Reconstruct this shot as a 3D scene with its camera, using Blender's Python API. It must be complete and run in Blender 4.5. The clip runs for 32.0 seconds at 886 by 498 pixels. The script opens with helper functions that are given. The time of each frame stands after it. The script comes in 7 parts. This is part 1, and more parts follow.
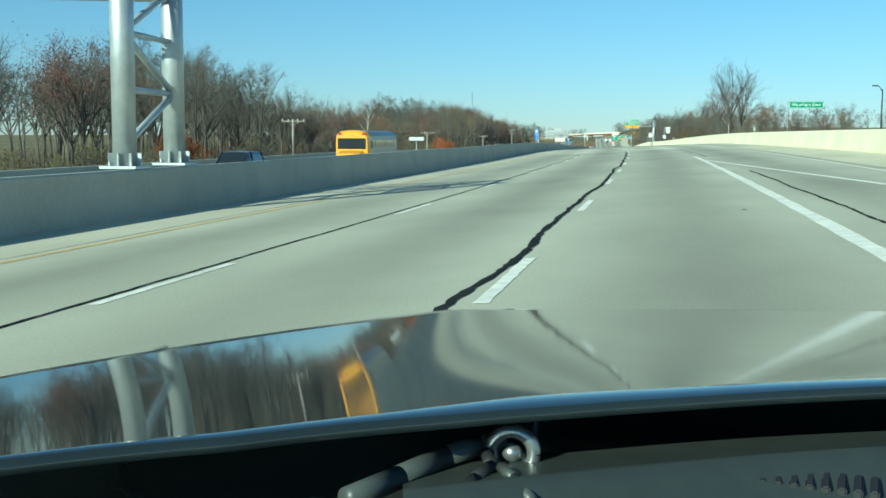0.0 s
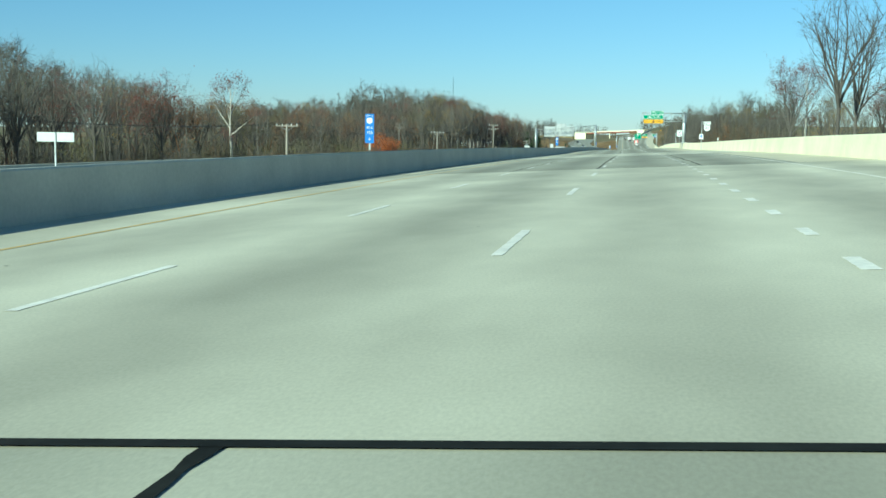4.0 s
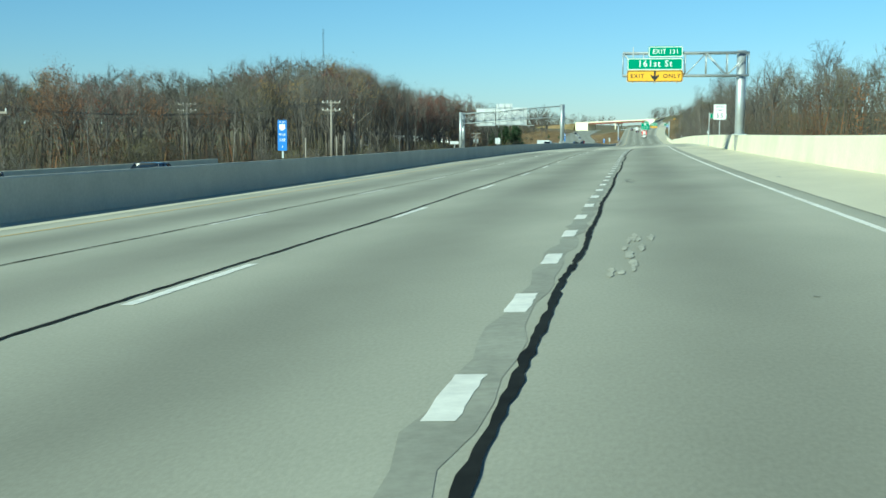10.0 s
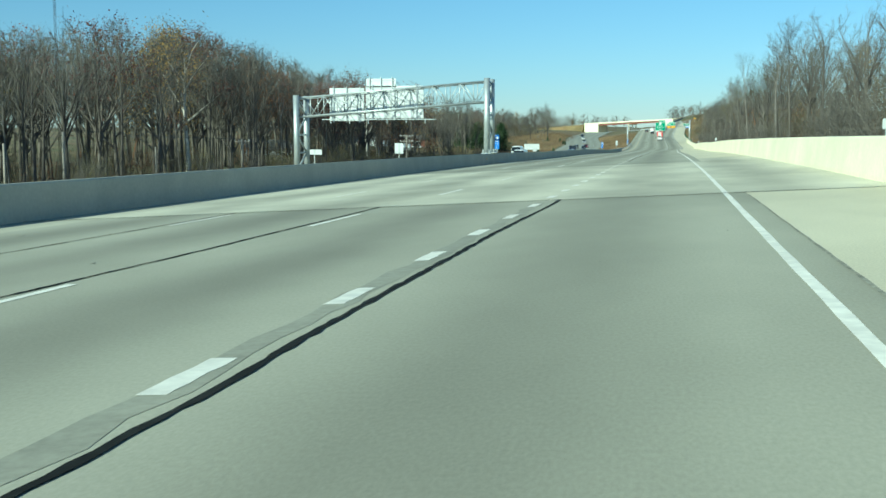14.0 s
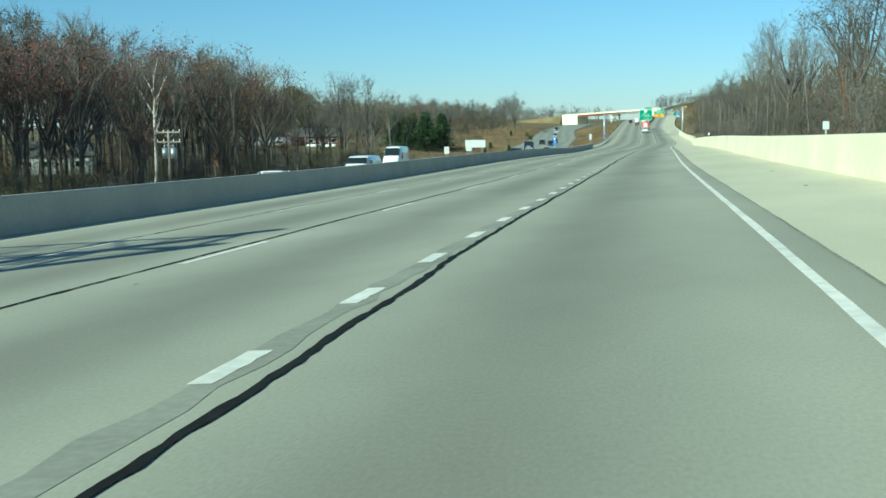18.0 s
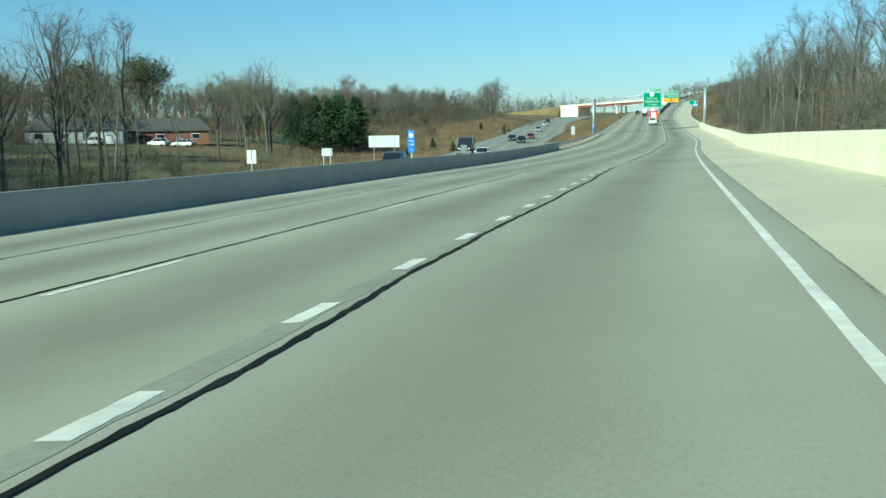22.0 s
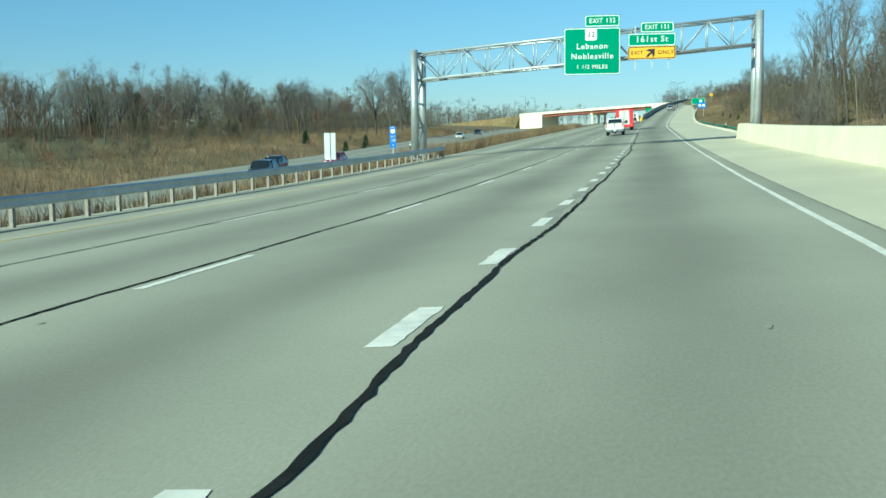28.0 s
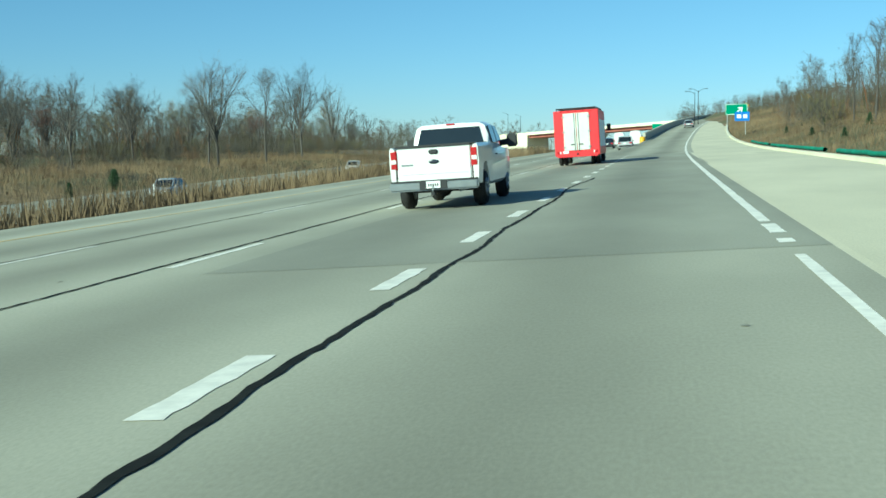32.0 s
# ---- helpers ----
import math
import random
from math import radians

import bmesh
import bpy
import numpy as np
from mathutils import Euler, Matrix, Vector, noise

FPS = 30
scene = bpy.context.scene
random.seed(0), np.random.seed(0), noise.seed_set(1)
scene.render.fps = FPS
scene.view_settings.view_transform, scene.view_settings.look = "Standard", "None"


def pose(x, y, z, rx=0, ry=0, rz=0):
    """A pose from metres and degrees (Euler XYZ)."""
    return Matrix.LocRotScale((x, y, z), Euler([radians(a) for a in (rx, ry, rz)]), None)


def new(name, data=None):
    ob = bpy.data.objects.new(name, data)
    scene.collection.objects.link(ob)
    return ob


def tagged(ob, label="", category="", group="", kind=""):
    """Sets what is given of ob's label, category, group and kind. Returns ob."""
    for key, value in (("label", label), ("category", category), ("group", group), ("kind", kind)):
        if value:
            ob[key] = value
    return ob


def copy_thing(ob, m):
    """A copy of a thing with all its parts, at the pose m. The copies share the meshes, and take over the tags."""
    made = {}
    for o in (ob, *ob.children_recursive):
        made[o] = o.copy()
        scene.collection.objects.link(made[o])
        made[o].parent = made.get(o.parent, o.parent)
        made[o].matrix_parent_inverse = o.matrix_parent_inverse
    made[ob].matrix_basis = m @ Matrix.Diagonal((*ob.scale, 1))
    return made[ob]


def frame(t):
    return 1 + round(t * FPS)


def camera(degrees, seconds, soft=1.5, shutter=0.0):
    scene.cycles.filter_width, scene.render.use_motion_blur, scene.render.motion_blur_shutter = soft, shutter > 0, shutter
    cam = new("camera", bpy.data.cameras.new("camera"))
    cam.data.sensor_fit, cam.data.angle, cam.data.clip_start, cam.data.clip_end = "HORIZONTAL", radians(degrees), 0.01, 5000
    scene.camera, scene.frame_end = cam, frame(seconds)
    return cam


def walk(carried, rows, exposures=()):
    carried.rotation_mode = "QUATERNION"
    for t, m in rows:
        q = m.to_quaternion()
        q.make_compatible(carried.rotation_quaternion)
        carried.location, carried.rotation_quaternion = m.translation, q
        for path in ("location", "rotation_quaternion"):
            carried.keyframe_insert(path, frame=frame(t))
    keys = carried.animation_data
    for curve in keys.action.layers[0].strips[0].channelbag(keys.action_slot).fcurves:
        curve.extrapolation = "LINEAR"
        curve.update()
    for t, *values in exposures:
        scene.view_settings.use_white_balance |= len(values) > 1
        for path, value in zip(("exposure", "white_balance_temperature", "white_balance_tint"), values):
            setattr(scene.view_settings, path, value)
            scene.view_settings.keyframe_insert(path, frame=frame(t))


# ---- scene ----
# ---- camera and its path ----
HFOV = 42.76
cam = camera(HFOV, 32.0, soft=1.6)
PATH = [
    (0.0, 3.605, 21.866, 1.254, 7.636, -5.780, -0.245),
    (0.5, 4.316, 33.407, 1.260, 7.760, -5.830, -0.536),
    (1.0, 4.811, 44.935, 1.259, 7.945, -5.808, -0.381),
    (1.5, 5.326, 56.451, 1.258, 8.139, -5.845, -0.298),
    (2.0, 5.935, 67.968, 1.268, 8.354, -5.955, 0.021),
    (2.5, 6.395, 79.454, 1.274, 8.470, -5.942, -0.113),
    (3.0, 6.891, 90.940, 1.281, 8.616, -5.814, -0.564),
    (3.5, 7.312, 102.439, 1.280, 8.796, -5.918, -0.765),
    (5.5, 8.976, 148.469, 1.246, 9.517, -6.119, -0.650),
    (6.0, 8.705, 160.023, 1.155, 9.220, -6.267, -0.559),
    (6.5, 9.201, 171.645, 1.084, 9.041, -6.268, -0.763),
    (7.0, 9.652, 183.334, 0.995, 8.901, -6.161, -0.607),
    (7.5, 10.139, 195.138, 0.899, 8.909, -6.142, -0.565),
    (8.0, 10.693, 207.048, 0.799, 9.028, -6.079, -0.440),
    (8.5, 11.098, 219.064, 0.678, 9.102, -6.173, -0.803),
    (9.0, 11.581, 231.239, 0.551, 9.296, -6.176, -0.924),
    (9.5, 11.918, 243.585, 0.412, 9.461, -6.286, -0.834),
    (10.0, 12.281, 255.968, 0.276, 9.628, -6.342, -0.205),
    (10.5, 12.516, 268.279, 0.128, 9.720, -6.369, -0.006),
    (11.0, 12.860, 280.419, -0.012, 9.893, -6.370, -0.342),
    (11.5, 12.973, 292.481, -0.154, 9.993, -6.286, -0.368),
    (12.0, 13.253, 304.502, -0.270, 10.105, -6.258, -0.389),
    (12.5, 13.611, 316.435, -0.368, 10.294, -6.291, -0.300),
    (13.0, 13.704, 328.236, -0.468, 10.375, -6.214, -0.426),
    (13.5, 13.928, 340.072, -0.552, 10.527, -6.201, 0.164),
    (15.5, 14.924, 387.501, -0.998, 10.517, -6.206, -0.477),
    (16.0, 14.521, 399.217, -1.162, 10.395, -6.312, -0.031),
    (16.5, 14.952, 410.871, -1.296, 10.377, -6.577, 0.333),
    (17.0, 14.810, 422.382, -1.466, 10.222, -6.747, 0.017),
    (17.5, 14.993, 434.107, -1.632, 9.993, -6.611, 0.638),
    (18.0, 15.298, 445.970, -1.805, 9.895, -6.434, 0.957),
    (18.5, 15.586, 458.060, -1.996, 9.964, -6.410, 1.584),
    (19.0, 15.689, 470.257, -2.219, 10.129, -6.402, 1.666),
    (19.5, 16.068, 482.731, -2.439, 10.227, -6.485, 1.738),
    (20.0, 16.154, 495.417, -2.673, 10.209, -6.487, 1.935),
    (20.5, 16.840, 508.354, -2.860, 10.333, -6.581, 1.646),
    (21.0, 16.625, 521.550, -3.081, 10.371, -6.592, 1.499),
    (21.5, 17.027, 535.125, -3.274, 10.496, -6.652, 1.186),
    (22.0, 17.029, 548.874, -3.509, 10.529, -6.727, 0.946),
    (22.5, 17.752, 562.745, -3.736, 10.647, -6.906, 0.744),
    (23.0, 17.453, 576.615, -4.035, 10.585, -7.016, 0.838),
    (23.5, 18.173, 590.558, -4.292, 10.636, -7.025, 0.951),
    (24.0, 17.789, 604.527, -4.615, 10.447, -6.963, 0.947),
    (24.5, 18.839, 618.608, -4.896, 10.475, -6.928, 0.844),
    (25.0, 18.139, 632.746, -5.273, 10.133, -6.787, 0.457),
    (25.5, 19.507, 647.010, -5.499, 10.256, -6.704, 0.668),
    (27.5, 20.275, 703.223, -6.081, 10.174, -6.096, 0.605),
    (28.0, 20.417, 717.162, -6.179, 10.332, -5.949, 0.715),
    (28.5, 20.756, 731.034, -6.245, 10.509, -5.796, 1.044),
    (29.0, 20.960, 744.455, -6.276, 10.598, -5.597, 0.774),
    (29.5, 21.200, 757.571, -6.257, 10.720, -5.380, 0.558),
    (30.0, 21.316, 770.424, -6.200, 10.879, -5.267, 0.210),
    (30.5, 21.507, 783.139, -6.106, 10.966, -5.232, -0.012),
    (31.0, 21.488, 795.685, -6.000, 11.078, -5.113, 0.113),
    (31.5, 21.961, 808.225, -5.845, 11.189, -4.995, 0.522),
    (32.0, 21.471, 820.603, -5.709, 11.063, -4.789, 0.769),
]
walk(cam, [(t, pose(x, y, z, 90 + pitch, roll, yaw)) for t, x, y, z, yaw, pitch, roll in PATH],
     [(0.0, 0.37, 5640, -23), (32.0, 0.37, 5640, -23)])
# ---- world, sun ----
SUN_DIR = Vector((1.15, 1.75, -1.0)).normalized()
world = bpy.data.worlds.new("sky")
scene.world = world
world.use_nodes = True
wn = world.node_tree
sky = wn.nodes.new("ShaderNodeTexSky")
sky.sky_type, sky.sun_disc = "NISHITA", False
sky.sun_elevation = math.asin(-SUN_DIR.z)
sky.sun_rotation = math.atan2(-SUN_DIR.x, -SUN_DIR.y)
sky.air_density, sky.dust_density, sky.ozone_density, sky.altitude = 1.0, 0.0, 3.0, 0
wn.nodes["Background"].inputs["Strength"].default_value = 0.077
tint = wn.nodes.new("ShaderNodeVectorMath")
tint.operation = "MULTIPLY"
low = wn.nodes.new("ShaderNodeTexCoord")
height = wn.nodes.new("ShaderNodeSeparateXYZ")
wn.links.new(low.outputs["Generated"], height.inputs[0])
haze = wn.nodes.new("ShaderNodeMapRange")
haze.inputs["From Min"].default_value, haze.inputs["From Max"].default_value = 0.0, 0.16
wn.links.new(height.outputs["Z"], haze.inputs["Value"])
hue = wn.nodes.new("ShaderNodeMix")
hue.data_type = "VECTOR"
hue.inputs[4].default_value, hue.inputs[5].default_value = (0.66, 0.80, 1.18), (0.82, 0.95, 1.12)
wn.links.new(haze.outputs[0], hue.inputs[0])
wn.links.new(hue.outputs[1], tint.inputs[1])
wn.links.new(sky.outputs["Color"], tint.inputs[0])
wn.links.new(tint.outputs[0], wn.nodes["Background"].inputs["Color"])
sun_data = bpy.data.lights.new("sun", "SUN")
sun_data.energy, sun_data.angle, sun_data.color = 5.0, radians(0.5), (1.0, 0.93, 0.80)
sun = new("sun", sun_data)
sun.rotation_mode = "QUATERNION"
sun.rotation_quaternion = SUN_DIR.to_track_quat("-Z", "Y")
sun.location = (0, 0, 60)

# ---- materials ----
def mat(name, colour, rough=0.7, metal=0.0, grain=8.0, amount=0.15, blotch=0.4, blotch_amount=0.15, bump=0.0, spec=0.5,
        uv=False, stretch=(1, 1, 1), random_amount=0.0, coat=0.0):
    """A surface whose colour varies at two scales, with fine relief."""
    m = bpy.data.materials.new(name)
    m.use_nodes = True
    nt = m.node_tree
    n, l = nt.nodes, nt.links
    b = n["Principled BSDF"]
    b.inputs["Roughness"].default_value, b.inputs["Metallic"].default_value = rough, metal
    b.inputs["Specular IOR Level"].default_value = spec
    b.inputs["Coat Weight"].default_value = coat
    tc = n.new("ShaderNodeTexCoord")
    mp = n.new("ShaderNodeMapping")
    mp.inputs["Scale"].default_value = stretch
    l.new(tc.outputs["UV" if uv else "Object"], mp.inputs["Vector"])
    base = n.new("ShaderNodeRGB")
    base.outputs[0].default_value = (*colour, 1)
    out = base.outputs[0]
    fine = None
    for scale, amt in ((blotch, blotch_amount), (grain, amount)):
        tex = n.new("ShaderNodeTexNoise")
        tex.inputs["Scale"].default_value, tex.inputs["Detail"].default_value = scale, 4
        tex.inputs["Roughness"].default_value = 0.6
        l.new(mp.outputs[0], tex.inputs["Vector"])
        ramp = n.new("ShaderNodeMapRange")
        ramp.inputs["From Min"].default_value, ramp.inputs["From Max"].default_value = 0.3, 0.7
        ramp.inputs["To Min"].default_value, ramp.inputs["To Max"].default_value = 1 - amt, 1 + amt
        l.new(tex.outputs["Fac"], ramp.inputs["Value"])
        mul = n.new("ShaderNodeVectorMath")
        mul.operation = "SCALE"
        l.new(out, mul.inputs[0])
        l.new(ramp.outputs[0], mul.inputs["Scale"])
        out, fine = mul.outputs[0], tex
    if random_amount:
        info = n.new("ShaderNodeObjectInfo")
        r = n.new("ShaderNodeMapRange")
        r.inputs["To Min"].default_value, r.inputs["To Max"].default_value = 1 - random_amount, 1 + random_amount
        l.new(info.outputs["Random"], r.inputs["Value"])
        mul = n.new("ShaderNodeVectorMath")
        mul.operation = "SCALE"
        l.new(out, mul.inputs[0])
        l.new(r.outputs[0], mul.inputs["Scale"])
        out = mul.outputs[0]
    l.new(out, b.inputs["Base Color"])
    if bump:
        bp = n.new("ShaderNodeBump")
        bp.inputs["Strength"].default_value, bp.inputs["Distance"].default_value = bump, 0.02
        l.new(fine.outputs["Fac"], bp.inputs["Height"])
        l.new(bp.outputs[0], b.inputs["Normal"])
    return m


def road_mat(name, colour, track=0.10, blotch_amount=0.10, grain_amount=0.09):
    """Worn pavement: aggregate grain, long stains, and wheel tracks of each lane (uv: metres across and along)."""
    m = mat(name, colour, rough=0.85, grain=38, amount=grain_amount, blotch=0.25, blotch_amount=blotch_amount, bump=0.08, uv=True, stretch=(1, 0.45, 1), spec=0.3)
    nt = m.node_tree
    n, l = nt.nodes, nt.links
    b = n["Principled BSDF"]
    src = b.inputs["Base Color"].links[0].from_socket
    tc = n.new("ShaderNodeTexCoord")
    sep = n.new("ShaderNodeSeparateXYZ")
    l.new(tc.outputs["UV"], sep.inputs[0])
    ph = n.new("ShaderNodeMath"); ph.operation = "MULTIPLY"; ph.inputs[1].default_value = 2 * math.pi / 3.66
    l.new(sep.outputs["X"], ph.inputs[0])
    cs = n.new("ShaderNodeMath"); cs.operation = "COSINE"
    l.new(ph.outputs[0], cs.inputs[0])
    tex = n.new("ShaderNodeTexNoise")
    tex.inputs["Scale"].default_value = 1.0
    mp = n.new("ShaderNodeMapping"); mp.inputs["Scale"].default_value = (0.35, 0.035, 1)
    l.new(tc.outputs["UV"], mp.inputs["Vector"]); l.new(mp.outputs[0], tex.inputs["Vector"])
    mul = n.new("ShaderNodeMath"); mul.operation = "MULTIPLY"
    l.new(cs.outputs[0], mul.inputs[0]); l.new(tex.outputs["Fac"], mul.inputs[1])
    r = n.new("ShaderNodeMapRange")
    r.inputs["From Min"].default_value, r.inputs["From Max"].default_value = -0.6, 0.6
    r.inputs["To Min"].default_value, r.inputs["To Max"].default_value = 1 - track, 1 + track
    l.new(mul.outputs[0], r.inputs["Value"])
    sc = n.new("ShaderNodeVectorMath"); sc.operation = "SCALE"
    l.new(src, sc.inputs[0]); l.new(r.outputs[0], sc.inputs["Scale"])
    l.new(sc.outputs[0], b.inputs["Base Color"])
    return m


M_ASPHALT = road_mat("worn_asphalt", (0.355, 0.342, 0.262), track=0.22, blotch_amount=0.14)
M_DECK = road_mat("bridge_deck_concrete", (0.53, 0.505, 0.385), track=0.16, blotch_amount=0.24)
M_SHOULDER = road_mat("shoulder_concrete", (0.64, 0.595, 0.43), track=0.0)
M_OPP = road_mat("far_carriageway_asphalt", (0.33, 0.325, 0.26))
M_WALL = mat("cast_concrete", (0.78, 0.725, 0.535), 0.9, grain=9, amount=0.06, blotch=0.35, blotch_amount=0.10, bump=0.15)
# Same concrete as the wall; the barrier face's shade is put into this darker colour.
M_BARRIER = mat("shade_toned_concrete", (0.47, 0.455, 0.375), 0.9, grain=9, amount=0.07, blotch=0.5, blotch_amount=0.10, bump=0.15)
M_WHITE = mat("road_paint_white", (0.84, 0.81, 0.70), 0.7, grain=5, amount=0.14, blotch=0.7, blotch_amount=0.10, bump=0.1)
M_YELLOW = mat("road_paint_yellow", (0.62, 0.44, 0.17), 0.7, grain=4, amount=0.2, blotch=0.5, blotch_amount=0.15)
M_TAR = mat("crack_sealant", (0.016, 0.017, 0.015), 0.95, spec=0.15, grain=6, amount=0.3, blotch=1, blotch_amount=0.3)
M_GRASS = mat("verge_ground", (0.215, 0.150, 0.072), 0.95, grain=0.9, amount=0.4, blotch=0.09, blotch_amount=0.38, bump=0.5)
nt_ = M_GRASS.node_tree
src_ = nt_.nodes["Principled BSDF"].inputs["Base Color"].links[0].from_socket
tex_ = nt_.nodes.new("ShaderNodeTexNoise")
tex_.inputs["Scale"].default_value = 0.022
tex_.inputs["Detail"].default_value = 6
nt_.links.new(nt_.nodes["Mapping"].outputs[0], tex_.inputs["Vector"])
ramp_ = nt_.nodes.new("ShaderNodeMapRange")
ramp_.inputs["From Min"].default_value, ramp_.inputs["From Max"].default_value = 0.40, 0.60
nt_.links.new(tex_.outputs["Fac"], ramp_.inputs["Value"])
mix_ = nt_.nodes.new("ShaderNodeMix")
mix_.data_type = "RGBA"
mix_.inputs["B"].default_value = (0.125, 0.122, 0.052, 1)
for k_ in mix_.inputs:
    if k_.identifier == "A_Color":
        nt_.links.new(src_, k_)
    if k_.identifier == "B_Color":
        k_.default_value = (0.125, 0.122, 0.052, 1)
    if k_.identifier == "Factor_Float":
        nt_.links.new(ramp_.outputs[0], k_)
for k_ in mix_.outputs:
    if k_.identifier == "Result_Color":
        nt_.links.new(k_, nt_.nodes["Principled BSDF"].inputs["Base Color"])
M_GALV = mat("galvanised_steel", (0.50, 0.53, 0.53), 0.45, 0.55, grain=4, amount=0.08, blotch=0.7, blotch_amount=0.12)
M_WEATHERED = mat("weathered_wood", (0.30, 0.27, 0.23), 0.9, grain=12, amount=0.2, blotch=0.8, blotch_amount=0.15)
M_BARK = mat("grey_bark", (0.105, 0.093, 0.080), 0.95, grain=5, amount=0.25, blotch=0.5, blotch_amount=0.2, random_amount=0.3)
M_TWIG = mat("bare_twigs", (0.126, 0.115, 0.098), 0.95, grain=0.6, amount=0.2, blotch=0.15, blotch_amount=0.2, random_amount=0.35)
M_PALEBARK = mat("pale_sycamore_bark", (0.58, 0.54, 0.47), 0.9, grain=2, amount=0.25, blotch=0.5, blotch_amount=0.25)
M_LEAF_RUST = mat("rust_leaves", (0.225, 0.105, 0.045), 0.8, grain=1.2, amount=0.35, blotch=0.2, blotch_amount=0.25, random_amount=0.25)
M_LEAF_RED = mat("maroon_leaves", (0.16, 0.062, 0.045), 0.8, grain=1.2, amount=0.3, blotch=0.2, blotch_amount=0.2, random_amount=0.25)
M_LEAF_OLIVE = mat("olive_leaves", (0.15, 0.13, 0.045), 0.8, grain=1.2, amount=0.3, blotch=0.2, blotch_amount=0.25, random_amount=0.3)
M_LEAF_DARK = mat("dark_olive_leaves", (0.085, 0.080, 0.028), 0.8, grain=1.2, amount=0.4, blotch=0.25, blotch_amount=0.35)
M_LEAF_GOLD = mat("gold_leaves", (0.33, 0.21, 0.06), 0.8, grain=1.2, amount=0.3, blotch=0.2, blotch_amount=0.2, random_amount=0.2)
M_LEAF_ORANGE = mat("orange_leaves", (0.42, 0.12, 0.035), 0.8, grain=1.2, amount=0.35, blotch=0.2, blotch_amount=0.25)
M_PINE = mat("pine_needles", (0.040, 0.075, 0.030), 0.8, grain=1.5, amount=0.35, blotch=0.3, blotch_amount=0.25, random_amount=0.2)
M_GREEN = mat("sign_green", (0.0, 0.235, 0.115), 0.45, grain=3, amount=0.04, blotch=0.5, blotch_amount=0.05)
M_SIGNWHITE = mat("sign_white", (0.80, 0.81, 0.80), 0.5, grain=3, amount=0.03, blotch=0.5, blotch_amount=0.04)
M_SIGNYELLOW = mat("sign_amber", (0.80, 0.42, 0.02), 0.5, grain=3, amount=0.03, blotch=0.5, blotch_amount=0.04)
M_SIGNBLUE = mat("sign_blue", (0.015, 0.16, 0.55), 0.5, grain=3, amount=0.04, blotch=0.5, blotch_amount=0.05)
M_BLACK = mat("sign_black", (0.015, 0.015, 0.016), 0.5, grain=4, amount=0.1)
M_ALU = mat("sign_back_aluminium", (0.58, 0.60, 0.60), 0.5, 0.3, grain=3, amount=0.06, blotch=0.6, blotch_amount=0.1)

# ---- the road's line ----
KNOT0, KNOT_STEP = -50.0, 50.0
SHIFT = [-9.43, -6.50, -3.57, -1.43, -0.54, 0.00, 0.37, 0.38, 0.44, 1.13, 1.68, 2.21, 3.09, 4.03, 5.50, 7.30, 7.79, 7.87, 7.74, 7.71, 7.68, 7.65, 7.63]
LEVEL = [0.33, 0.00, -0.02, 0.00, -0.09, -0.51, -1.10, -1.72, -2.16, -2.70, -3.41, -4.32, -5.09, -6.06, -7.11, -7.56, -7.79, -7.50, -6.84, -6.20, -5.56, -4.92, -4.29]
CROSSFALL = 0.052


def spline(v, y):
    s = (y - KNOT0) / KNOT_STEP
    if s < 0:
        return v[0] + s * (v[1] - v[0])
    if s >= len(v) - 1:
        return v[-1] + (s - len(v) + 1) * (v[-1] - v[-2])
    i = int(s)
    u = s - i
    a, b, c, d = v[max(i - 1, 0)], v[i], v[i + 1], v[min(i + 2, len(v) - 1)]
    return b + 0.5 * u * (c - a + u * (2 * a - 5 * b + 4 * c - d + u * (3 * (b - c) + d - a)))


def cx(y):
    return spline(SHIFT, y)


def lv(y):
    return spline(LEVEL, min(y, 1160)) + 0.004 * max(0, y - 1160)


def road_z(lat, y):
    return lv(y) + CROSSFALL * (max(-4.0, min(lat, 19.5)) - 9.15)


def at(lat, y, h=0.0):
    """A point by its metres across from the yellow line, along, and above the road there."""
    return Vector((cx(y) + lat, y, road_z(lat, y) + h))


def ends(name, bm, material, parent=None, label="", smooth=False):
    """Links a bmesh as one mesh object, under a parent if given."""
    me = bpy.data.meshes.new(name)
    bm.to_mesh(me)
    bm.free()
    return link_mesh(name, me, material, parent, label, smooth)


def link_mesh(name, me, material, parent=None, label="", smooth=False):
    for m in (material if isinstance(material, (list, tuple)) else [material]):
        me.materials.append(m)
    if smooth:
        me.polygons.foreach_set("use_smooth", [True] * len(me.polygons))
    ob = new(name, me)
    if parent is not None:
        ob.parent = parent
    if label:
        tagged(ob, label)
    return ob


part = ends


def sheet(name, lats, ys, height, material, label, category, kind="structure"):
    """A strip that follows the road, with uv in metres. height(lat, y) gives z."""
    verts = [(cx(y) + a, y, height(a, y)) for y in ys for a in lats]
    w = len(lats)
    faces = [(j * w + i, j * w + i + 1, (j + 1) * w + i + 1, (j + 1) * w + i) for j in range(len(ys) - 1) for i in range(w - 1)]
    me = bpy.data.meshes.new(name)
    me.from_pydata(verts, [], faces)
    uvl = me.uv_layers.new(name="UVMap")
    idx = np.empty(len(me.loops), dtype=np.int32)
    me.loops.foreach_get("vertex_index", idx)
    la = np.array([a for y in ys for a in lats])
    yy = np.array([y for y in ys for a in lats])
    uvl.data.foreach_set("uv", np.stack([la[idx], yy[idx]], 1).ravel())
    ob = link_mesh(name, me, material, None, "", True)
    return tagged(ob, label, category, kind=kind)


def steps(a, b, d):
    n = max(1, math.ceil((b - a) / d))
    return [a + (b - a) * i / n for i in range(n + 1)]


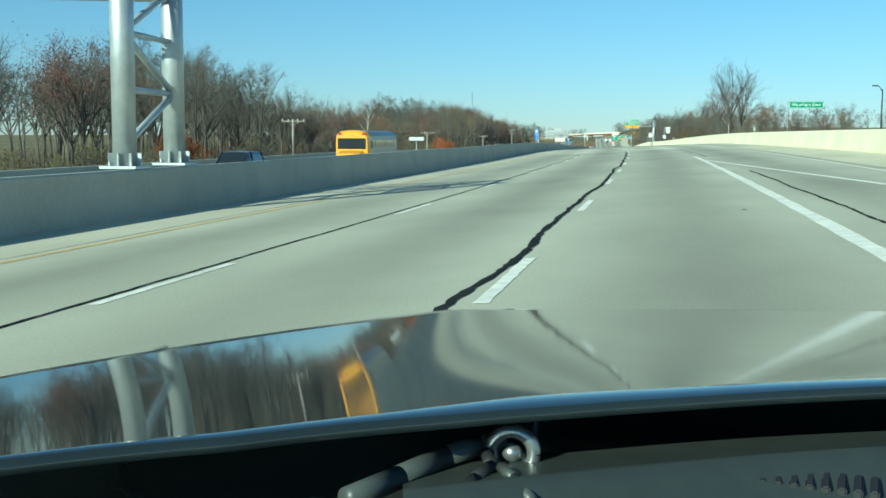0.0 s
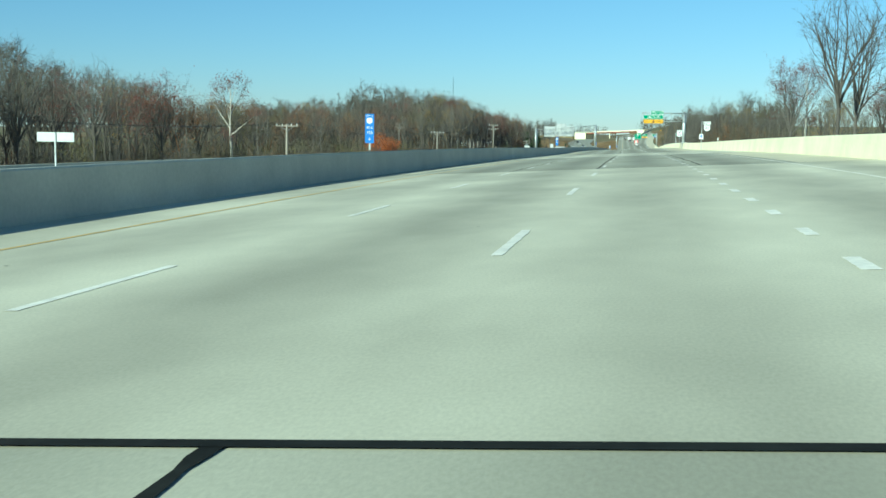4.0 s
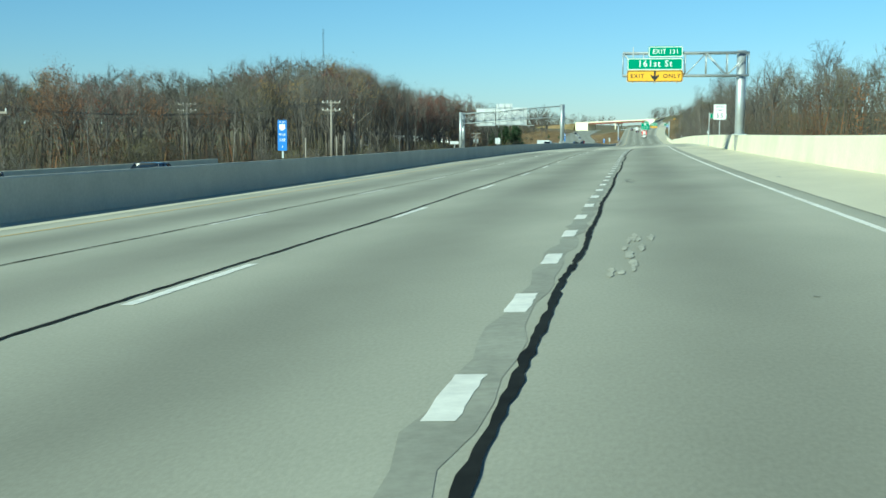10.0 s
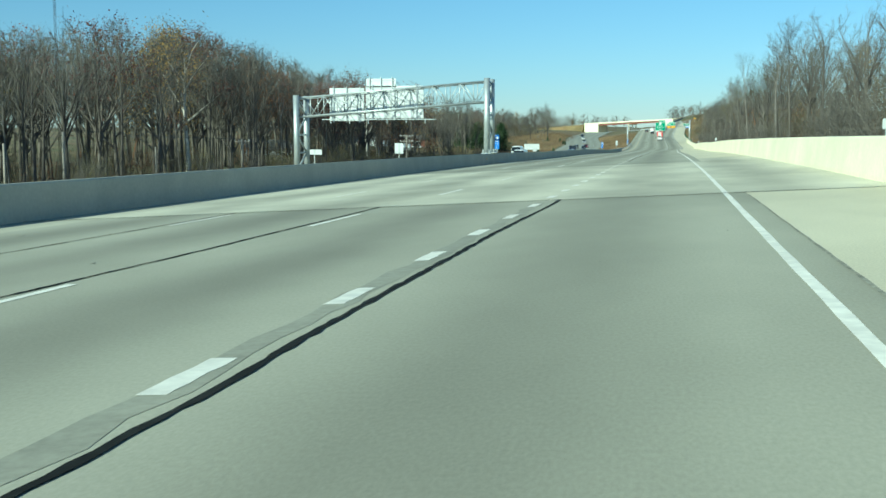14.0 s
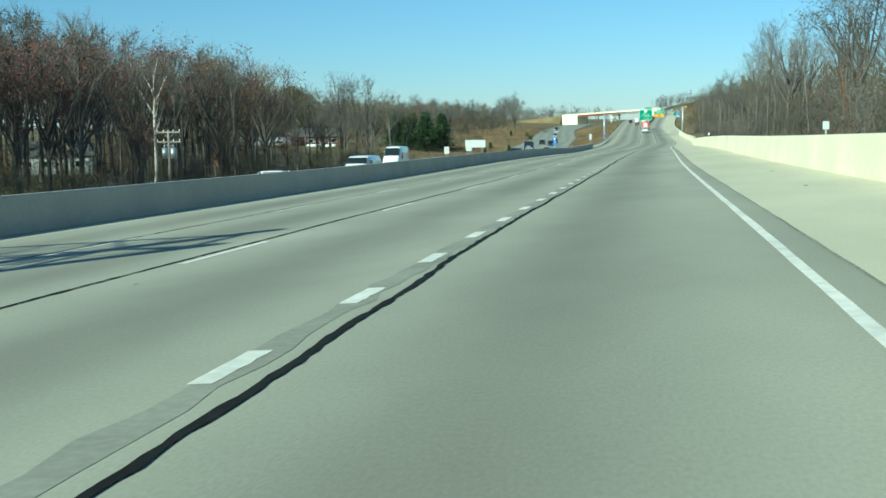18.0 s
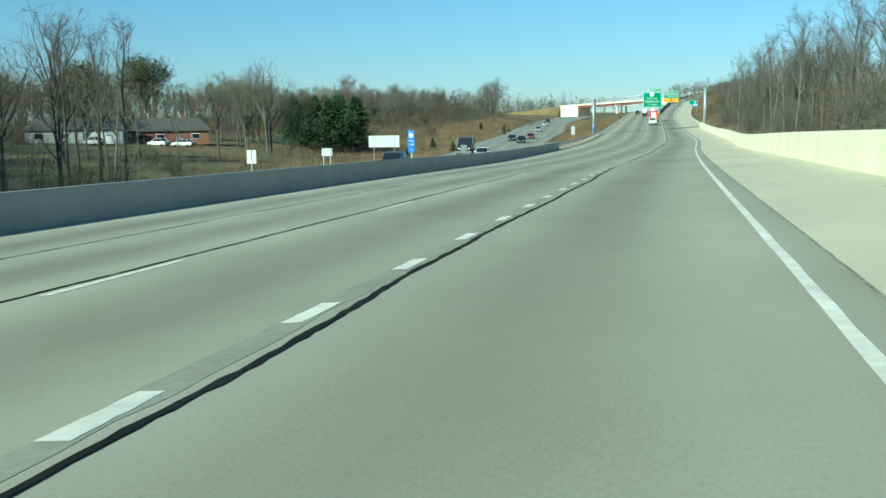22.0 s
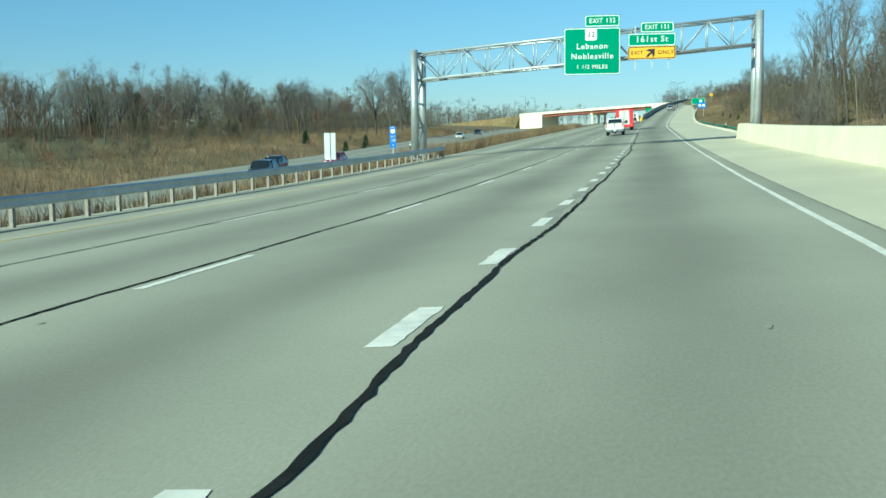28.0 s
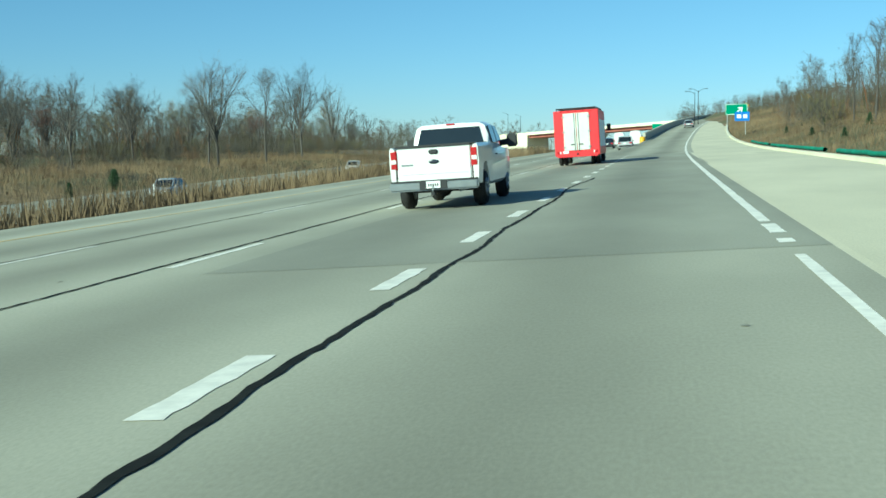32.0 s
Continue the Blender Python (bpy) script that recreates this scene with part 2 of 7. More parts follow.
def extrude_along(name, profile, ys, material, label, category, kind="structure", closed=True, base=None, smooth=False):
    """A profile of (lat, height above the road) drawn along the road from ys[0] to ys[-1]."""
    verts, faces = [], []
    k = len(profile)
    for y in ys:
        for a, h in profile:
            z0 = road_z(a, y) if base is None else base(a, y)
            verts.append((cx(y) + a, y, z0 + h))
    for j in range(len(ys) - 1):
        for i in range(k if closed else k - 1):
            i2 = (i + 1) % k
            faces.append((j * k + i, j * k + i2, (j + 1) * k + i2, (j + 1) * k + i))
    if closed:
        faces.append(tuple(range(k)))
        faces.append(tuple((len(ys) - 1) * k + i for i in range(k - 1, -1, -1)))
    me = bpy.data.meshes.new(name)
    me.from_pydata(verts, [], faces)
    bm = bmesh.new()
    bm.from_mesh(me)
    bmesh.ops.recalc_face_normals(bm, faces=bm.faces)
    bm.to_mesh(me)
    bm.free()
    ob = link_mesh(name, me, material, None, "", smooth)
    return tagged(ob, label, category, kind=kind)


# ---- ground, carriageways ----
def smoothstep(a, b, v):
    t = max(0.0, min(1.0, (v - a) / (b - a)))
    return t * t * (3 - 2 * t)


def opp_level(y):
    """The other carriageway's drop below this one: it runs lower, and swings away where the median opens."""
    return -1.6 - 1.3 * smoothstep(680, 790, y)


def opp_centre(y):
    return -12.5 - 12.0 * smoothstep(670, 830, y) - 10 * smoothstep(830, 1050, y)


def ramp_lat(y):
    """The right edge line, which bends off with the exit ramp on the far hill."""
    return 15.08 + 0.00016 * max(0.0, y - 868) ** 2 + 0.00022 * max(0.0, y - 1060) ** 2


def ramp_rise(y):
    """How far the exit ramp climbs above the main lanes."""
    t = max(0.0, min(y, 1200) - 895)
    return 0.000125 * t * t if t < 130 else 2.1125 + 0.0325 * (t - 130)


def ground_z(lat, y):
    base = lv(y)
    if lat < 9:
        oc = opp_centre(y)
        valley = -3.2 + 0.4 * smoothstep(480, 640, y) + 1.2 * smoothstep(760, 900, y)
        hl = oc - 9.5
        if lat > -2.2:
            g = -0.9
        elif lat > oc + 9.0:
            g = opp_level(y) - 0.25
            if y > 690:
                g += (-0.75 - g) * smoothstep(oc + 9.0, -2.2, lat)
        elif lat > hl:
            g = opp_level(y) - 0.25
        else:
            d = hl - lat
            rise = 3.6 * smoothstep(8, 75, d) * smoothstep(600, 720, y) * (1 - 0.5 * smoothstep(780, 870, y))
            g = opp_level(y) - 0.25 + (valley - opp_level(y)) * smoothstep(0, 10, d) + rise
        g += 0.25 * noise.noise(Vector((lat * 0.08, y * 0.08, 3.0))) if lat < hl - 3 or (y > 720 and lat < -4) else 0.0
        return base + g
    d = lat - 19.6
    if d <= 0:
        return base + CROSSFALL * (lat - 9.15) - 0.35
    bank = 0.0
    bank += 1.6 * smoothstep(0.5, 12, d) * smoothstep(300, 420, y)
    bank += 4.5 * smoothstep(3, 30, d) * smoothstep(480, 620, y) * (1 - 0.55 * smoothstep(790, 870, y))
    bank += 2.0 * smoothstep(10, 60, d) * smoothstep(820, 980, y) + 0.9 * ramp_rise(y)
    return base + 0.10 + bank + 0.3 * noise.noise(Vector((lat * 0.07, y * 0.07, 7.0))) * smoothstep(1, 4, d)


G_LATS = [-900, -500, -300, -200, -150, -120, -100, -85, -72, -60, -52, -46, -41, -36, -33, -30, -27, -25, -23.5, -22, -20, -17, -14, -11, -8, -6, -4.5, -3.4,
          -2.2, 0, 9, 17, 19.3, 19.9, 21, 23, 26, 30, 35, 42, 50, 62, 80, 110, 160, 250, 450, 900]
sheet("ground", G_LATS, [-600, -300, -150] + steps(-80, 1300, 8)[0:] + [1400, 1600, 2000, 2600, 3500],
      lambda a, y: ground_z(a, min(y, 1300)) - (0.0 if y <= 1300 else 0.0), M_GRASS, "brown and green autumn verge and fields", "ground")

M_OLDROAD = road_mat("pale_worn_asphalt", (0.42, 0.405, 0.31), track=0.20, blotch_amount=0.14)
M_DECK2 = road_mat("pale_bridge_deck", (0.64, 0.615, 0.475), track=0.14, blotch_amount=0.18)
M_INNER = road_mat("pale_inner_shoulder", (0.55, 0.515, 0.385), track=0.0)
M_SLAB = road_mat("darker_deck_slab", (0.335, 0.325, 0.25), track=0.12, blotch_amount=0.2)
EDGE = 15.48
LANE_LATS = [0.0, 0.9, 1.83, 2.75, 3.66, 4.6, 5.5, 6.4, 7.32, 8.2, 9.15, 10.1, 10.98, 11.9, 12.8, 13.9, EDGE]
DECKS = [(118.6, 163.0), (215.6, 251.3), (378.0, 425.7)]
cut = [-80.0]
for a, b in DECKS:
    cut += [a, b]
cut.append(1300.0)
for i in range(len(cut) - 1):
    deck = i % 2 == 1
    sheet("bridge_deck" if deck else "road", [-3.2] + LANE_LATS + [18.8] if deck else LANE_LATS, steps(cut[i], cut[i + 1], 5), lambda a, y: road_z(a, y),
          (M_DECK2 if i == 3 else M_DECK) if deck else (M_OLDROAD if i == 0 else M_ASPHALT), "pale worn concrete bridge deck" if deck else "grey worn asphalt carriageway with wheel tracks", "road")
    if not deck:
        sheet("shoulder", [-3.2, -2.0, -1.0, 0.0], steps(cut[i], cut[i + 1], 5), lambda a, y: road_z(a, y), M_INNER if i == 0 else M_OLDROAD, "pale worn inner shoulder" if i == 0 else "grey worn inner shoulder", "shoulder")
        sheet("shoulder", [EDGE, 16.6, 17.7, 18.8], steps(cut[i], cut[i + 1], 5), lambda a, y: road_z(a, y), M_SHOULDER, "pale concrete outer shoulder", "shoulder")
for y0_, y1_ in ((164, 215), (252, 345)):
    sheet("gutter_strip", [-1.75, -1.1], steps(y0_, y1_, 5), lambda a, y: road_z(a, y) + 0.004, M_SHOULDER, "pale concrete strip beside the grey inner shoulder", "shoulder")
for y0_, y1_, m_ in ((224.0, 242.8, M_DECK), (415.5, 425.6, M_SLAB)):
    sheet("deck_slab", [-1.2] + LANE_LATS, steps(y0_, y1_, 4), lambda a, y: road_z(a, y) + 0.004, m_, "darker concrete slab of the bridge deck", "road")
M_PATCH = road_mat("newer_asphalt", (0.305, 0.297, 0.232), track=0.16, blotch_amount=0.14)
sheet("asphalt_patch", [8.2, 9.5, 11.0, 12.5, 14.0, EDGE], steps(833.4, 905, 5), lambda a, y: road_z(a, y) + 0.003, M_PATCH, "darker stretch of newer asphalt", "road")
sheet("exit_ramp", [-6.2, -4.4, -2.6, -0.8, 0.5], steps(870, 1200, 6), lambda a, y: road_z(15.0 + a, y) + ramp_rise(y) + 0.006, M_ASPHALT, "grey asphalt exit ramp climbing the hill", "road")
sheet("ramp_shoulder", [0.5, 2.0, 3.7, 5.2], steps(803, 1200, 6), lambda a, y: road_z(15.0 + a, y) + ramp_rise(y) + 0.006, M_SHOULDER, "pale concrete ramp shoulder", "shoulder")
for ob in (bpy.data.objects["exit_ramp"], bpy.data.objects["ramp_shoulder"]):
    for v in ob.data.vertices:
        v.co.x += ramp_lat(v.co.y)
OPP_OFF = [-8.7, -5.5, -2, 2, 5.5, 8.7]
sheet("far_carriageway", OPP_OFF, steps(-80, 1300, 10), lambda a, y: lv(y) + opp_level(y), M_OPP, "grey asphalt of the oncoming carriageway", "road")
far = bpy.data.objects["far_carriageway"]
for v in far.data.vertices:
    v.co.x += opp_centre(v.co.y)

# ---- walls ----
BARRIER_END = 698.0
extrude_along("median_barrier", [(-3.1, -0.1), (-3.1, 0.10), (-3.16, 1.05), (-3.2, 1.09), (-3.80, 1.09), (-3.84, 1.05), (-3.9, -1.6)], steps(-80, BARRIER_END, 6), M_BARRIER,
              "smooth concrete median barrier wall, coloured darker for its shaded face", "barrier")


def barrier_lat(y):
    """The barrier's foot: it draws nearer to the lanes round the bend, then moves off again."""
    return float(np.interp(y, (-80, 300, 355, 427, 495, 540, 580, 660, 698), (-2.8, -2.8, -2.35, -1.75, -1.2, -1.25, -1.4, -2.25, -2.5)))


def barrier_height(y):
    return float(np.interp(y, (-80, 300, 355, 495, 660, 698), (1.09, 1.09, 0.99, 0.93, 0.95, 0.96)))


for v in bpy.data.objects["median_barrier"].data.vertices:
    d = barrier_lat(v.co.y) + 3.1
    v.co.x += d
    v.co.z += CROSSFALL * d + (barrier_height(v.co.y) - 1.09 if v.co.z > road_z(-3.1, v.co.y) + 0.6 else 0.0)
extrude_along("side_wall", [(18.75, -0.1), (18.75, 0.12), (18.86, 1.03), (18.9, 1.08), (19.3, 1.08), (19.34, 1.0), (19.34, -0.6)], steps(-80, 803, 6), M_WALL,
              "sunlit cream concrete roadside wall", "wall")
extrude_along("far_parapet", [(-22.0, 0), (-22.05, 1.02), (-22.4, 1.02), (-22.45, -1.5)], steps(-80, 345, 6), M_BARRIER, "concrete parapet beyond the oncoming lanes, in the shade-darkened grey", "barrier",
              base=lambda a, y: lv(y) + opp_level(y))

# kerb and low wall of the exit ramp
def ramp_strip(name, prof, ys, material, label, category):
    verts, faces, k = [], [], len(prof)
    for y in ys:
        for a, h in prof:
            verts.append((cx(y) + ramp_lat(y) + a, y, road_z(15.0 + a, y) + ramp_rise(y) + h))
    for j in range(len(ys) - 1):
        for i in range(k):
            faces.append((j * k + i, (j + 1) * k + i, (j + 1) * k + (i + 1) % k, j * k + (i + 1) % k))
    faces += [tuple(range(k)), tuple((len(ys) - 1) * k + i for i in range(k - 1, -1, -1))]
    me = bpy.data.meshes.new(name)
    me.from_pydata(verts, [], faces)
    return tagged(link_mesh(name, me, material), label, category, kind="structure")


ramp_strip("ramp_barrier", [(-6.2, -3.0), (-6.2, 1.0), (-6.3, 1.05), (-6.6, 1.05), (-6.7, -6.0)], steps(985, 1200, 6), M_BARRIER, "concrete barrier along the exit ramp, in the shade-darkened grey", "barrier")
ramp_strip("kerb", [(5.2, -0.3), (5.2, 0.14), (5.25, 0.16), (5.5, 0.16), (5.52, -0.3)], steps(805, 1200, 6), M_WALL, "pale concrete kerb at the foot of the bank", "kerb")

# ---- markings and sealed cracks ----
def flat_strips(name, strips, material, label, category, lift=0.005, kind="structure"):
    """Flat pieces on the road, each a list of (left lat, right lat, y)."""
    verts, faces = [], []
    for s in strips:
        k = len(verts)
        for a, b, y in s:
            verts.append((cx(y) + a, y, road_z(a, y) + lift))
            verts.append((cx(y) + b, y, road_z(b, y) + lift))
        for i in range(len(s) - 1):
            faces.append((k + 2 * i, k + 2 * i + 1, k + 2 * i + 3, k + 2 * i + 2))
    me = bpy.data.meshes.new(name)
    me.from_pydata(verts, [], faces)
    return tagged(link_mesh(name, me, material), label, category, kind=kind)


def line_strip(lat, y0, y1, width, seed=3):
    """A painted line with slightly worn, uneven edges."""
    rnd = random.Random(seed + int(y0 * 10))
    return [(lat - width * rnd.uniform(0.44, 0.53), lat + width * rnd.uniform(0.42, 0.54), y) for y in steps(y0, y1, 0.16 if y1 - y0 < 20 else 0.9)]


def dash_starts(anchors, cycle):
    out = []
    for a, b in zip(anchors, anchors[1:]):
        n = max(1, round((b - a) / cycle))
        out += [a + (b - a) * i / n for i in range(n)]
    return out


DASH_A = dash_starts([-60.0, 31.6, 67.7, 89.2, 111.3, 179.9, 202.3, 221.5, 244.9, 253.1, 277.1, 301.6, 324.7, 349.9, 421.8, 440.0, 486.7, 522.7, 598.0, 623.9, 649.0, 740.0, 763.4, 786.9, 811.2, 835.9, 1250], 12.19)
DASH_B = dash_starts([-60.0, 31.0, 54.0, 75.0, 113.2, 166.4, 179.5, 189.8, 204.6, 242.3, 277.2, 302.1, 323.9, 348.0, 419.9, 437.5, 460.5, 484.0, 508.0, 532.1, 573.8, 596.8, 622.9, 648.3, 739.9, 764.3, 787.1, 810.1, 834.4, 1250], 12.19)
DOT_1 = dash_starts([89.0, 172.1, 192.0, 240.9, 265.2, 289.6, 313.4, 337.0, 408.1, 432.6, 456.2, 480.3, 504.6, 529.6, 557.9, 586.8, 613.2, 642.2, 715.5], 3.6)
DOT_2 = dash_starts([715.5, 730.3, 756.5, 781.4, 806.6, 832.0, 1100], 4.95)
flat_strips("lane_line", [line_strip(3.66, y, y + 3.4, 0.13) for y in DASH_A], M_WHITE, "white dashed lane line, worn", "road marking")
flat_strips("lane_line", [line_strip(7.32, y, y + 3.5, 0.14) for y in DASH_B], M_WHITE, "white dashed lane line, worn", "road marking")
flat_strips("dotted_line", [line_strip(10.98, y - 0.55, y + 0.55, 0.19) for y in DOT_1] + [line_strip(10.98, y - 0.9, y + 0.9, 0.22) for y in DOT_2], M_WHITE,
            "short white dotted lane-drop line", "road marking")
flat_strips("merge_line", [line_strip(10.98, -80, 86, 0.24), [(10.95 + 0.088 * (77 - y), 11.13 + 0.088 * (77 - y), y) for y in steps(-40, 77, 4)]], M_WHITE,
            "solid white lines at the ramp's end", "road marking")
flat_strips("edge_line", [line_strip(15.04, -80, 832.6, 0.12), line_strip(15.06, 833.9, 834.4, 0.2), line_strip(15.08, 835.2, 836.6, 0.2), line_strip(15.08, 837.0, 870, 0.16)], M_WHITE, "solid white right edge line", "road marking")
ramp_strip("ramp_line", [(-0.08, 0.008), (-0.08, 0.014), (0.08, 0.014), (0.08, 0.008)], steps(868, 1200, 4), M_WHITE, "solid white edge line of the exit ramp", "road marking")
flat_strips("yellow_line", [line_strip(0.0, -80, 345, 0.14), line_strip(0.0, 690, 1250, 0.14)], M_YELLOW, "faded yellow left edge line", "road marking")


def crack(lat, y0, y1, width, amp, seed):
    """One ragged run of sealant that wanders across and breaks off here and there."""
    rnd = random.Random(seed)
    ys = steps(y0, y1, 0.2)
    out, w, v = [], 0.0, 0.0
    for y in ys:
        v = 0.85 * v + rnd.uniform(-amp, amp) * 0.13
        w = 0.94 * w + v
        l, r = (width * rnd.uniform(0.25, 0.72) for _ in range(2))
        out.append((lat + w - l, lat + w + r, y))
    return out


CRACKS = []
for i in range(0, len(cut) - 1, 2):
    a, b = cut[i], min(cut[i + 1], 1000)
    CRACKS += [crack(3.5, a, b, 0.05, 0.012, i), crack(7.12, a, b, 0.062 if i else 0.10, 0.022 if i else 0.05, i + 20)]
    if a < 700:
        CRACKS.append(crack(11.5 if i < 3 else 11.28, max(a, 84), min(b, 600), 0.075, 0.03, i + 40))
CRACKS += [crack(11.28, 612, 860, 0.075, 0.05, 77), crack(11.7, 20, 60, 0.06, 0.03, 78)]
flat_strips("sealed_crack", CRACKS, M_TAR, "wandering black tar-sealed joints between lanes", "crack", lift=0.009)
flat_strips("deck_joint", [[(-3.1, 18.7, y - 0.06), (-3.1, 18.7, y + 0.06)] for y in (118.6, 163.0, 215.6, 251.3, 378.0)], M_TAR, "dark joint at a bridge deck's end", "joint", lift=0.012)


# ---- stains, tyre marks and worn strips ----
M_STAIN = mat("oil_stain", (0.275, 0.266, 0.205), 0.8, grain=9, amount=0.35, blotch=2, blotch_amount=0.3)
M_SCUFF = mat("tyre_scuff", (0.13, 0.13, 0.105), 0.8, grain=9, amount=0.35, blotch=2, blotch_amount=0.3)
M_STRIP = mat("dark_joint_strip", (0.325, 0.316, 0.245), 0.85, grain=12, amount=0.12, blotch=0.8, blotch_amount=0.15)
rs = random.Random(31)


def blob(lat, y, w, l):
    """A ragged flat mark, l long and w wide."""
    n = max(4, int(l / 0.12))
    return [(lat - w * rs.uniform(0.1, 0.55) * math.sin(math.pi * (i + 0.4) / (n + 0.8)), lat + w * rs.uniform(0.1, 0.55) * math.sin(math.pi * (i + 0.4) / (n + 0.8)), y - l / 2 + l * i / n) for i in range(n + 1)]


SCUFFS = [blob(10.66 + rs.uniform(-0.05, 0.05), 215.8 + i * 0.3, rs.uniform(0.2, 0.42) * (1.15 - i / 18), rs.uniform(0.12, 0.3)) for i in range(16)]
for a, y, w, l in ((8.35, 217.2, 0.14, 1.9), (8.62, 216.5, 0.2, 0.6), (7.05, 217.7, 0.08, 1.5), (7.2, 218.7, 0.12, 0.5), (8.1, 217.0, 0.16, 0.7), (8.32, 226.7, 0.5, 0.5), (8.88, 231.0, 0.12, 2.4), (11.5, 231.0, 0.3, 1.6),
                   (11.9, 228.8, 0.25, 1.1), (12.3, 226.5, 0.7, 0.6), (11.16, 216.5, 0.22, 0.35), (9.88, 216.8, 0.14, 0.12), (9.6, 219.9, 0.3, 0.12)):
    for _ in range(7):
        SCUFFS.append(blob(a + rs.gauss(0, w * 0.3), y + rs.uniform(-l, l) * 0.5, w * rs.uniform(0.1, 0.35), l * rs.uniform(0.1, 0.4)))
flat_strips("tyre_marks", SCUFFS, M_SCUFF, "dark rubber scuffs on the bridge deck", "road marking", lift=0.010, kind="stuff")
STAINS = []
for a, y, w, l in ((8.73, 411.8, 0.25, 0.4), (9.33, 410.1, 0.7, 0.5), (9.8, 407.8, 0.7, 0.4), (8.56, 408.9, 0.2, 0.2), (13.64, 410.0, 0.25, 0.25), (13.97, 410.4, 0.3, 0.2), (12.47, 408.5, 0.4, 0.2), (14.4, 408.2, 0.5, 0.3),
                   (7.96, 408.0, 0.4, 0.4), (7.27, 412.7, 0.12, 0.15), (12.4, 217.8, 0.4, 0.5), (12.2, 217.0, 0.6, 0.3), (11.9, 271.0, 0.4, 3.0), (11.85, 268.0, 0.35, 2.0)):
    for _ in range(6):
        STAINS.append(blob(a + rs.gauss(0, w * 0.3), y + rs.uniform(-l, l) * 0.5, w * rs.uniform(0.15, 0.5), l * rs.uniform(0.15, 0.5)))
M_DECKSTAIN = mat("deck_stain", (0.47, 0.45, 0.345), 0.85, grain=9, amount=0.2, blotch=2, blotch_amount=0.2)
flat_strips("deck_stains", STAINS, M_DECKSTAIN, "faint grey stains on the bridge deck", "stain", lift=0.008, kind="stuff")
STAINS = []
for a, y, w, l in ((11.75, 292.4, 0.35, 2.6), (11.8, 290.9, 0.4, 1.2), (12.16, 754.4, 0.25, 0.15), (14.54, 753.6, 0.2, 0.2), (17.17, 665, 0.9, 0.5), (17.6, 516.2, 0.8, 0.4), (17.9, 649.3, 0.9, 0.5), (17.66, 345.8, 0.3, 0.5), (17.95, 344, 0.3, 0.5), (15.97, 787.8, 0.6, 0.25)):
    for _ in range(8):
        STAINS.append(blob(a + rs.gauss(0, w * 0.3), y + rs.uniform(-l, l) * 0.5, w * rs.uniform(0.15, 0.5), l * rs.uniform(0.15, 0.5)))
for _ in range(170):
    y = rs.uniform(20, 900)
    STAINS.append(blob(rs.choice((1.8, 5.5, 9.15, 13.0)) + rs.gauss(0, 0.9), y, rs.uniform(0.03, 0.12), rs.uniform(0.06, 0.3)))
for _ in range(60):
    STAINS.append(blob(17.2 + rs.uniform(-1.2, 1.2), rs.uniform(60, 800), rs.uniform(0.05, 0.3), rs.uniform(0.08, 0.5)))
flat_strips("oil_stains", STAINS, M_STAIN, "small dark spots and stains on the pavement", "stain", lift=0.007, kind="stuff")


def ragged(lat, y0, y1, width, seed):
    rnd = random.Random(seed)
    return [(lat - width * rnd.uniform(0.25, 0.65), lat + width * rnd.uniform(0.25, 0.65), y) for y in steps(y0, y1, 0.6)]


flat_strips("joint_strip", [ragged(11.02, a, b, 0.29, 5) for a, b in ((58, 118), (164, 215), (252, 377), (427, 715), (735, 800))], M_STRIP, "darker strip of old pavement beneath the dotted line", "road", lift=0.0025)
flat_strips("tyre_track", [ragged(12.72 + 0.012 * k, 233.5, 251.0, 0.10, 60 + k) for k in (-14, 0, 13)], mat("faint_rubber", (0.44, 0.42, 0.325), 0.85, grain=9, amount=0.15, blotch=1.0, blotch_amount=0.2), "faint grey rubber track on the bridge deck", "road marking", lift=0.007)
flat_strips("shoulder_seam", [ragged(-0.32, -80, 118, 0.04, 11)] + [ragged(EDGE, a, b, 0.04, 9) for a, b in ((-80, 118), (164, 215), (252, 377), (427, 803))], M_STAIN, "dark ragged seam where asphalt meets shoulder", "crack", lift=0.006)

# ---- trees ----
def ring_tube(V, F, pts, radii, sides):
    """A tapered tube through pts, added to the lists V and F."""
    k0 = len(V)
    for i, (p, r) in enumerate(zip(pts, radii)):
        d = (pts[min(i + 1, len(pts) - 1)] - pts[max(i - 1, 0)]).normalized()
        u = d.cross(Vector((0.31, 0.92, 0.23))).normalized()
        w = d.cross(u)
        for s in range(sides):
            a = 2 * math.pi * s / sides
            V.append(tuple(p + r * (math.cos(a) * u + math.sin(a) * w)))
    for i in range(len(pts) - 1):
        for s in range(sides):
            s2 = (s + 1) % sides
            F.append((k0 + i * sides + s, k0 + i * sides + s2, k0 + (i + 1) * sides + s2, k0 + (i + 1) * sides + s))


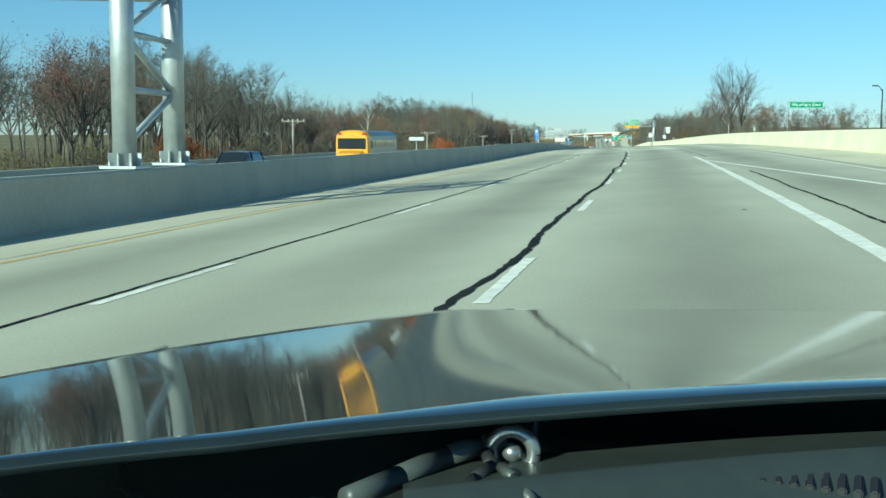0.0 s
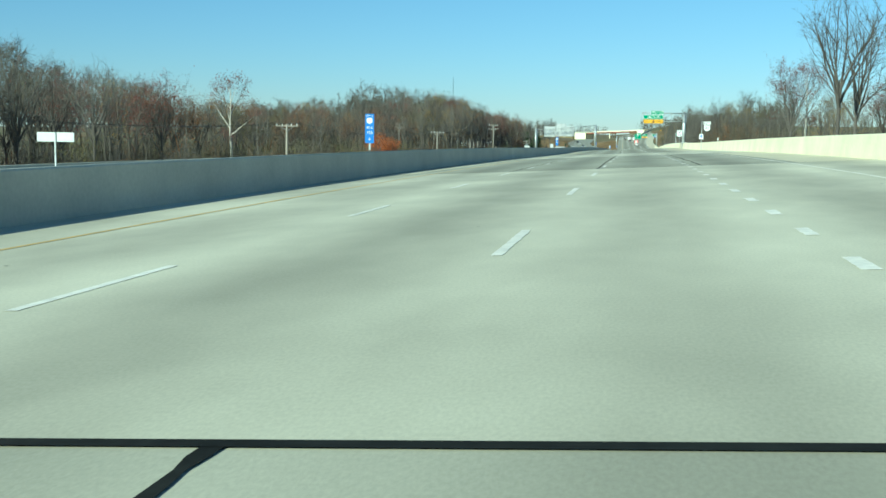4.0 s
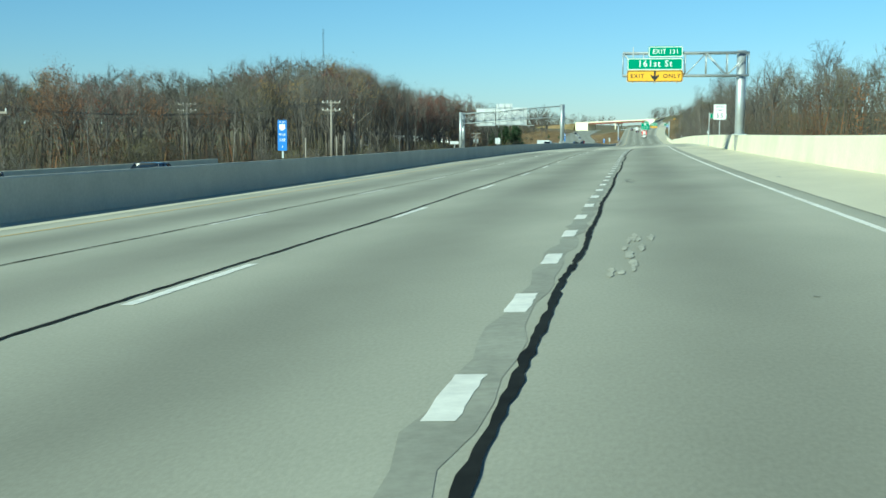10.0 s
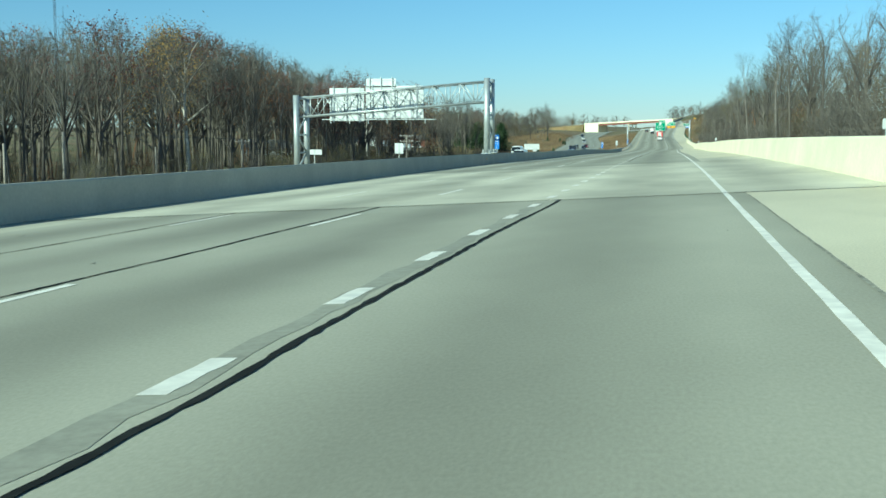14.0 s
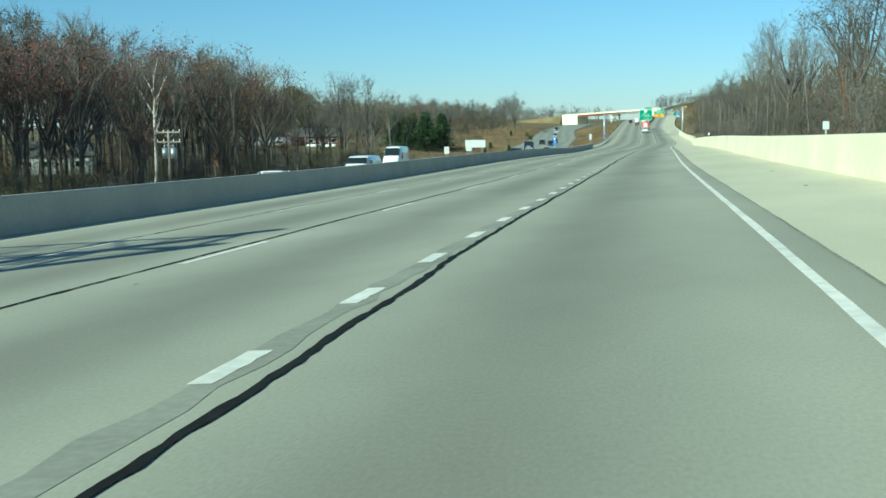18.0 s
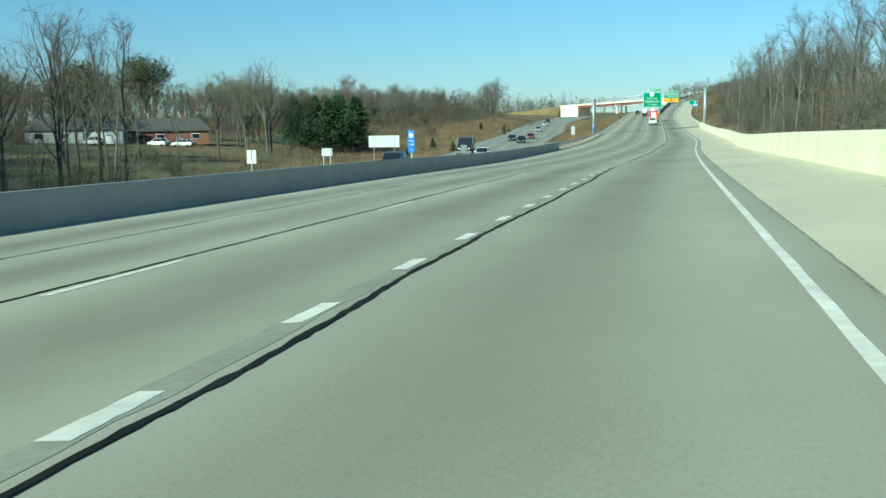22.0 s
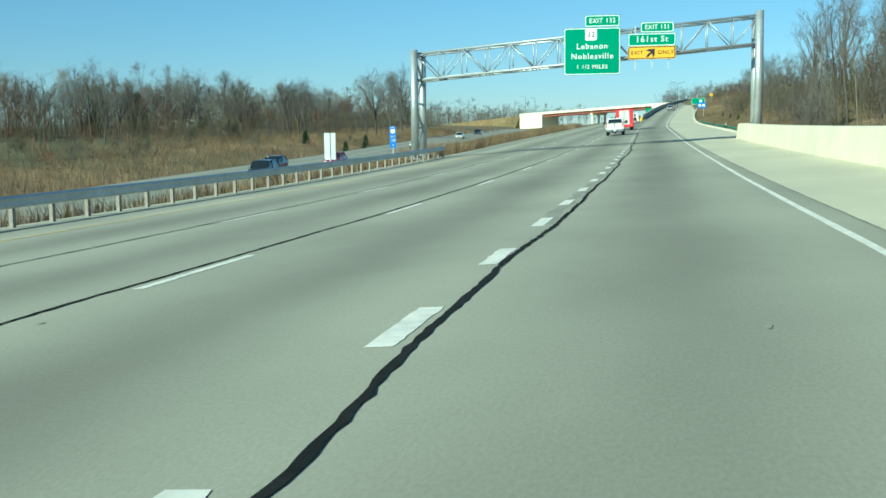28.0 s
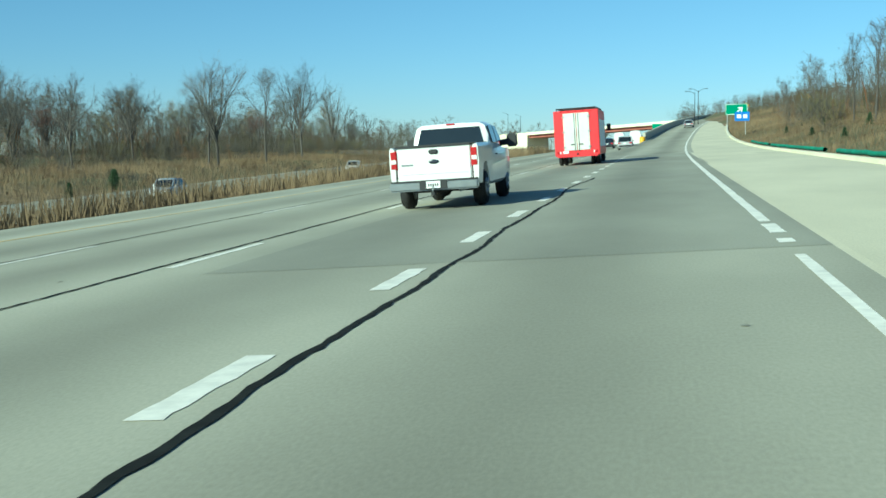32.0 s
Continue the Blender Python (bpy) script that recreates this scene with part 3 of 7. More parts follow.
def grow(seed, height, fork=0.32, limbs=9, radius=0.26, centre=0.62, spread=0.8, branches=6, subs=4, twigs=5, twig_len=0.9, twig_w=0.010, trunk_r=0.014, leader=True):
    """Wood and twigs of one bare tree with a rounded crown: (trunk lists, crown lists, twig tips)."""
    rnd = random.Random(seed)
    TV, TF, CV, CF, tips = [], [], [], [], []
    jit = lambda a: Vector((rnd.uniform(-a, a), rnd.uniform(-a, a), rnd.uniform(-a, a)))
    mid = Vector((0, 0, height * centre))
    rx, rz = height * radius, height * (1.0 - centre)

    def reach(p, d):
        """How far the crown's round outline lies from p along d."""
        q, e = p - mid, d
        q, e = Vector((q.x / rx, q.y / rx, q.z / rz)), Vector((e.x / rx, e.y / rx, e.z / rz))
        a, b, c = e.dot(e), q.dot(e), q.dot(q) - 1.0
        k = b * b - a * c
        return max(height * 0.05, (-b + math.sqrt(k)) / a) if k > 0 else height * 0.06

    def path(p, d, length, n, wob, up):
        pts = [p]
        for _ in range(n):
            d = (d + jit(wob) + Vector((0, 0, up))).normalized()
            p = p + d * length / n
            pts.append(p)
        return pts

    def strip(p, d, length, w):
        side = d.cross(jit(1)).normalized() * w
        k = len(CV)
        CV.extend([tuple(p - side), tuple(p + side), tuple(p + d * length + side * 0.35), tuple(p + d * length - side * 0.35)])
        CF.append((k, k + 1, k + 2, k + 3))

    trunk = path(Vector((0, 0, -0.6)), Vector((rnd.uniform(-.05, .05), rnd.uniform(-.05, .05), 1)), height * (0.86 if leader else fork + 0.16) + 0.6, 8, 0.05, 0.05)
    r0 = height * trunk_r
    ring_tube(TV, TF, trunk, [r0 * (1.3 if i == 0 else 1 - (0.105 if leader else 0.055) * i) for i in range(len(trunk))], 7)
    for k in range(limbs):
        f = k / max(1, limbs - 1)
        s = (fork + (0.80 - fork) * f) / 0.86 * 8 if leader else (fork + 0.15 * f) / (fork + 0.16) * 8
        i = min(int(s), 7)
        p = trunk[i].lerp(trunk[i + 1], s - i)
        a = k * 2.4 + rnd.uniform(-0.5, 0.5)
        out = spread * (1.25 - 0.8 * f) * rnd.uniform(0.7, 1.2) if leader else spread * rnd.uniform(0.25, 1.0)
        d = Vector((math.cos(a) * out, math.sin(a) * out, 1.0)).normalized()
        length = reach(p, d) * rnd.uniform(0.72, 0.95)
        lp = path(p, d, length, 5, 0.17, 0.05)
        lr = r0 * (0.46 - 0.24 * f if leader else 0.55)
        ring_tube(TV, TF, lp, [lr * (1 - 0.165 * j) for j in range(len(lp))], 5)
        for b in range(branches):
            t = 0.28 + 0.72 * (b + rnd.random() * 0.8) / branches
            j = min(int(t * 5), 4)
            bp = lp[j].lerp(lp[j + 1], min(t * 5 - j, 1.0))
            bd = ((lp[j + 1] - lp[j]).normalized() + jit(0.9) + Vector((0, 0, 0.12))).normalized()
            bl = min(reach(bp, bd), length * 0.55) * rnd.uniform(0.6, 0.98)
            q = path(bp, bd, bl, 2, 0.25, 0.08)
            br = max(0.02, lr * 0.34)
            ring_tube(CV, CF, q, [br, br * 0.65, br * 0.25], 3)
            for _ in range(subs):
                tt = rnd.uniform(0.15, 1.0) * 2
                j2 = min(int(tt), 1)
                sp = q[j2].lerp(q[j2 + 1], tt - j2)
                sd = ((q[j2 + 1] - q[j2]).normalized() * 0.9 + jit(0.8) + Vector((0, 0, 0.15))).normalized()
                sl = max(0.7, bl * rnd.uniform(0.35, 0.65))
                strip(sp, sd, sl, max(twig_w * 1.3, br * 0.3))
                for w in range(twigs):
                    tp = sp + sd * sl * rnd.uniform(0.2, 1.0)
                    td = (sd * 0.8 + jit(0.9) + Vector((0, 0, 0.1))).normalized()
                    tl = twig_len * rnd.uniform(0.5, 1.4)
                    side = td.cross(jit(1)).normalized() * twig_w
                    n0 = len(CV)
                    end = tp + td * tl
                    CV.extend([tuple(tp - side), tuple(tp + side), tuple(end)])
                    CF.append((n0, n0 + 1, n0 + 2))
                    tips.append(end)
    return (TV, TF), (CV, CF), tips


def leaf_mesh(tips, seed, per_tip, size, scatter, keep=1.0):
    rnd = random.Random(seed)
    V, F = [], []
    for t in tips:
        if rnd.random() > keep:
            continue
        for _ in range(per_tip):
            c = t + Vector((rnd.gauss(0, scatter), rnd.gauss(0, scatter), rnd.gauss(0, scatter)))
            u = Vector((rnd.uniform(-1, 1), rnd.uniform(-1, 1), rnd.uniform(-1, 1))).normalized()
            w = u.cross(Vector((rnd.uniform(-1, 1), rnd.uniform(-1, 1), rnd.uniform(-1, 1)))).normalized()
            s = size * rnd.uniform(0.6, 1.3)
            n0 = len(V)
            V.extend([tuple(c - u * s), tuple(c - w * s * 0.55), tuple(c + u * s), tuple(c + w * s * 0.55)])
            F.append((n0, n0 + 1, n0 + 2, n0 + 3))
    return V, F


def pydata(name, VF, material, parent, label="", smooth=False):
    me = bpy.data.meshes.new(name)
    me.from_pydata(VF[0], [], VF[1])
    return link_mesh(name, me, material, parent, label, smooth)


def make_tree(name, seed, height, label, bark=None, leaves=None, per_tip=1, leaf_size=0.14, scatter=0.25, keep=1.0, **kw):
    root = tagged(new(name), label, "tree", "roadside trees")
    t, c, tips = grow(seed, height, **kw)
    pydata("trunk", t, bark or M_BARK, root, smooth=True)
    pydata("crown", c, M_TWIG, root)
    if leaves:
        pydata("foliage", leaf_mesh(tips, seed + 1, per_tip, leaf_size, scatter, keep), leaves, root, "sparse autumn leaves")
    return root


def make_pine(name, seed, height, label):
    rnd = random.Random(seed)
    root = tagged(new(name), label, "tree", "evergreens")
    TV, TF, V, F = [], [], [], []
    ring_tube(TV, TF, [Vector((0, 0, -0.5)), Vector((0.1, 0, height * 0.5)), Vector((0, 0.1, height * 0.97))], [height * 0.018, height * 0.012, 0.03], 7)
    z = height * 0.10
    while z < height * 0.97:
        f = (z / height - 0.1) / 0.9
        reach = height * 0.36 * (1 - f) ** 0.75 * rnd.uniform(0.75, 1.15) + 0.2
        n = 9
        for k in range(n):
            a = rnd.uniform(0, 6.28)
            r = reach * rnd.uniform(0.6, 1.1)
            tip = Vector((math.cos(a) * r, math.sin(a) * r, z + r * rnd.uniform(-0.05, 0.25)))
            ring_tube(TV, TF, [Vector((0, 0, z)), tip], [0.05, 0.015], 3)
            for s in range(26):
                t = rnd.uniform(0.25, 1.05)
                c = Vector((0, 0, z)).lerp(tip, t) + Vector((rnd.gauss(0, 0.28), rnd.gauss(0, 0.28), rnd.gauss(0, 0.22)))
                u = Vector((math.cos(a) + rnd.gauss(0, .6), math.sin(a) + rnd.gauss(0, .6), rnd.gauss(0.2, 0.5))).normalized() * rnd.uniform(0.22, 0.42)
                w = u.cross(Vector((rnd.gauss(0, 1), rnd.gauss(0, 1), rnd.gauss(0, 1)))).normalized() * 0.10
                n0 = len(V)
                V.extend([tuple(c - u), tuple(c - w), tuple(c + u), tuple(c + w)])
                F.append((n0, n0 + 1, n0 + 2, n0 + 3))
        z += height * 0.036
    pydata("trunk", (TV, TF), M_BARK, root, smooth=True)
    pydata("foliage", (V, F), M_PINE, root, "dark green needles")
    return root


BARE = [make_tree("bare_tree", 11 + i, 16.0, "leafless grey-brown deciduous tree with fine twigs", limbs=10, radius=(0.24, 0.30, 0.21, 0.33, 0.27)[i], fork=0.24 + 0.05 * (i % 3), leader=i % 2 == 0) for i in range(5)]
WIDE = [make_tree("spreading_tree", 31 + i, 15.0, "bare spreading tree with a wide rounded crown", limbs=11, branches=8, subs=5, twigs=5, radius=0.30 + 0.04 * i, centre=0.60, spread=0.8, fork=0.22, leader=i == 1, trunk_r=0.014) for i in range(3)]
M_PALETRUNK = mat("pale_grey_trunk", (0.21, 0.19, 0.165), 0.9, grain=2, amount=0.25, blotch=0.5, blotch_amount=0.25, random_amount=0.25)
PALE = [make_tree("slender_tree", 51 + i, 16.0, "slender pale-trunked bare tree at the wood edge", bark=M_PALETRUNK, limbs=7, branches=4, subs=3, twigs=4, radius=0.13, centre=0.7, spread=0.4, fork=0.5, trunk_r=0.0075) for i in range(2)]
TALL = [make_tree("tall_bare_tree", 41 + i, 18.0, "tall leafless tree with a slim upright crown", limbs=9, radius=0.19 + 0.02 * i, centre=0.66, spread=0.6, fork=0.40, trunk_r=0.011, leader=i != 1) for i in range(3)]
RUST = [make_tree("oak_tree", 61 + i, 14.0, "oak tree still holding rust-brown leaves", leaves=(M_LEAF_RUST, M_LEAF_RED)[i % 2], per_tip=3, leaf_size=0.10, scatter=0.25, keep=(0.8, 0.6)[i % 2], radius=0.32, centre=0.58, leader=False, limbs=10, fork=0.2) for i in range(2)]
OLIVE = [make_tree("olive_tree", 71 + i, 13.0, "tree with thinning olive and gold leaves", leaves=(M_LEAF_OLIVE, M_LEAF_GOLD)[i], per_tip=2, leaf_size=0.085, scatter=0.25, keep=(0.75, 0.6)[i], radius=0.32, centre=0.58, leader=i == 1, fork=0.2) for i in range(2)]
DENSE = [make_tree("maple_tree", 81, 13.0, "round-crowned tree in dark olive and orange leaf", leaves=M_LEAF_DARK, per_tip=9, leaf_size=0.13, scatter=0.38, radius=0.36, centre=0.56, leader=False)]
SYC = [make_tree("sycamore_tree", 91, 16.0, "pale-barked sycamore with a few maroon leaves", bark=M_PALEBARK, leaves=M_LEAF_RED, keep=0.8, per_tip=4, leaf_size=0.11, scatter=0.3, radius=0.28, centre=0.70, leader=True, fork=0.34, limbs=8, branches=6, subs=3, twigs=4, spread=0.9, trunk_r=0.019)]
PINE = [make_pine("pine_tree", 95 + i, 11.0, "broad dark green pine tree") for i in range(2)]
BUSH = [make_tree("orange_bush", 101, 5.5, "rounded bush in bright orange autumn leaf", leaves=M_LEAF_ORANGE, per_tip=5, leaf_size=0.09, scatter=0.2, fork=0.06, limbs=14, radius=0.55, centre=0.48, spread=1.4, twig_len=0.5, leader=False)]
BRUSH = [make_tree("bare_bush", 111 + i, 5.0, "bare brown thicket bush", fork=0.03, limbs=12, radius=0.42, centre=0.5, spread=1.1, branches=5, subs=3, twigs=5, twig_len=0.6, trunk_r=0.006, leaves=(M_LEAF_OLIVE, None)[i], keep=0.6, per_tip=2, leaf_size=0.07, leader=False) for i in range(2)]
for o in BARE + WIDE + PALE + TALL + RUST + OLIVE + DENSE + SYC + PINE + BUSH + BRUSH:
    o["used"] = 0


def plant(kinds, lat, y, top=None, height=None, rnd=random):
    """Stands a copy of one kind at (lat, y); top is the crown's height above the road's level there."""
    ob = rnd.choice(kinds)
    own = max(v.co.z for v in ob.children[0].data.vertices)
    x = cx(y) + lat
    z = ground_z(lat, y)
    full = {"bare_tree": 16.0, "slender_tree": 16.0, "spreading_tree": 15.0, "tall_bare_tree": 18.0, "oak_tree": 14.0, "olive_tree": 13.0, "maple_tree": 13.0, "sycamore_tree": 16.0, "pine_tree": 11.0, "orange_bush": 5.5, "bare_bush": 5.0}[ob.name.split(".")[0]]
    h = height if height else max(4.0, lv(y) + top - z)
    s = h / full
    m = pose(x, y, z - 0.1, 0, 0, rnd.uniform(0, 360)) @ Matrix.Diagonal((s * rnd.uniform(0.9, 1.1), s * rnd.uniform(0.9, 1.1), s, 1))
    if not ob["used"]:
        ob["used"] = 1
        ob.matrix_basis = m
        return ob
    return copy_full(ob, m)


def copy_full(ob, m):
    keep = ob.matrix_basis.copy()
    ob.matrix_basis = Matrix.Identity(4)
    c = copy_thing(ob, Matrix.Identity(4))
    ob.matrix_basis = keep
    c.matrix_basis = m
    return c


rt = random.Random(7)
MIX_L = BARE * 3 + TALL * 4 + RUST * 4 + OLIVE * 2


def skyline(lat, y):
    """Height of the tree tops above the road in the wood beyond the oncoming lanes; trees farther back may stand taller."""
    d = max(0.0, -45 - lat)
    top = float(np.interp(y - 2.3 * d, (40, 114, 135, 172, 190, 227, 255, 300, 330, 360, 405, 418, 440, 480, 522, 574, 592, 610, 625, 656, 680, 710),
                          (8, 10.2, 12.0, 12.0, 9.0, 8.4, 6.3, 6.8, 7.5, 8.7, 9, 11.3, 12.5, 15.5, 14.5, 13.7, 14.5, 13, 10.8, 11.8, 8.5, 8)))
    return top * (1 + 0.0145 * d)


def row(kinds, y0, y1, gap, lat0, lat1, top0, top1, jitter=2.5):
    y = y0
    while y < y1:
        a, b = rt.uniform(lat0, lat1), y + rt.uniform(-jitter, jitter)
        plant(kinds, a, b, top=rt.uniform(top0, top1) * (skyline(a, b) if top1 < 2 else 1), rnd=rt)
        y += gap


# wood beyond the oncoming lanes
LEAFY = OLIVE * 2 + RUST * 3 + BARE * 2
row(WIDE * 2 + BARE + RUST * 2, 55, 225, 5.0, -48, -39, 0.72, 1.0)
row(WIDE + BARE + RUST + TALL, 70, 225, 7.0, -70, -54, 0.75, 1.0)
row(LEAFY, 225, 432, 5.0, -60, -46, 0.75, 0.98)
row(LEAFY + BARE, 235, 440, 6.5, -88, -62, 0.75, 1.0)
row(MIX_L + WIDE, 432, 650, 4.0, -51, -41, 0.80, 1.12)
row(MIX_L, 440, 652, 5.0, -75, -54, 0.85, 1.1)
row(PALE, 240, 650, 17.0, -43, -39, 0.55, 0.9, 7)
row(PALE, 450, 830, 21.0, 22.5, 29, 8.0, 14.0, 5)
y = 60.0
while y < 645:
    plant(BRUSH, rt.uniform(-44, -30) if 200 < y < 430 else rt.uniform(-39, -29), y, height=rt.uniform(2.6, 4.8), rnd=rt)
    y += 5.2
# wood behind the roadside wall
row(BARE * 2 + TALL * 2 + OLIVE, 372, 440, 6.5, 33, 44, 9.0, 12.5)
row(BARE * 2 + TALL * 2 + OLIVE, 445, 840, 5.5, 25, 33, 10.5, 15.0)
row(BARE + TALL * 2 + OLIVE, 335, 450, 8.0, 38, 52, 8.5, 11.5)
row(BARE + TALL * 2 + OLIVE, 450, 860, 7.0, 38, 52, 13.0, 18.0)
y = 400.0
while y < 815:
    plant(BRUSH[1:], 22.5 + rt.uniform(0, 5), y, height=rt.uniform(3, 5), rnd=rt)
    y += 7.0
plant([BARE[1]], 25.0, 211, top=14.4, rnd=rt)
plant([BARE[3]], 27.5, 216, top=13.0, rnd=rt)
plant([RUST[1]], 33, 232, top=8.5, rnd=rt)
plant([RUST[1]], 29, 266, top=13.0, rnd=rt)
plant([SYC[0]], 31.5, 272, top=12.0, rnd=rt)
row(RUST + OLIVE + BARE, 225, 330, 9.0, 44, 70, 6.5, 10.0)
row(BARE + OLIVE, 290, 372, 9.0, 40, 60, 7.0, 10.0)
plant(SYC, -45, 262, top=9.5, rnd=rt)
plant(SYC, -47, 577, top=13.0, rnd=rt)
plant(SYC, -50, 497, top=16.5, rnd=rt)
plant(BUSH, -38, 327, top=2.3, rnd=rt)
plant(BUSH, -37, 131, top=1.0, rnd=rt)
plant([RUST[0]], -35, 548, top=4.5, rnd=rt)
plant([OLIVE[1]], -45, 592, top=12.5, rnd=rt)
for a, y, t in ((-45, 124, 11.3), (-41, 117, 9.5), (-45, 238, 8.9), (-52, 250, 8.6), (-60, 352, 9.2)):
    plant([RUST[1]], a, y, top=t, rnd=rt)
for a, y, t in ((-38, 578, 4.6), (-40, 606, 3.8), (-50, 372, 8.4), (-56, 402, 9.0), (-66, 330, 8.6)):
    plant([RUST[0]], a, y, top=t, rnd=rt)
for a, y, t in ((-45, 650, 15.5), (-42, 657, 14.5), (-48, 663, 14.0), (-40, 643, 13.0), (-52, 672, 12.5)):
    plant(TALL, a, y, top=t, rnd=rt)
for a, y, h in ((-42, 668, 3.4), (-46, 676, 3.0), (-52, 682, 3.8), (-40, 684, 2.4), (-58, 690, 3.2)):
    plant(BRUSH[:1], a, y, height=h, rnd=rt)
for a, y, t in ((-45, 549, 14.0), (-43, 540, 12.0), (-48, 557, 12.5)):
    plant([RUST[1]], a, y, top=t, rnd=rt)
for a, y, t in ((-60, 748, 12.0), (-63, 743, 13.0), (-56, 752, 10.5), (-71, 760, 12.5), (-79, 772, 13.0), (-86, 790, 14.0)):
    plant([OLIVE[0]], a, y, top=t, rnd=rt)
for a, y, t in ((-66, 692, 11.5), (-73, 699, 10.0)):
    plant(DENSE, a, y, top=t, rnd=rt)
# field edge and gardens where the view opens
plant(DENSE, -92, 764, top=16.5, rnd=rt)
plant([RUST[0]], -97, 745, top=13.0, rnd=rt)
plant([BARE[1]], -60, 723, top=11.5, rnd=rt)
plant([BARE[3]], -58, 741, top=15.0, rnd=rt)
plant([OLIVE[0]], -66, 752, top=11.0, rnd=rt)
plant([OLIVE[1]], -76, 775, top=12.0, rnd=rt)
for a, y, t in ((-49, 767, 8.3), (-54, 766, 7.9), (-58, 768, 8.6), (-62, 774, 7.6), (-56, 780, 8.8), (-66, 780, 8.6), (-112, 960, 10.5), (-106, 968, 9.0)):
    plant(PINE, a, y, top=t, rnd=rt)
plant([RUST[1]], -66, 828, top=13.5, rnd=rt)
for k, a, y, t in ((BARE[1], -68.5, 765, 14.6), (TALL[0], -66.5, 766, 11.8), (OLIVE[0], -72, 780, 12.0), (BARE[3], -82, 800, 15.0), (RUST[0], -77, 785, 11.0), (OLIVE[1], -90, 812, 13.0), (WIDE[1], -74, 852, 14.7),
                   (WIDE[0], -86, 920, 10.6), (WIDE[2], -73, 920, 11.9), (OLIVE[1], -101, 925, 12.5), (WIDE[0], -55, 925, 10.0), (WIDE[2], -96, 1000, 14.0), (OLIVE[1], -112, 905, 12.5), (BARE[3], -116, 1000, 12.5)):
    plant([k], a, y, top=t, rnd=rt)
for a, y, t in ((-91, 985, 14.2), (-84, 978, 12.5), (-51, 979, 13.9), (-55, 985, 12.5), (-59, 1043, 17.0), (-72, 1111, 16.0), (-54, 1008, 14.0), (-100, 930, 12.0), (-75, 1000, 12.5),
                (-64, 960, 11.0), (-97, 1010, 13.5), (-66, 1060, 14.5), (-80, 905, 11.5), (-110, 890, 13.0), (-70, 880, 9.5)):
    plant(WIDE, a, y, top=t, rnd=rt)
row(OLIVE * 2 + WIDE * 2 + RUST * 2 + BARE, 700, 880, 3.6, -135, -92, 9.0, 14.5)
row(OLIVE * 2 + WIDE * 3 + RUST, 880, 1180, 4.6, -125, -80, 8.0, 13.0)
row(BRUSH, 900, 1150, 9.0, -82, -62, 1.5, 3.5)
# hill above the exit ramp
row(BARE * 2 + TALL, 935, 1230, 6.0, 40, 56, 9.5, 14.0)
row(BARE * 2 + TALL, 850, 1000, 4.0, 33, 50, 8.5, 13.5)
for i in range(44):
    a = rt.uniform(20, 78)
    plant(BARE * 2 + WIDE, a, rt.uniform(1190, 1300), top=9.5 + 0.18 * (a - 20) + rt.uniform(-1.5, 1.5), rnd=rt)
for i in range(6):
    plant(PINE, rt.uniform(24, 34), rt.uniform(860, 960), height=rt.uniform(0.8, 1.4), rnd=rt)
row(BRUSH, 838, 1000, 7.0, 27, 42, 2.2, 4.2)
for i in range(26):
    plant(BRUSH, rt.uniform(-78, -38), rt.uniform(745, 940), height=rt.uniform(1.2, 2.8), rnd=rt)
for a, y in ((-36.3, 897), (-36.5, 910), (-40, 925), (-34, 880), (-44, 900), (-30, 770), (-33, 742), (-38, 790)):
    plant(PINE, a, y, height=rt.uniform(1.6, 2.4), rnd=rt)


# ---- far woods, one mass of small leafless trees ----
def merged(name, templates, places, material, label, category):
    VV, FF, off = [], [], 0
    for k, (x, y, z, s, rz) in enumerate(places):
        tv, tf = templates[k % len(templates)]
        c, sn = math.cos(rz) * s, math.sin(rz) * s
        w = np.empty_like(tv)
        w[:, 0], w[:, 1], w[:, 2] = tv[:, 0] * c - tv[:, 1] * sn + x, tv[:, 0] * sn + tv[:, 1] * c + y, tv[:, 2] * s + z
        VV.append(w)
        FF.extend([tuple(i + off for i in f) for f in tf])
        off += len(tv)
    me = bpy.data.meshes.new(name)
    me.from_pydata(np.concatenate(VV).tolist(), [], FF)
    return tagged(link_mesh(name, me, material), label, category, kind="stuff")


def small_tree(seed):
    t, c, _ = grow(seed, 14.0, limbs=6, branches=4, subs=2, twigs=4, twig_len=1.3, twig_w=0.030, radius=0.30 + 0.03 * (seed % 4), centre=0.58, leader=seed % 2 == 0, trunk_r=0.014)
    n = len(t[0])
    return np.array(t[0] + c[0]), t[1] + [tuple(i + n for i in f) for f in c[1]]


SMALL = [small_tree(s) for s in (201, 202, 203, 204)]
spots = []


def scatter(n, lat0, lat1, y0, y1, h0, h1):
    for _ in range(n):
        a, y = rt.uniform(lat0, lat1), rt.uniform(y0, y1)
        if h1 < 2:
            spots.append((cx(y) + a, y, ground_z(a, y) - 0.2, max(5.0, skyline(a, y) * rt.uniform(h0, h1) + lv(y) - ground_z(a, y)) / 14.0, rt.uniform(0, 6.28)))
            continue
        spots.append((cx(y) + a, y, ground_z(a, min(y, 1300)) - 0.2, rt.uniform(h0, h1) / 14.0, rt.uniform(0, 6.28)))


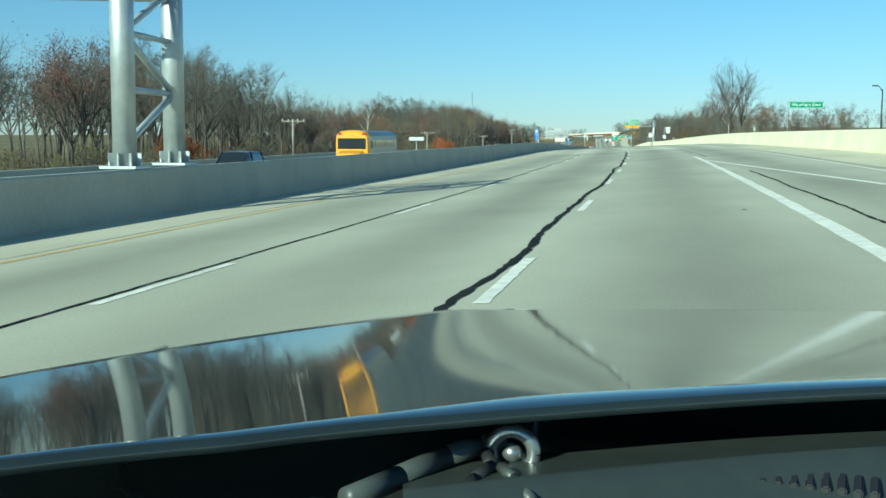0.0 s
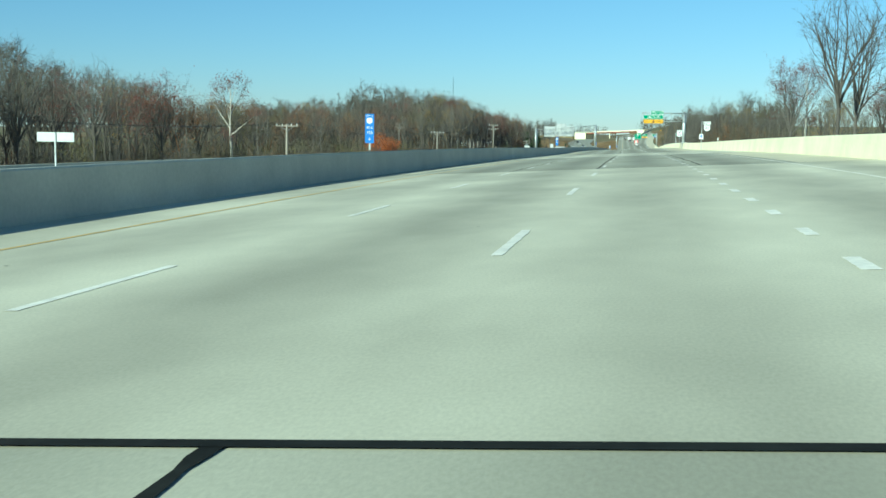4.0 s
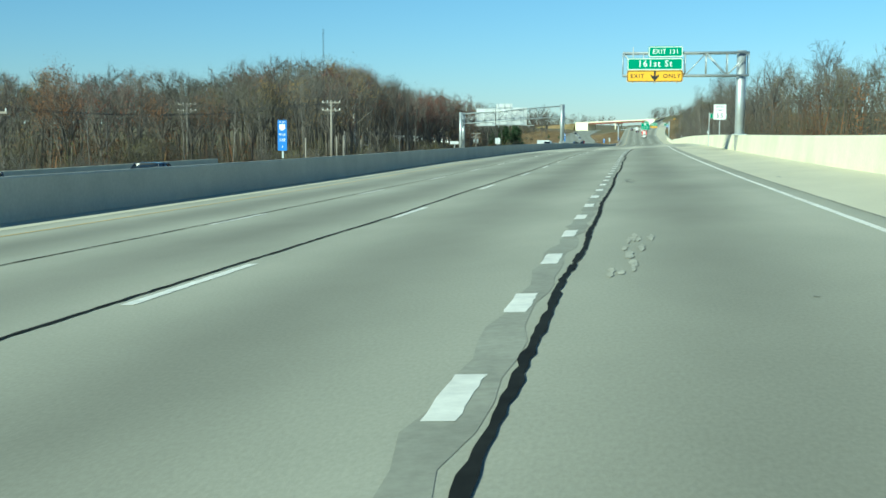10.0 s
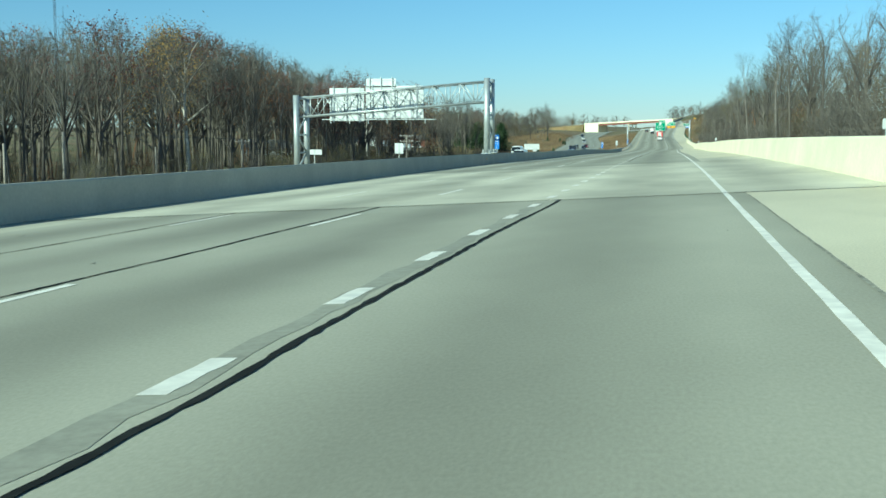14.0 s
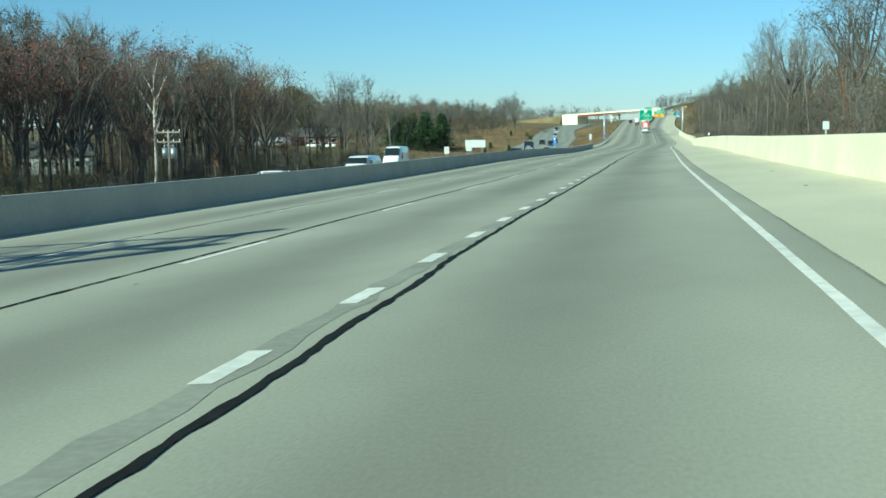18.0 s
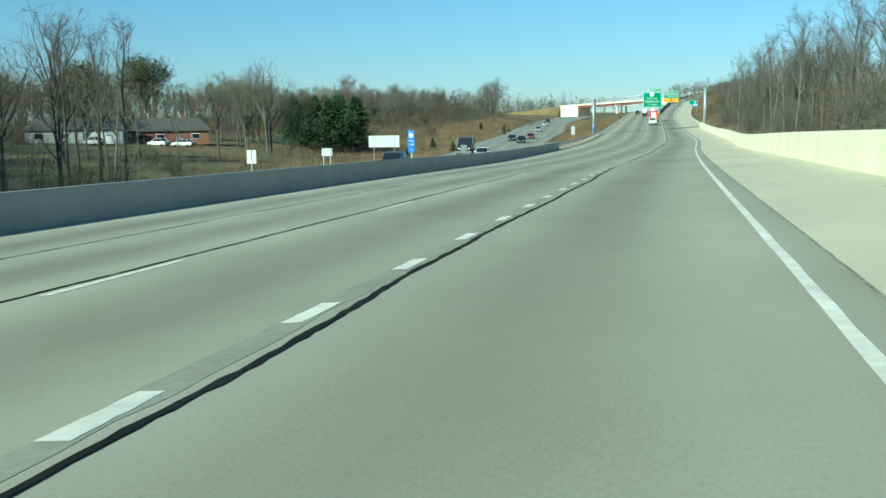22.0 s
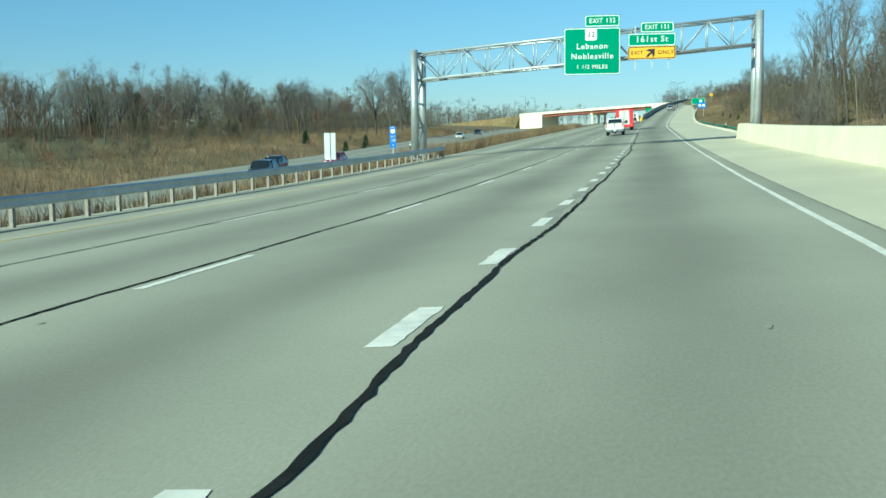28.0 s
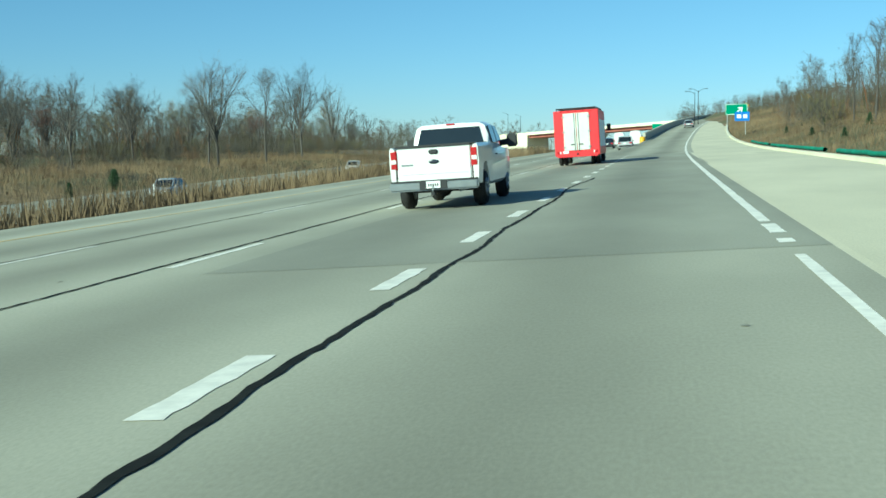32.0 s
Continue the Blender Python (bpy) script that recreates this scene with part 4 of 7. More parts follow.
scatter(290, -140, -54, 20, 450, 0.66, 0.98)
scatter(270, -125, -50, 430, 690, 0.70, 1.02)
scatter(260, -200, -108, 690, 1300, 11, 17)
scatter(60, -130, -95, 880, 1250, 8, 12)
scatter(170, -240, -20, 1310, 1600, 10, 15)
scatter(20, 52, 100, 330, 450, 8, 11)
scatter(70, 52, 100, 450, 960, 13, 18)
scatter(45, 60, 130, 100, 330, 8, 11)
scatter(90, 50, 150, 960, 1300, 10, 14)
scatter(90, 20, 150, 1310, 1600, 9, 13)
M_WOODS = mat("far_woods", (0.118, 0.106, 0.086), 0.95, grain=0.12, amount=0.35, blotch=0.02, blotch_amount=0.35)
merged("woods", SMALL, spots, M_WOODS, "hazy brown leafless woods in the distance", "woods")



# ---- undergrowth of the woods: thin saplings, stems and clinging leaves ----
def thicket_shape(seed, stems, leaves, size):
    rnd = random.Random(seed)
    V, F = [], []
    for _ in range(stems):
        x, y, h = rnd.gauss(0, 1.6), rnd.gauss(0, 1.6), rnd.uniform(0.35, 1.0) ** 0.8
        a, w = rnd.uniform(0, 6.28), rnd.uniform(0.008, 0.02)
        dx, dy, lx, ly = math.cos(a) * w, math.sin(a) * w, rnd.gauss(0, 0.7) * h, rnd.gauss(0, 0.7) * h
        k = len(V)
        V.extend([(x - dx, y - dy, -0.3), (x + dx, y + dy, -0.3), (x + lx * 0.6 + dx * 0.6, y + ly * 0.6 + dy * 0.6, 4.0 * h), (x + lx * 1.3, y + ly * 1.3, 6.5 * h), (x + lx * 0.6 - dx * 0.6, y + ly * 0.6 - dy * 0.6, 4.0 * h)])
        F.append((k, k + 1, k + 2, k + 3, k + 4))
    for _ in range(leaves):
        r = abs(rnd.gauss(0, 1.7))
        a, z = rnd.uniform(0, 6.28), 5.6 * rnd.random() ** 1.5
        c = Vector((math.cos(a) * r, math.sin(a) * r, z))
        u = Vector((rnd.uniform(-1, 1), rnd.uniform(-1, 1), rnd.uniform(-1, 1))).normalized() * size * rnd.uniform(0.5, 1.3)
        w = u.cross(Vector((rnd.uniform(-1, 1), rnd.uniform(-1, 1), rnd.uniform(-1, 1)))).normalized() * size * 0.5
        k = len(V)
        V.extend([tuple(c - u), tuple(c - w), tuple(c + u), tuple(c + w)])
        F.append((k, k + 1, k + 2, k + 3))
    return np.array(V), F


M_THICKET = mat("brown_undergrowth", (0.092, 0.081, 0.058), 0.95, grain=0.35, amount=0.35, blotch=0.04, blotch_amount=0.45)
M_THICKLEAF = mat("rusty_undergrowth", (0.15, 0.072, 0.032), 0.9, grain=0.3, amount=0.4, blotch=0.035, blotch_amount=0.45)
M_THICKGREEN = mat("olive_undergrowth", (0.072, 0.070, 0.026), 0.9, grain=0.3, amount=0.4, blotch=0.035, blotch_amount=0.4)


def thicket(name, n, areas, shapes, material, label):
    at_ = []
    for lat0, lat1, y0, y1, h0, h1, share in areas:
        for _ in range(int(n * share)):
            a, y = rt.uniform(lat0, lat1), rt.uniform(y0, y1)
            at_.append((cx(y) + a, y, ground_z(a, min(y, 1300)), rt.uniform(h0, h1) / 6.5, rt.uniform(0, 6.28)))
    return merged(name, shapes, at_, material, label, "undergrowth")


AREAS = ((-90, -40, 50, 225, 2.2, 4.5, 0.26), (-100, -40, 225, 430, 3.5, 6.5, 0.42), (-62, -40, 430, 655, 2.2, 4.5, 0.22), (-105, -62, 400, 680, 4, 7.0, 0.30), (-180, -110, 690, 1250, 5, 9, 0.22),
         (-130, -92, 690, 880, 3.5, 7.0, 0.36), (-125, -80, 880, 1220, 3.5, 8, 0.52), (-84, -66, 830, 1100, 1.6, 4, 0.18), (-230, -40, 1290, 1400, 7, 11, 0.24), (20, 150, 1310, 1400, 7, 11, 0.10), (26, 45, 335, 850, 3.5, 6.5, 0.36), (32, 62, 850, 1200, 3, 6, 0.26))
thicket("thicket", 700, AREAS, [thicket_shape(301 + i, 45, 140, 0.14) for i in range(4)], M_THICKET, "dense grey-brown thicket and saplings under the trees")
thicket("leafy_thicket", 210, AREAS, [thicket_shape(311 + i, 14, 260, 0.13) for i in range(3)], M_THICKLEAF, "rusty undergrowth still holding leaves")
thicket("green_thicket", 130, AREAS, [thicket_shape(321 + i, 14, 260, 0.13) for i in range(3)], M_THICKGREEN, "olive-green undergrowth among bare stems")

FIELD = ((-95, -36, 690, 900, 0.7, 1.8, 0.5), (-80, -38, 900, 1120, 0.8, 2.0, 0.4), (-14.5, -5.0, 800, 1000, 0.9, 1.7, 0.42), (-6.8, -4.4, 706, 800, 0.6, 1.1, 0.12), (-70, -37, 760, 960, 1.0, 2.4, 0.25), (24, 46, 830, 1100, 0.6, 1.5, 0.2))
M_FIELDBRUSH = mat("tawny_scrub", (0.17, 0.112, 0.060), 0.95, grain=0.35, amount=0.35, blotch=0.05, blotch_amount=0.4)
thicket("field_scrub", 640, FIELD, [thicket_shape(331 + i, 60, 60, 0.3) for i in range(3)], M_FIELDBRUSH, "tawny knee-high scrub over the field")

# ---- dry grass ----
M_DRYGRASS = mat("dry_grass", (0.200, 0.142, 0.078), 0.9, grain=0.5, amount=0.35, blotch=0.07, blotch_amount=0.5)


def grass(name, n, spot, label):
    V, F = [], []
    for _ in range(n):
        x, y, z, h = spot()
        a = rt.uniform(0, 6.28)
        w = 0.014 + 0.010 * h
        dx, dy = math.cos(a) * w, math.sin(a) * w
        lx, ly = rt.gauss(0, 0.25) * h, rt.gauss(0, 0.25) * h
        k = len(V)
        V.extend([(x - dx, y - dy, z - 0.05), (x + dx, y + dy, z - 0.05), (x + lx, y + ly, z + h)])
        F.append((k, k + 1, k + 2))
    me = bpy.data.meshes.new(name)
    me.from_pydata(V, [], F)
    return tagged(link_mesh(name, me, M_DRYGRASS), label, "grass", kind="stuff")


def median_spot():
    y = rt.uniform(694, 1000)
    hi = opp_centre(y) + 9.0
    a = rt.uniform(hi, -3.5)
    return cx(y) + a, y, ground_z(a, y), rt.uniform(0.5, 1.0) if y < 795 else rt.uniform(0.6, 1.45)


def field_spot():
    y = rt.uniform(660, 1080)
    a = opp_centre(y) - 10 - abs(rt.gauss(0, 16))
    return cx(y) + a, y, ground_z(a, y), rt.uniform(0.3, 0.9)


def bank_spot():
    y = rt.uniform(806, 1120)
    a = ramp_lat(y) + 5.8 + abs(rt.gauss(0, 14))
    return cx(y) + a, y, ground_z(a, y), rt.uniform(0.15, 0.6)


grass("median_grass", 85000, median_spot, "tall straw-coloured grass in the median")
grass("field_grass", 80000, field_spot, "rough straw-coloured field grass")
grass("bank_grass", 75000, bank_spot, "dry brown grass on the ramp's bank")

# ---- builders' helpers ----
def box(bm, centre, size, rz=0.0, bevel=0.0, m=None):
    r = bmesh.ops.create_cube(bm, size=1.0)
    bmesh.ops.transform(bm, verts=r["verts"], matrix=(m or Matrix()) @ pose(*centre, 0, 0, rz) @ Matrix.Diagonal((*size, 1)))
    if bevel:
        es = {e for v in r["verts"] for e in v.link_edges}
        bmesh.ops.bevel(bm, geom=list(es), offset=bevel, segments=2, affect="EDGES")


def tube(bm, a, b, r, sides=8, r2=None):
    a, b = Vector(a), Vector(b)
    d = b - a
    q = d.to_track_quat("Z", "Y").to_matrix().to_4x4()
    bmesh.ops.create_cone(bm, cap_ends=True, segments=sides, radius1=r, radius2=r if r2 is None else r2, depth=d.length, matrix=Matrix.Translation((a + b) / 2) @ q)


def tube_part(name, a, b, r, material, parent, sides=8, label="", r2=None):
    bm = bmesh.new()
    tube(bm, a, b, r, sides, r2)
    return part(name, bm, material, parent, label, True)


def box_part(name, centre, size, material, parent, label="", rz=0.0, bevel=0.0):
    bm = bmesh.new()
    box(bm, centre, size, rz, bevel)
    return part(name, bm, material, parent, label)


def rounded_plate(w, h, r, depth=0.004, n=5):
    """A plate in the xz plane that faces -y, with rounded corners."""
    bm = bmesh.new()
    pts = []
    for qx, qz, a0 in ((1, 1, 0), (-1, 1, 90), (-1, -1, 180), (1, -1, 270)):
        for i in range(n + 1):
            a = radians(a0 + 90 * i / n)
            pts.append((qx * (w / 2 - r) + r * math.cos(a), qz * (h / 2 - r) + r * math.sin(a)))
    front = [bm.verts.new((x, -depth, z)) for x, z in pts]
    back = [bm.verts.new((x, 0, z)) for x, z in pts]
    bm.faces.new(front)
    bm.faces.new(list(reversed(back)))
    k = len(pts)
    for i in range(k):
        bm.faces.new((front[i], back[i], back[(i + 1) % k], front[(i + 1) % k]))
    bmesh.ops.recalc_face_normals(bm, faces=bm.faces)
    return bm


def plate(name, x, z, w, h, y, material, parent, r=0.04, depth=0.004, label=""):
    bm = rounded_plate(w, h, min(r, w / 2 - 1e-3, h / 2 - 1e-3), depth)
    bmesh.ops.translate(bm, verts=bm.verts, vec=(x, y, z))
    return part(name, bm, material, parent, label)


def lettering(text, x, z, size, y, material, parent, stretch=1.0, thick=0.0):
    """Words in the built-in font, standing in the xz plane and facing -y, centred on (x, z)."""
    cu = bpy.data.curves.new("lettering", "FONT")
    cu.body, cu.size, cu.align_x, cu.align_y, cu.resolution_u = text, size, "CENTER", "CENTER", 2
    cu.offset = thick * 0.4
    cu.space_character = 1.16
    cu.size = size * 0.90
    ob = bpy.data.objects.new("lettering", cu)
    scene.collection.objects.link(ob)
    bpy.context.view_layer.update()
    me = bpy.data.meshes.new_from_object(ob.evaluated_get(bpy.context.evaluated_depsgraph_get()))
    bpy.data.objects.remove(ob)
    bpy.data.curves.remove(cu)
    me.transform(Matrix.Translation((x, y, z)) @ pose(0, 0, 0, 90) @ Matrix.Diagonal((stretch, 1, 1, 1)))
    me.name = "lettering"
    me.materials.clear()
    return link_mesh("lettering", me, material, parent)


def outline_plate(bm_w, bm_h, line, y, x, z, material, parent, r=0.08):
    """A thin border ring in the xz plane."""
    bm = bmesh.new()
    def loop(w, h, rr):
        pts = []
        for qx, qz, a0 in ((1, 1, 0), (-1, 1, 90), (-1, -1, 180), (1, -1, 270)):
            for i in range(5):
                a = radians(a0 + 90 * i / 4)
                pts.append(bm.verts.new((x + qx * (w / 2 - rr) + rr * math.cos(a), y, z + qz * (h / 2 - rr) + rr * math.sin(a))))
        return pts
    o, i = loop(bm_w, bm_h, r), loop(bm_w - 2 * line, bm_h - 2 * line, r * 0.8)
    for k in range(len(o)):
        bm.faces.new((o[k], o[(k + 1) % len(o)], i[(k + 1) % len(o)], i[k]))
    bmesh.ops.recalc_face_normals(bm, faces=bm.faces)
    return part("border", bm, material, parent)


def arrow(x, z, s, y, angle, material, parent):
    bm = bmesh.new()
    pts = [(-0.10, -0.55), (0.10, -0.55), (0.10, 0.02), (0.46, -0.20), (0.40, 0.06), (0, 0.5), (-0.40, 0.06), (-0.46, -0.20), (-0.10, 0.02)]
    c, s_ = math.cos(radians(angle)), math.sin(radians(angle))
    vs = [bm.verts.new((x + s * (c * a - s_ * b), y, z + s * (s_ * a + c * b))) for a, b in pts]
    for q in ((0, 1, 2, 8), (2, 3, 4, 5), (8, 5, 6, 7), (2, 5, 8)):
        f = bm.faces.new([vs[i] for i in q])
    bmesh.ops.recalc_face_normals(bm, faces=bm.faces)
    return part("arrow", bm, material, parent)


def shield(x, z, w, y, material, parent):
    """The outline of a federal route shield as a plain shape."""
    bm = bmesh.new()
    half = [(0.0, 0.46), (0.10, 0.44), (0.22, 0.40), (0.34, 0.50), (0.46, 0.36), (0.42, 0.22), (0.49, 0.02), (0.47, -0.18), (0.38, -0.34), (0.20, -0.43), (0.0, -0.52)]
    pts = half + [(-a, b) for a, b in reversed(half[1:-1])]
    f = bm.faces.new([bm.verts.new((x + w * a, y, z + w * b)) for a, b in pts])
    bmesh.ops.triangulate(bm, faces=[f])
    return part("shield", bm, material, parent)


def stand(root, lat, y, h, turn=0.0):
    p = at(lat, y)
    root.matrix_basis = pose(p.x, p.y, p.z + h, 0, 0, turn)
    return root


# ---- overhead signs ----
def green_panel(root, x, z, w, h, y, name="sign_panel", material=None):
    p = plate(name, x, z, w, h, y, material or M_GREEN, root, r=0.12, depth=0.03)
    outline_plate(w - 0.06, h - 0.06, 0.05, y - 0.034, x, z, M_SIGNWHITE if material is None or material is M_GREEN else M_BLACK, p, r=0.1)
    return p


def truss(root, x0, x1, z0, z1, y0, y1, z0b=None, z1b=None, bays=8, r=0.075, rb=0.04):
    """A box truss from x0 to x1; it may slope from (z0, z1) to (z0b, z1b)."""
    z0b, z1b = (z0, z1) if z0b is None else (z0b, z1b)
    lo = lambda t: z0 + (z0b - z0) * t
    hi = lambda t: z1 + (z1b - z1) * t
    for y in (y0, y1):
        tube_part("chord", (x0, y, z0), (x1, y, z0b), r, M_GALV, root)
        tube_part("chord", (x0, y, z1), (x1, y, z1b), r, M_GALV, root)
    for i in range(bays + 1):
        t = i / bays
        x = x0 + (x1 - x0) * t
        bm = bmesh.new()
        for y in (y0, y1):
            tube(bm, (x, y, lo(t)), (x, y, hi(t)), rb, 6)
        tube(bm, (x, y0, hi(t)), (x, y1, hi(t)), rb, 6)
        tube(bm, (x, y0, lo(t)), (x, y1, lo(t)), rb, 6)
        part("truss_frame", bm, M_GALV, root, smooth=True)
        if i < bays:
            t2 = (i + 1) / bays
            x2 = x0 + (x1 - x0) * t2
            bm = bmesh.new()
            for y in (y0, y1):
                a, b = ((lo(t), hi(t2)) if i % 2 else (hi(t), lo(t2)))
                tube(bm, (x, y, a), (x2, y, b), rb, 6)
            tube(bm, (x, y0 if i % 2 else y1, hi(t)), (x2, y1 if i % 2 else y0, hi(t2)), rb, 6)
            tube(bm, (x, y0 if i % 2 else y1, lo(t)), (x2, y1 if i % 2 else y0, lo(t2)), rb, 6)
            part("diagonal", bm, M_GALV, root, smooth=True)


def tower(root, x, y0, y1, zb, zt, r=0.27):
    """Two columns one behind the other, with braces between them and base plates."""
    for y in (y0, y1):
        tube_part("column", (x, y, zb), (x, y, zt), r, M_GALV, root, 16)
        bm = bmesh.new()
        box(bm, (x, y, zb + 0.03), (r * 3.2, r * 3.2, 0.06))
        plate = part("base_plate", bm, M_GALV, root)
        for a in range(8):
            ang = a * math.pi / 4
            tube_part("anchor_bolt", (x + 1.35 * r * math.cos(ang), y + 1.35 * r * math.sin(ang), zb), (x + 1.35 * r * math.cos(ang), y + 1.35 * r * math.sin(ang), zb + 0.16), 0.03, M_GALV, plate, 6)
            bm = bmesh.new()
            box(bm, (x + 1.18 * r * math.cos(ang), y + 1.18 * r * math.sin(ang), zb + 0.19), (0.16, 0.02, 0.32), math.degrees(ang))
            part("gusset", bm, M_GALV, plate)
    n = 4
    d = (zt - zb - 0.8) / n
    for i in range(n):
        za, zc = zb + 0.5 + d * i, zb + 0.5 + d * (i + 1)
        tube_part("brace", (x, y0, za if i % 2 == 0 else zc), (x, y1, zc if i % 2 == 0 else za), 0.085, M_GALV, root, 10)
        tube_part("strut", (x, y0, zc), (x, y1, zc), 0.075, M_GALV, root, 10)


def gantry(name, label, lat_l, lat_r, y, depth, base_l, base_r, low_l, high_l, low_r, high_r):
    """A truss bridge for signs across the road, by heights over the road's level."""
    root = tagged(new(name), label, "sign gantry")
    root.matrix_basis = pose(cx(y), y, lv(y))
    tower(root, lat_l, -depth / 2, depth / 2, base_l, high_l + 0.25)
    tower(root, lat_r, -depth / 2, depth / 2, base_r, high_r + 0.25)
    truss(root, lat_l, lat_r, low_l, high_l, -depth / 2 + 0.35, depth / 2 - 0.35, low_r, high_r, bays=14)
    return root


def sign_backs(root, panels, y):
    """Backs of panels that face the oncoming lanes, with their stiffening ribs and hangers."""
    for x, z, w, h in panels:
        p = box_part("sign_panel", (x, y, z), (w, 0.05, h), M_ALU, root, "unpainted aluminium back of a sign panel")
        for i in range(max(2, int(h / 0.35))):
            box_part("rib", (x, y - 0.05, z - h / 2 + 0.15 + i * (h - 0.3) / max(1, int(h / 0.35) - 1)), (w, 0.05, 0.05), M_ALU, p)
        for i in range(3):
            box_part("hanger", (x + (i - 1) * w * 0.38, y - 0.11, z), (0.08, 0.08, h + 0.3), M_GALV, p)


ga = gantry("sign_gantry", "grey galvanised steel truss gantry standing on the median barrier", -23.5, -3.4, 48.2, 3.1, -1.75, 0.47, 5.2, 6.9, 4.6, 6.2)
gb = gantry("sign_gantry", "grey steel truss gantry seen from behind, carrying sign backs", -19.4, -1.95, 452.6, 3.0, -1.75, 0.40, 3.65, 5.35, 4.95, 6.75)
sign_backs(gb, [(-15.4, 4.8, 3.3, 3.0), (-10.9, 5.0, 5.4, 2.95), (-12.15, 6.75, 2.8, 0.78)], 1.25)
bm = bmesh.new()
for i in range(6):
    box(bm, (-16.4 + i * 1.75, -0.2, 3.42), (1.6, 1.0, 0.06))
    box(bm, (-16.4 + i * 1.75, -0.7, 3.30), (0.05, 0.05, 0.5))
part("walkway", bm, M_GALV, gb, "steel maintenance walkway under the signs")

gc = gantry("sign_gantry", "grey steel truss gantry across the carriageway with green signs", -3.75, 19.6, 797.0, 2.9, -0.6, 0.9, 4.9, 6.75, 6.9, 8.75)
FY = -1.55
green_panel(gc, 8.62, 6.60, 3.80, 3.15, FY)
green_panel(gc, 9.30, 8.62, 2.35, 0.78, FY)
lettering("EXIT 132", 9.30, 8.62, 0.50, FY - 0.045, M_SIGNWHITE, gc, 0.9, 0.006)
plate("route_plate", 8.55, 7.72, 0.78, 0.78, FY - 0.032, M_SIGNWHITE, gc, r=0.1)
lettering("32", 8.55, 7.72, 0.56, FY - 0.045, M_BLACK, gc, 0.95, 0.006)
lettering("Lebanon", 8.62, 6.93, 0.60, FY - 0.045, M_SIGNWHITE, gc, 1.0, 0.008)
lettering("Noblesville", 8.62, 6.26, 0.60, FY - 0.045, M_SIGNWHITE, gc, 1.0, 0.008)
lettering("1 1/2 MILES", 8.62, 5.55, 0.42, FY - 0.045, M_SIGNWHITE, gc, 1.0, 0.006)
green_panel(gc, 12.60, 7.28, 3.15, 0.86, FY)
green_panel(gc, 12.95, 8.10, 2.2, 0.70, FY)
lettering("EXIT 131", 12.95, 8.10, 0.46, FY - 0.045, M_SIGNWHITE, gc, 0.9, 0.006)
lettering("161st St", 12.60, 7.30, 0.62, FY - 0.045, M_SIGNWHITE, gc, 1.0, 0.008)
green_panel(gc, 12.60, 6.42, 3.15, 0.86, FY, "exit_only_panel", M_SIGNYELLOW)
lettering("EXIT", 11.62, 6.42, 0.40, FY - 0.045, M_BLACK, gc, 1.0, 0.006)
lettering("ONLY", 13.52, 6.42, 0.40, FY - 0.045, M_BLACK, gc, 1.0, 0.006)
arrow(12.55, 6.42, 0.72, FY - 0.045, -45, M_BLACK, gc)
for x in (7.2, 8.6, 10.0, 11.5, 12.6, 13.7):
    box_part("hanger", (x, -1.42, 6.8), (0.09, 0.12, 2.9), M_GALV, gc)

V_, F_ = [], []
for a_, z_ in ((-3.4, 4.98), (19.2, 6.88)):
    V_ += [(a_, -1.05, z_), (a_, -0.25, z_), (a_, -0.25, z_ + 0.07), (a_, -1.05, z_ + 0.07)]
pydata("walkway", (V_, [(0, 1, 2, 3), (7, 6, 5, 4)] + [(i, 4 + i, 4 + (i + 1) % 4, (i + 1) % 4) for i in range(4)]), M_GALV, gc, "steel maintenance walkway inside the truss")

# cantilever sign on the roadside wall
cs = tagged(new("cantilever_sign"), "exit sign on a steel cantilever arm from a round post", "overhead sign")
cs.matrix_basis = pose(cx(337), 337, lv(337))
post_ = tube_part("post", (18.95, 0, 0.4), (18.95, 0, 7.35), 0.32, M_GALV, cs, 18)
box_part("base_plate", (18.95, 0, 1.62), (0.95, 0.95, 0.08), M_GALV, post_)
truss(cs, 10.9, 19.4, 5.65, 7.2, -0.55, 0.55, bays=6, r=0.075, rb=0.038)
CY = -0.72
green_panel(cs, 13.1, 6.42, 3.80, 0.84, CY)
green_panel(cs, 13.80, 7.26, 2.35, 0.76, CY)
green_panel(cs, 13.1, 5.60, 3.80, 0.80, CY, "exit_only_panel", M_SIGNYELLOW)
lettering("EXIT 131", 13.80, 7.26, 0.50, CY - 0.045, M_SIGNWHITE, cs, 0.9, 0.006)
lettering("161st St", 13.1, 6.44, 0.68, CY - 0.045, M_SIGNWHITE, cs, 1.0, 0.008)
lettering("EXIT", 11.9, 5.60, 0.45, CY - 0.045, M_BLACK, cs, 1.0, 0.006)
lettering("ONLY", 14.25, 5.60, 0.45, CY - 0.045, M_BLACK, cs, 1.0, 0.006)
arrow(13.1, 5.60, 0.66, CY - 0.045, 180, M_BLACK, cs)
for x in (11.6, 13.1, 14.6):
    box_part("hanger", (x, -0.62, 6.35), (0.08, 0.10, 2.5), M_GALV, cs)


# ---- post-mounted signs ----
def post_sign(name, label, lat, y, base, posts, turn=0.0, category="road sign", group=""):
    root = tagged(new(name), label, category, group)
    p = at(lat, y)
    root.matrix_basis = pose(p.x, p.y, lv(y), 0, 0, turn)
    for x, top in posts:
        box_part("post", (x, 0.06, (base + top) / 2), (0.07, 0.05, top - base), M_GALV, root)
    return root


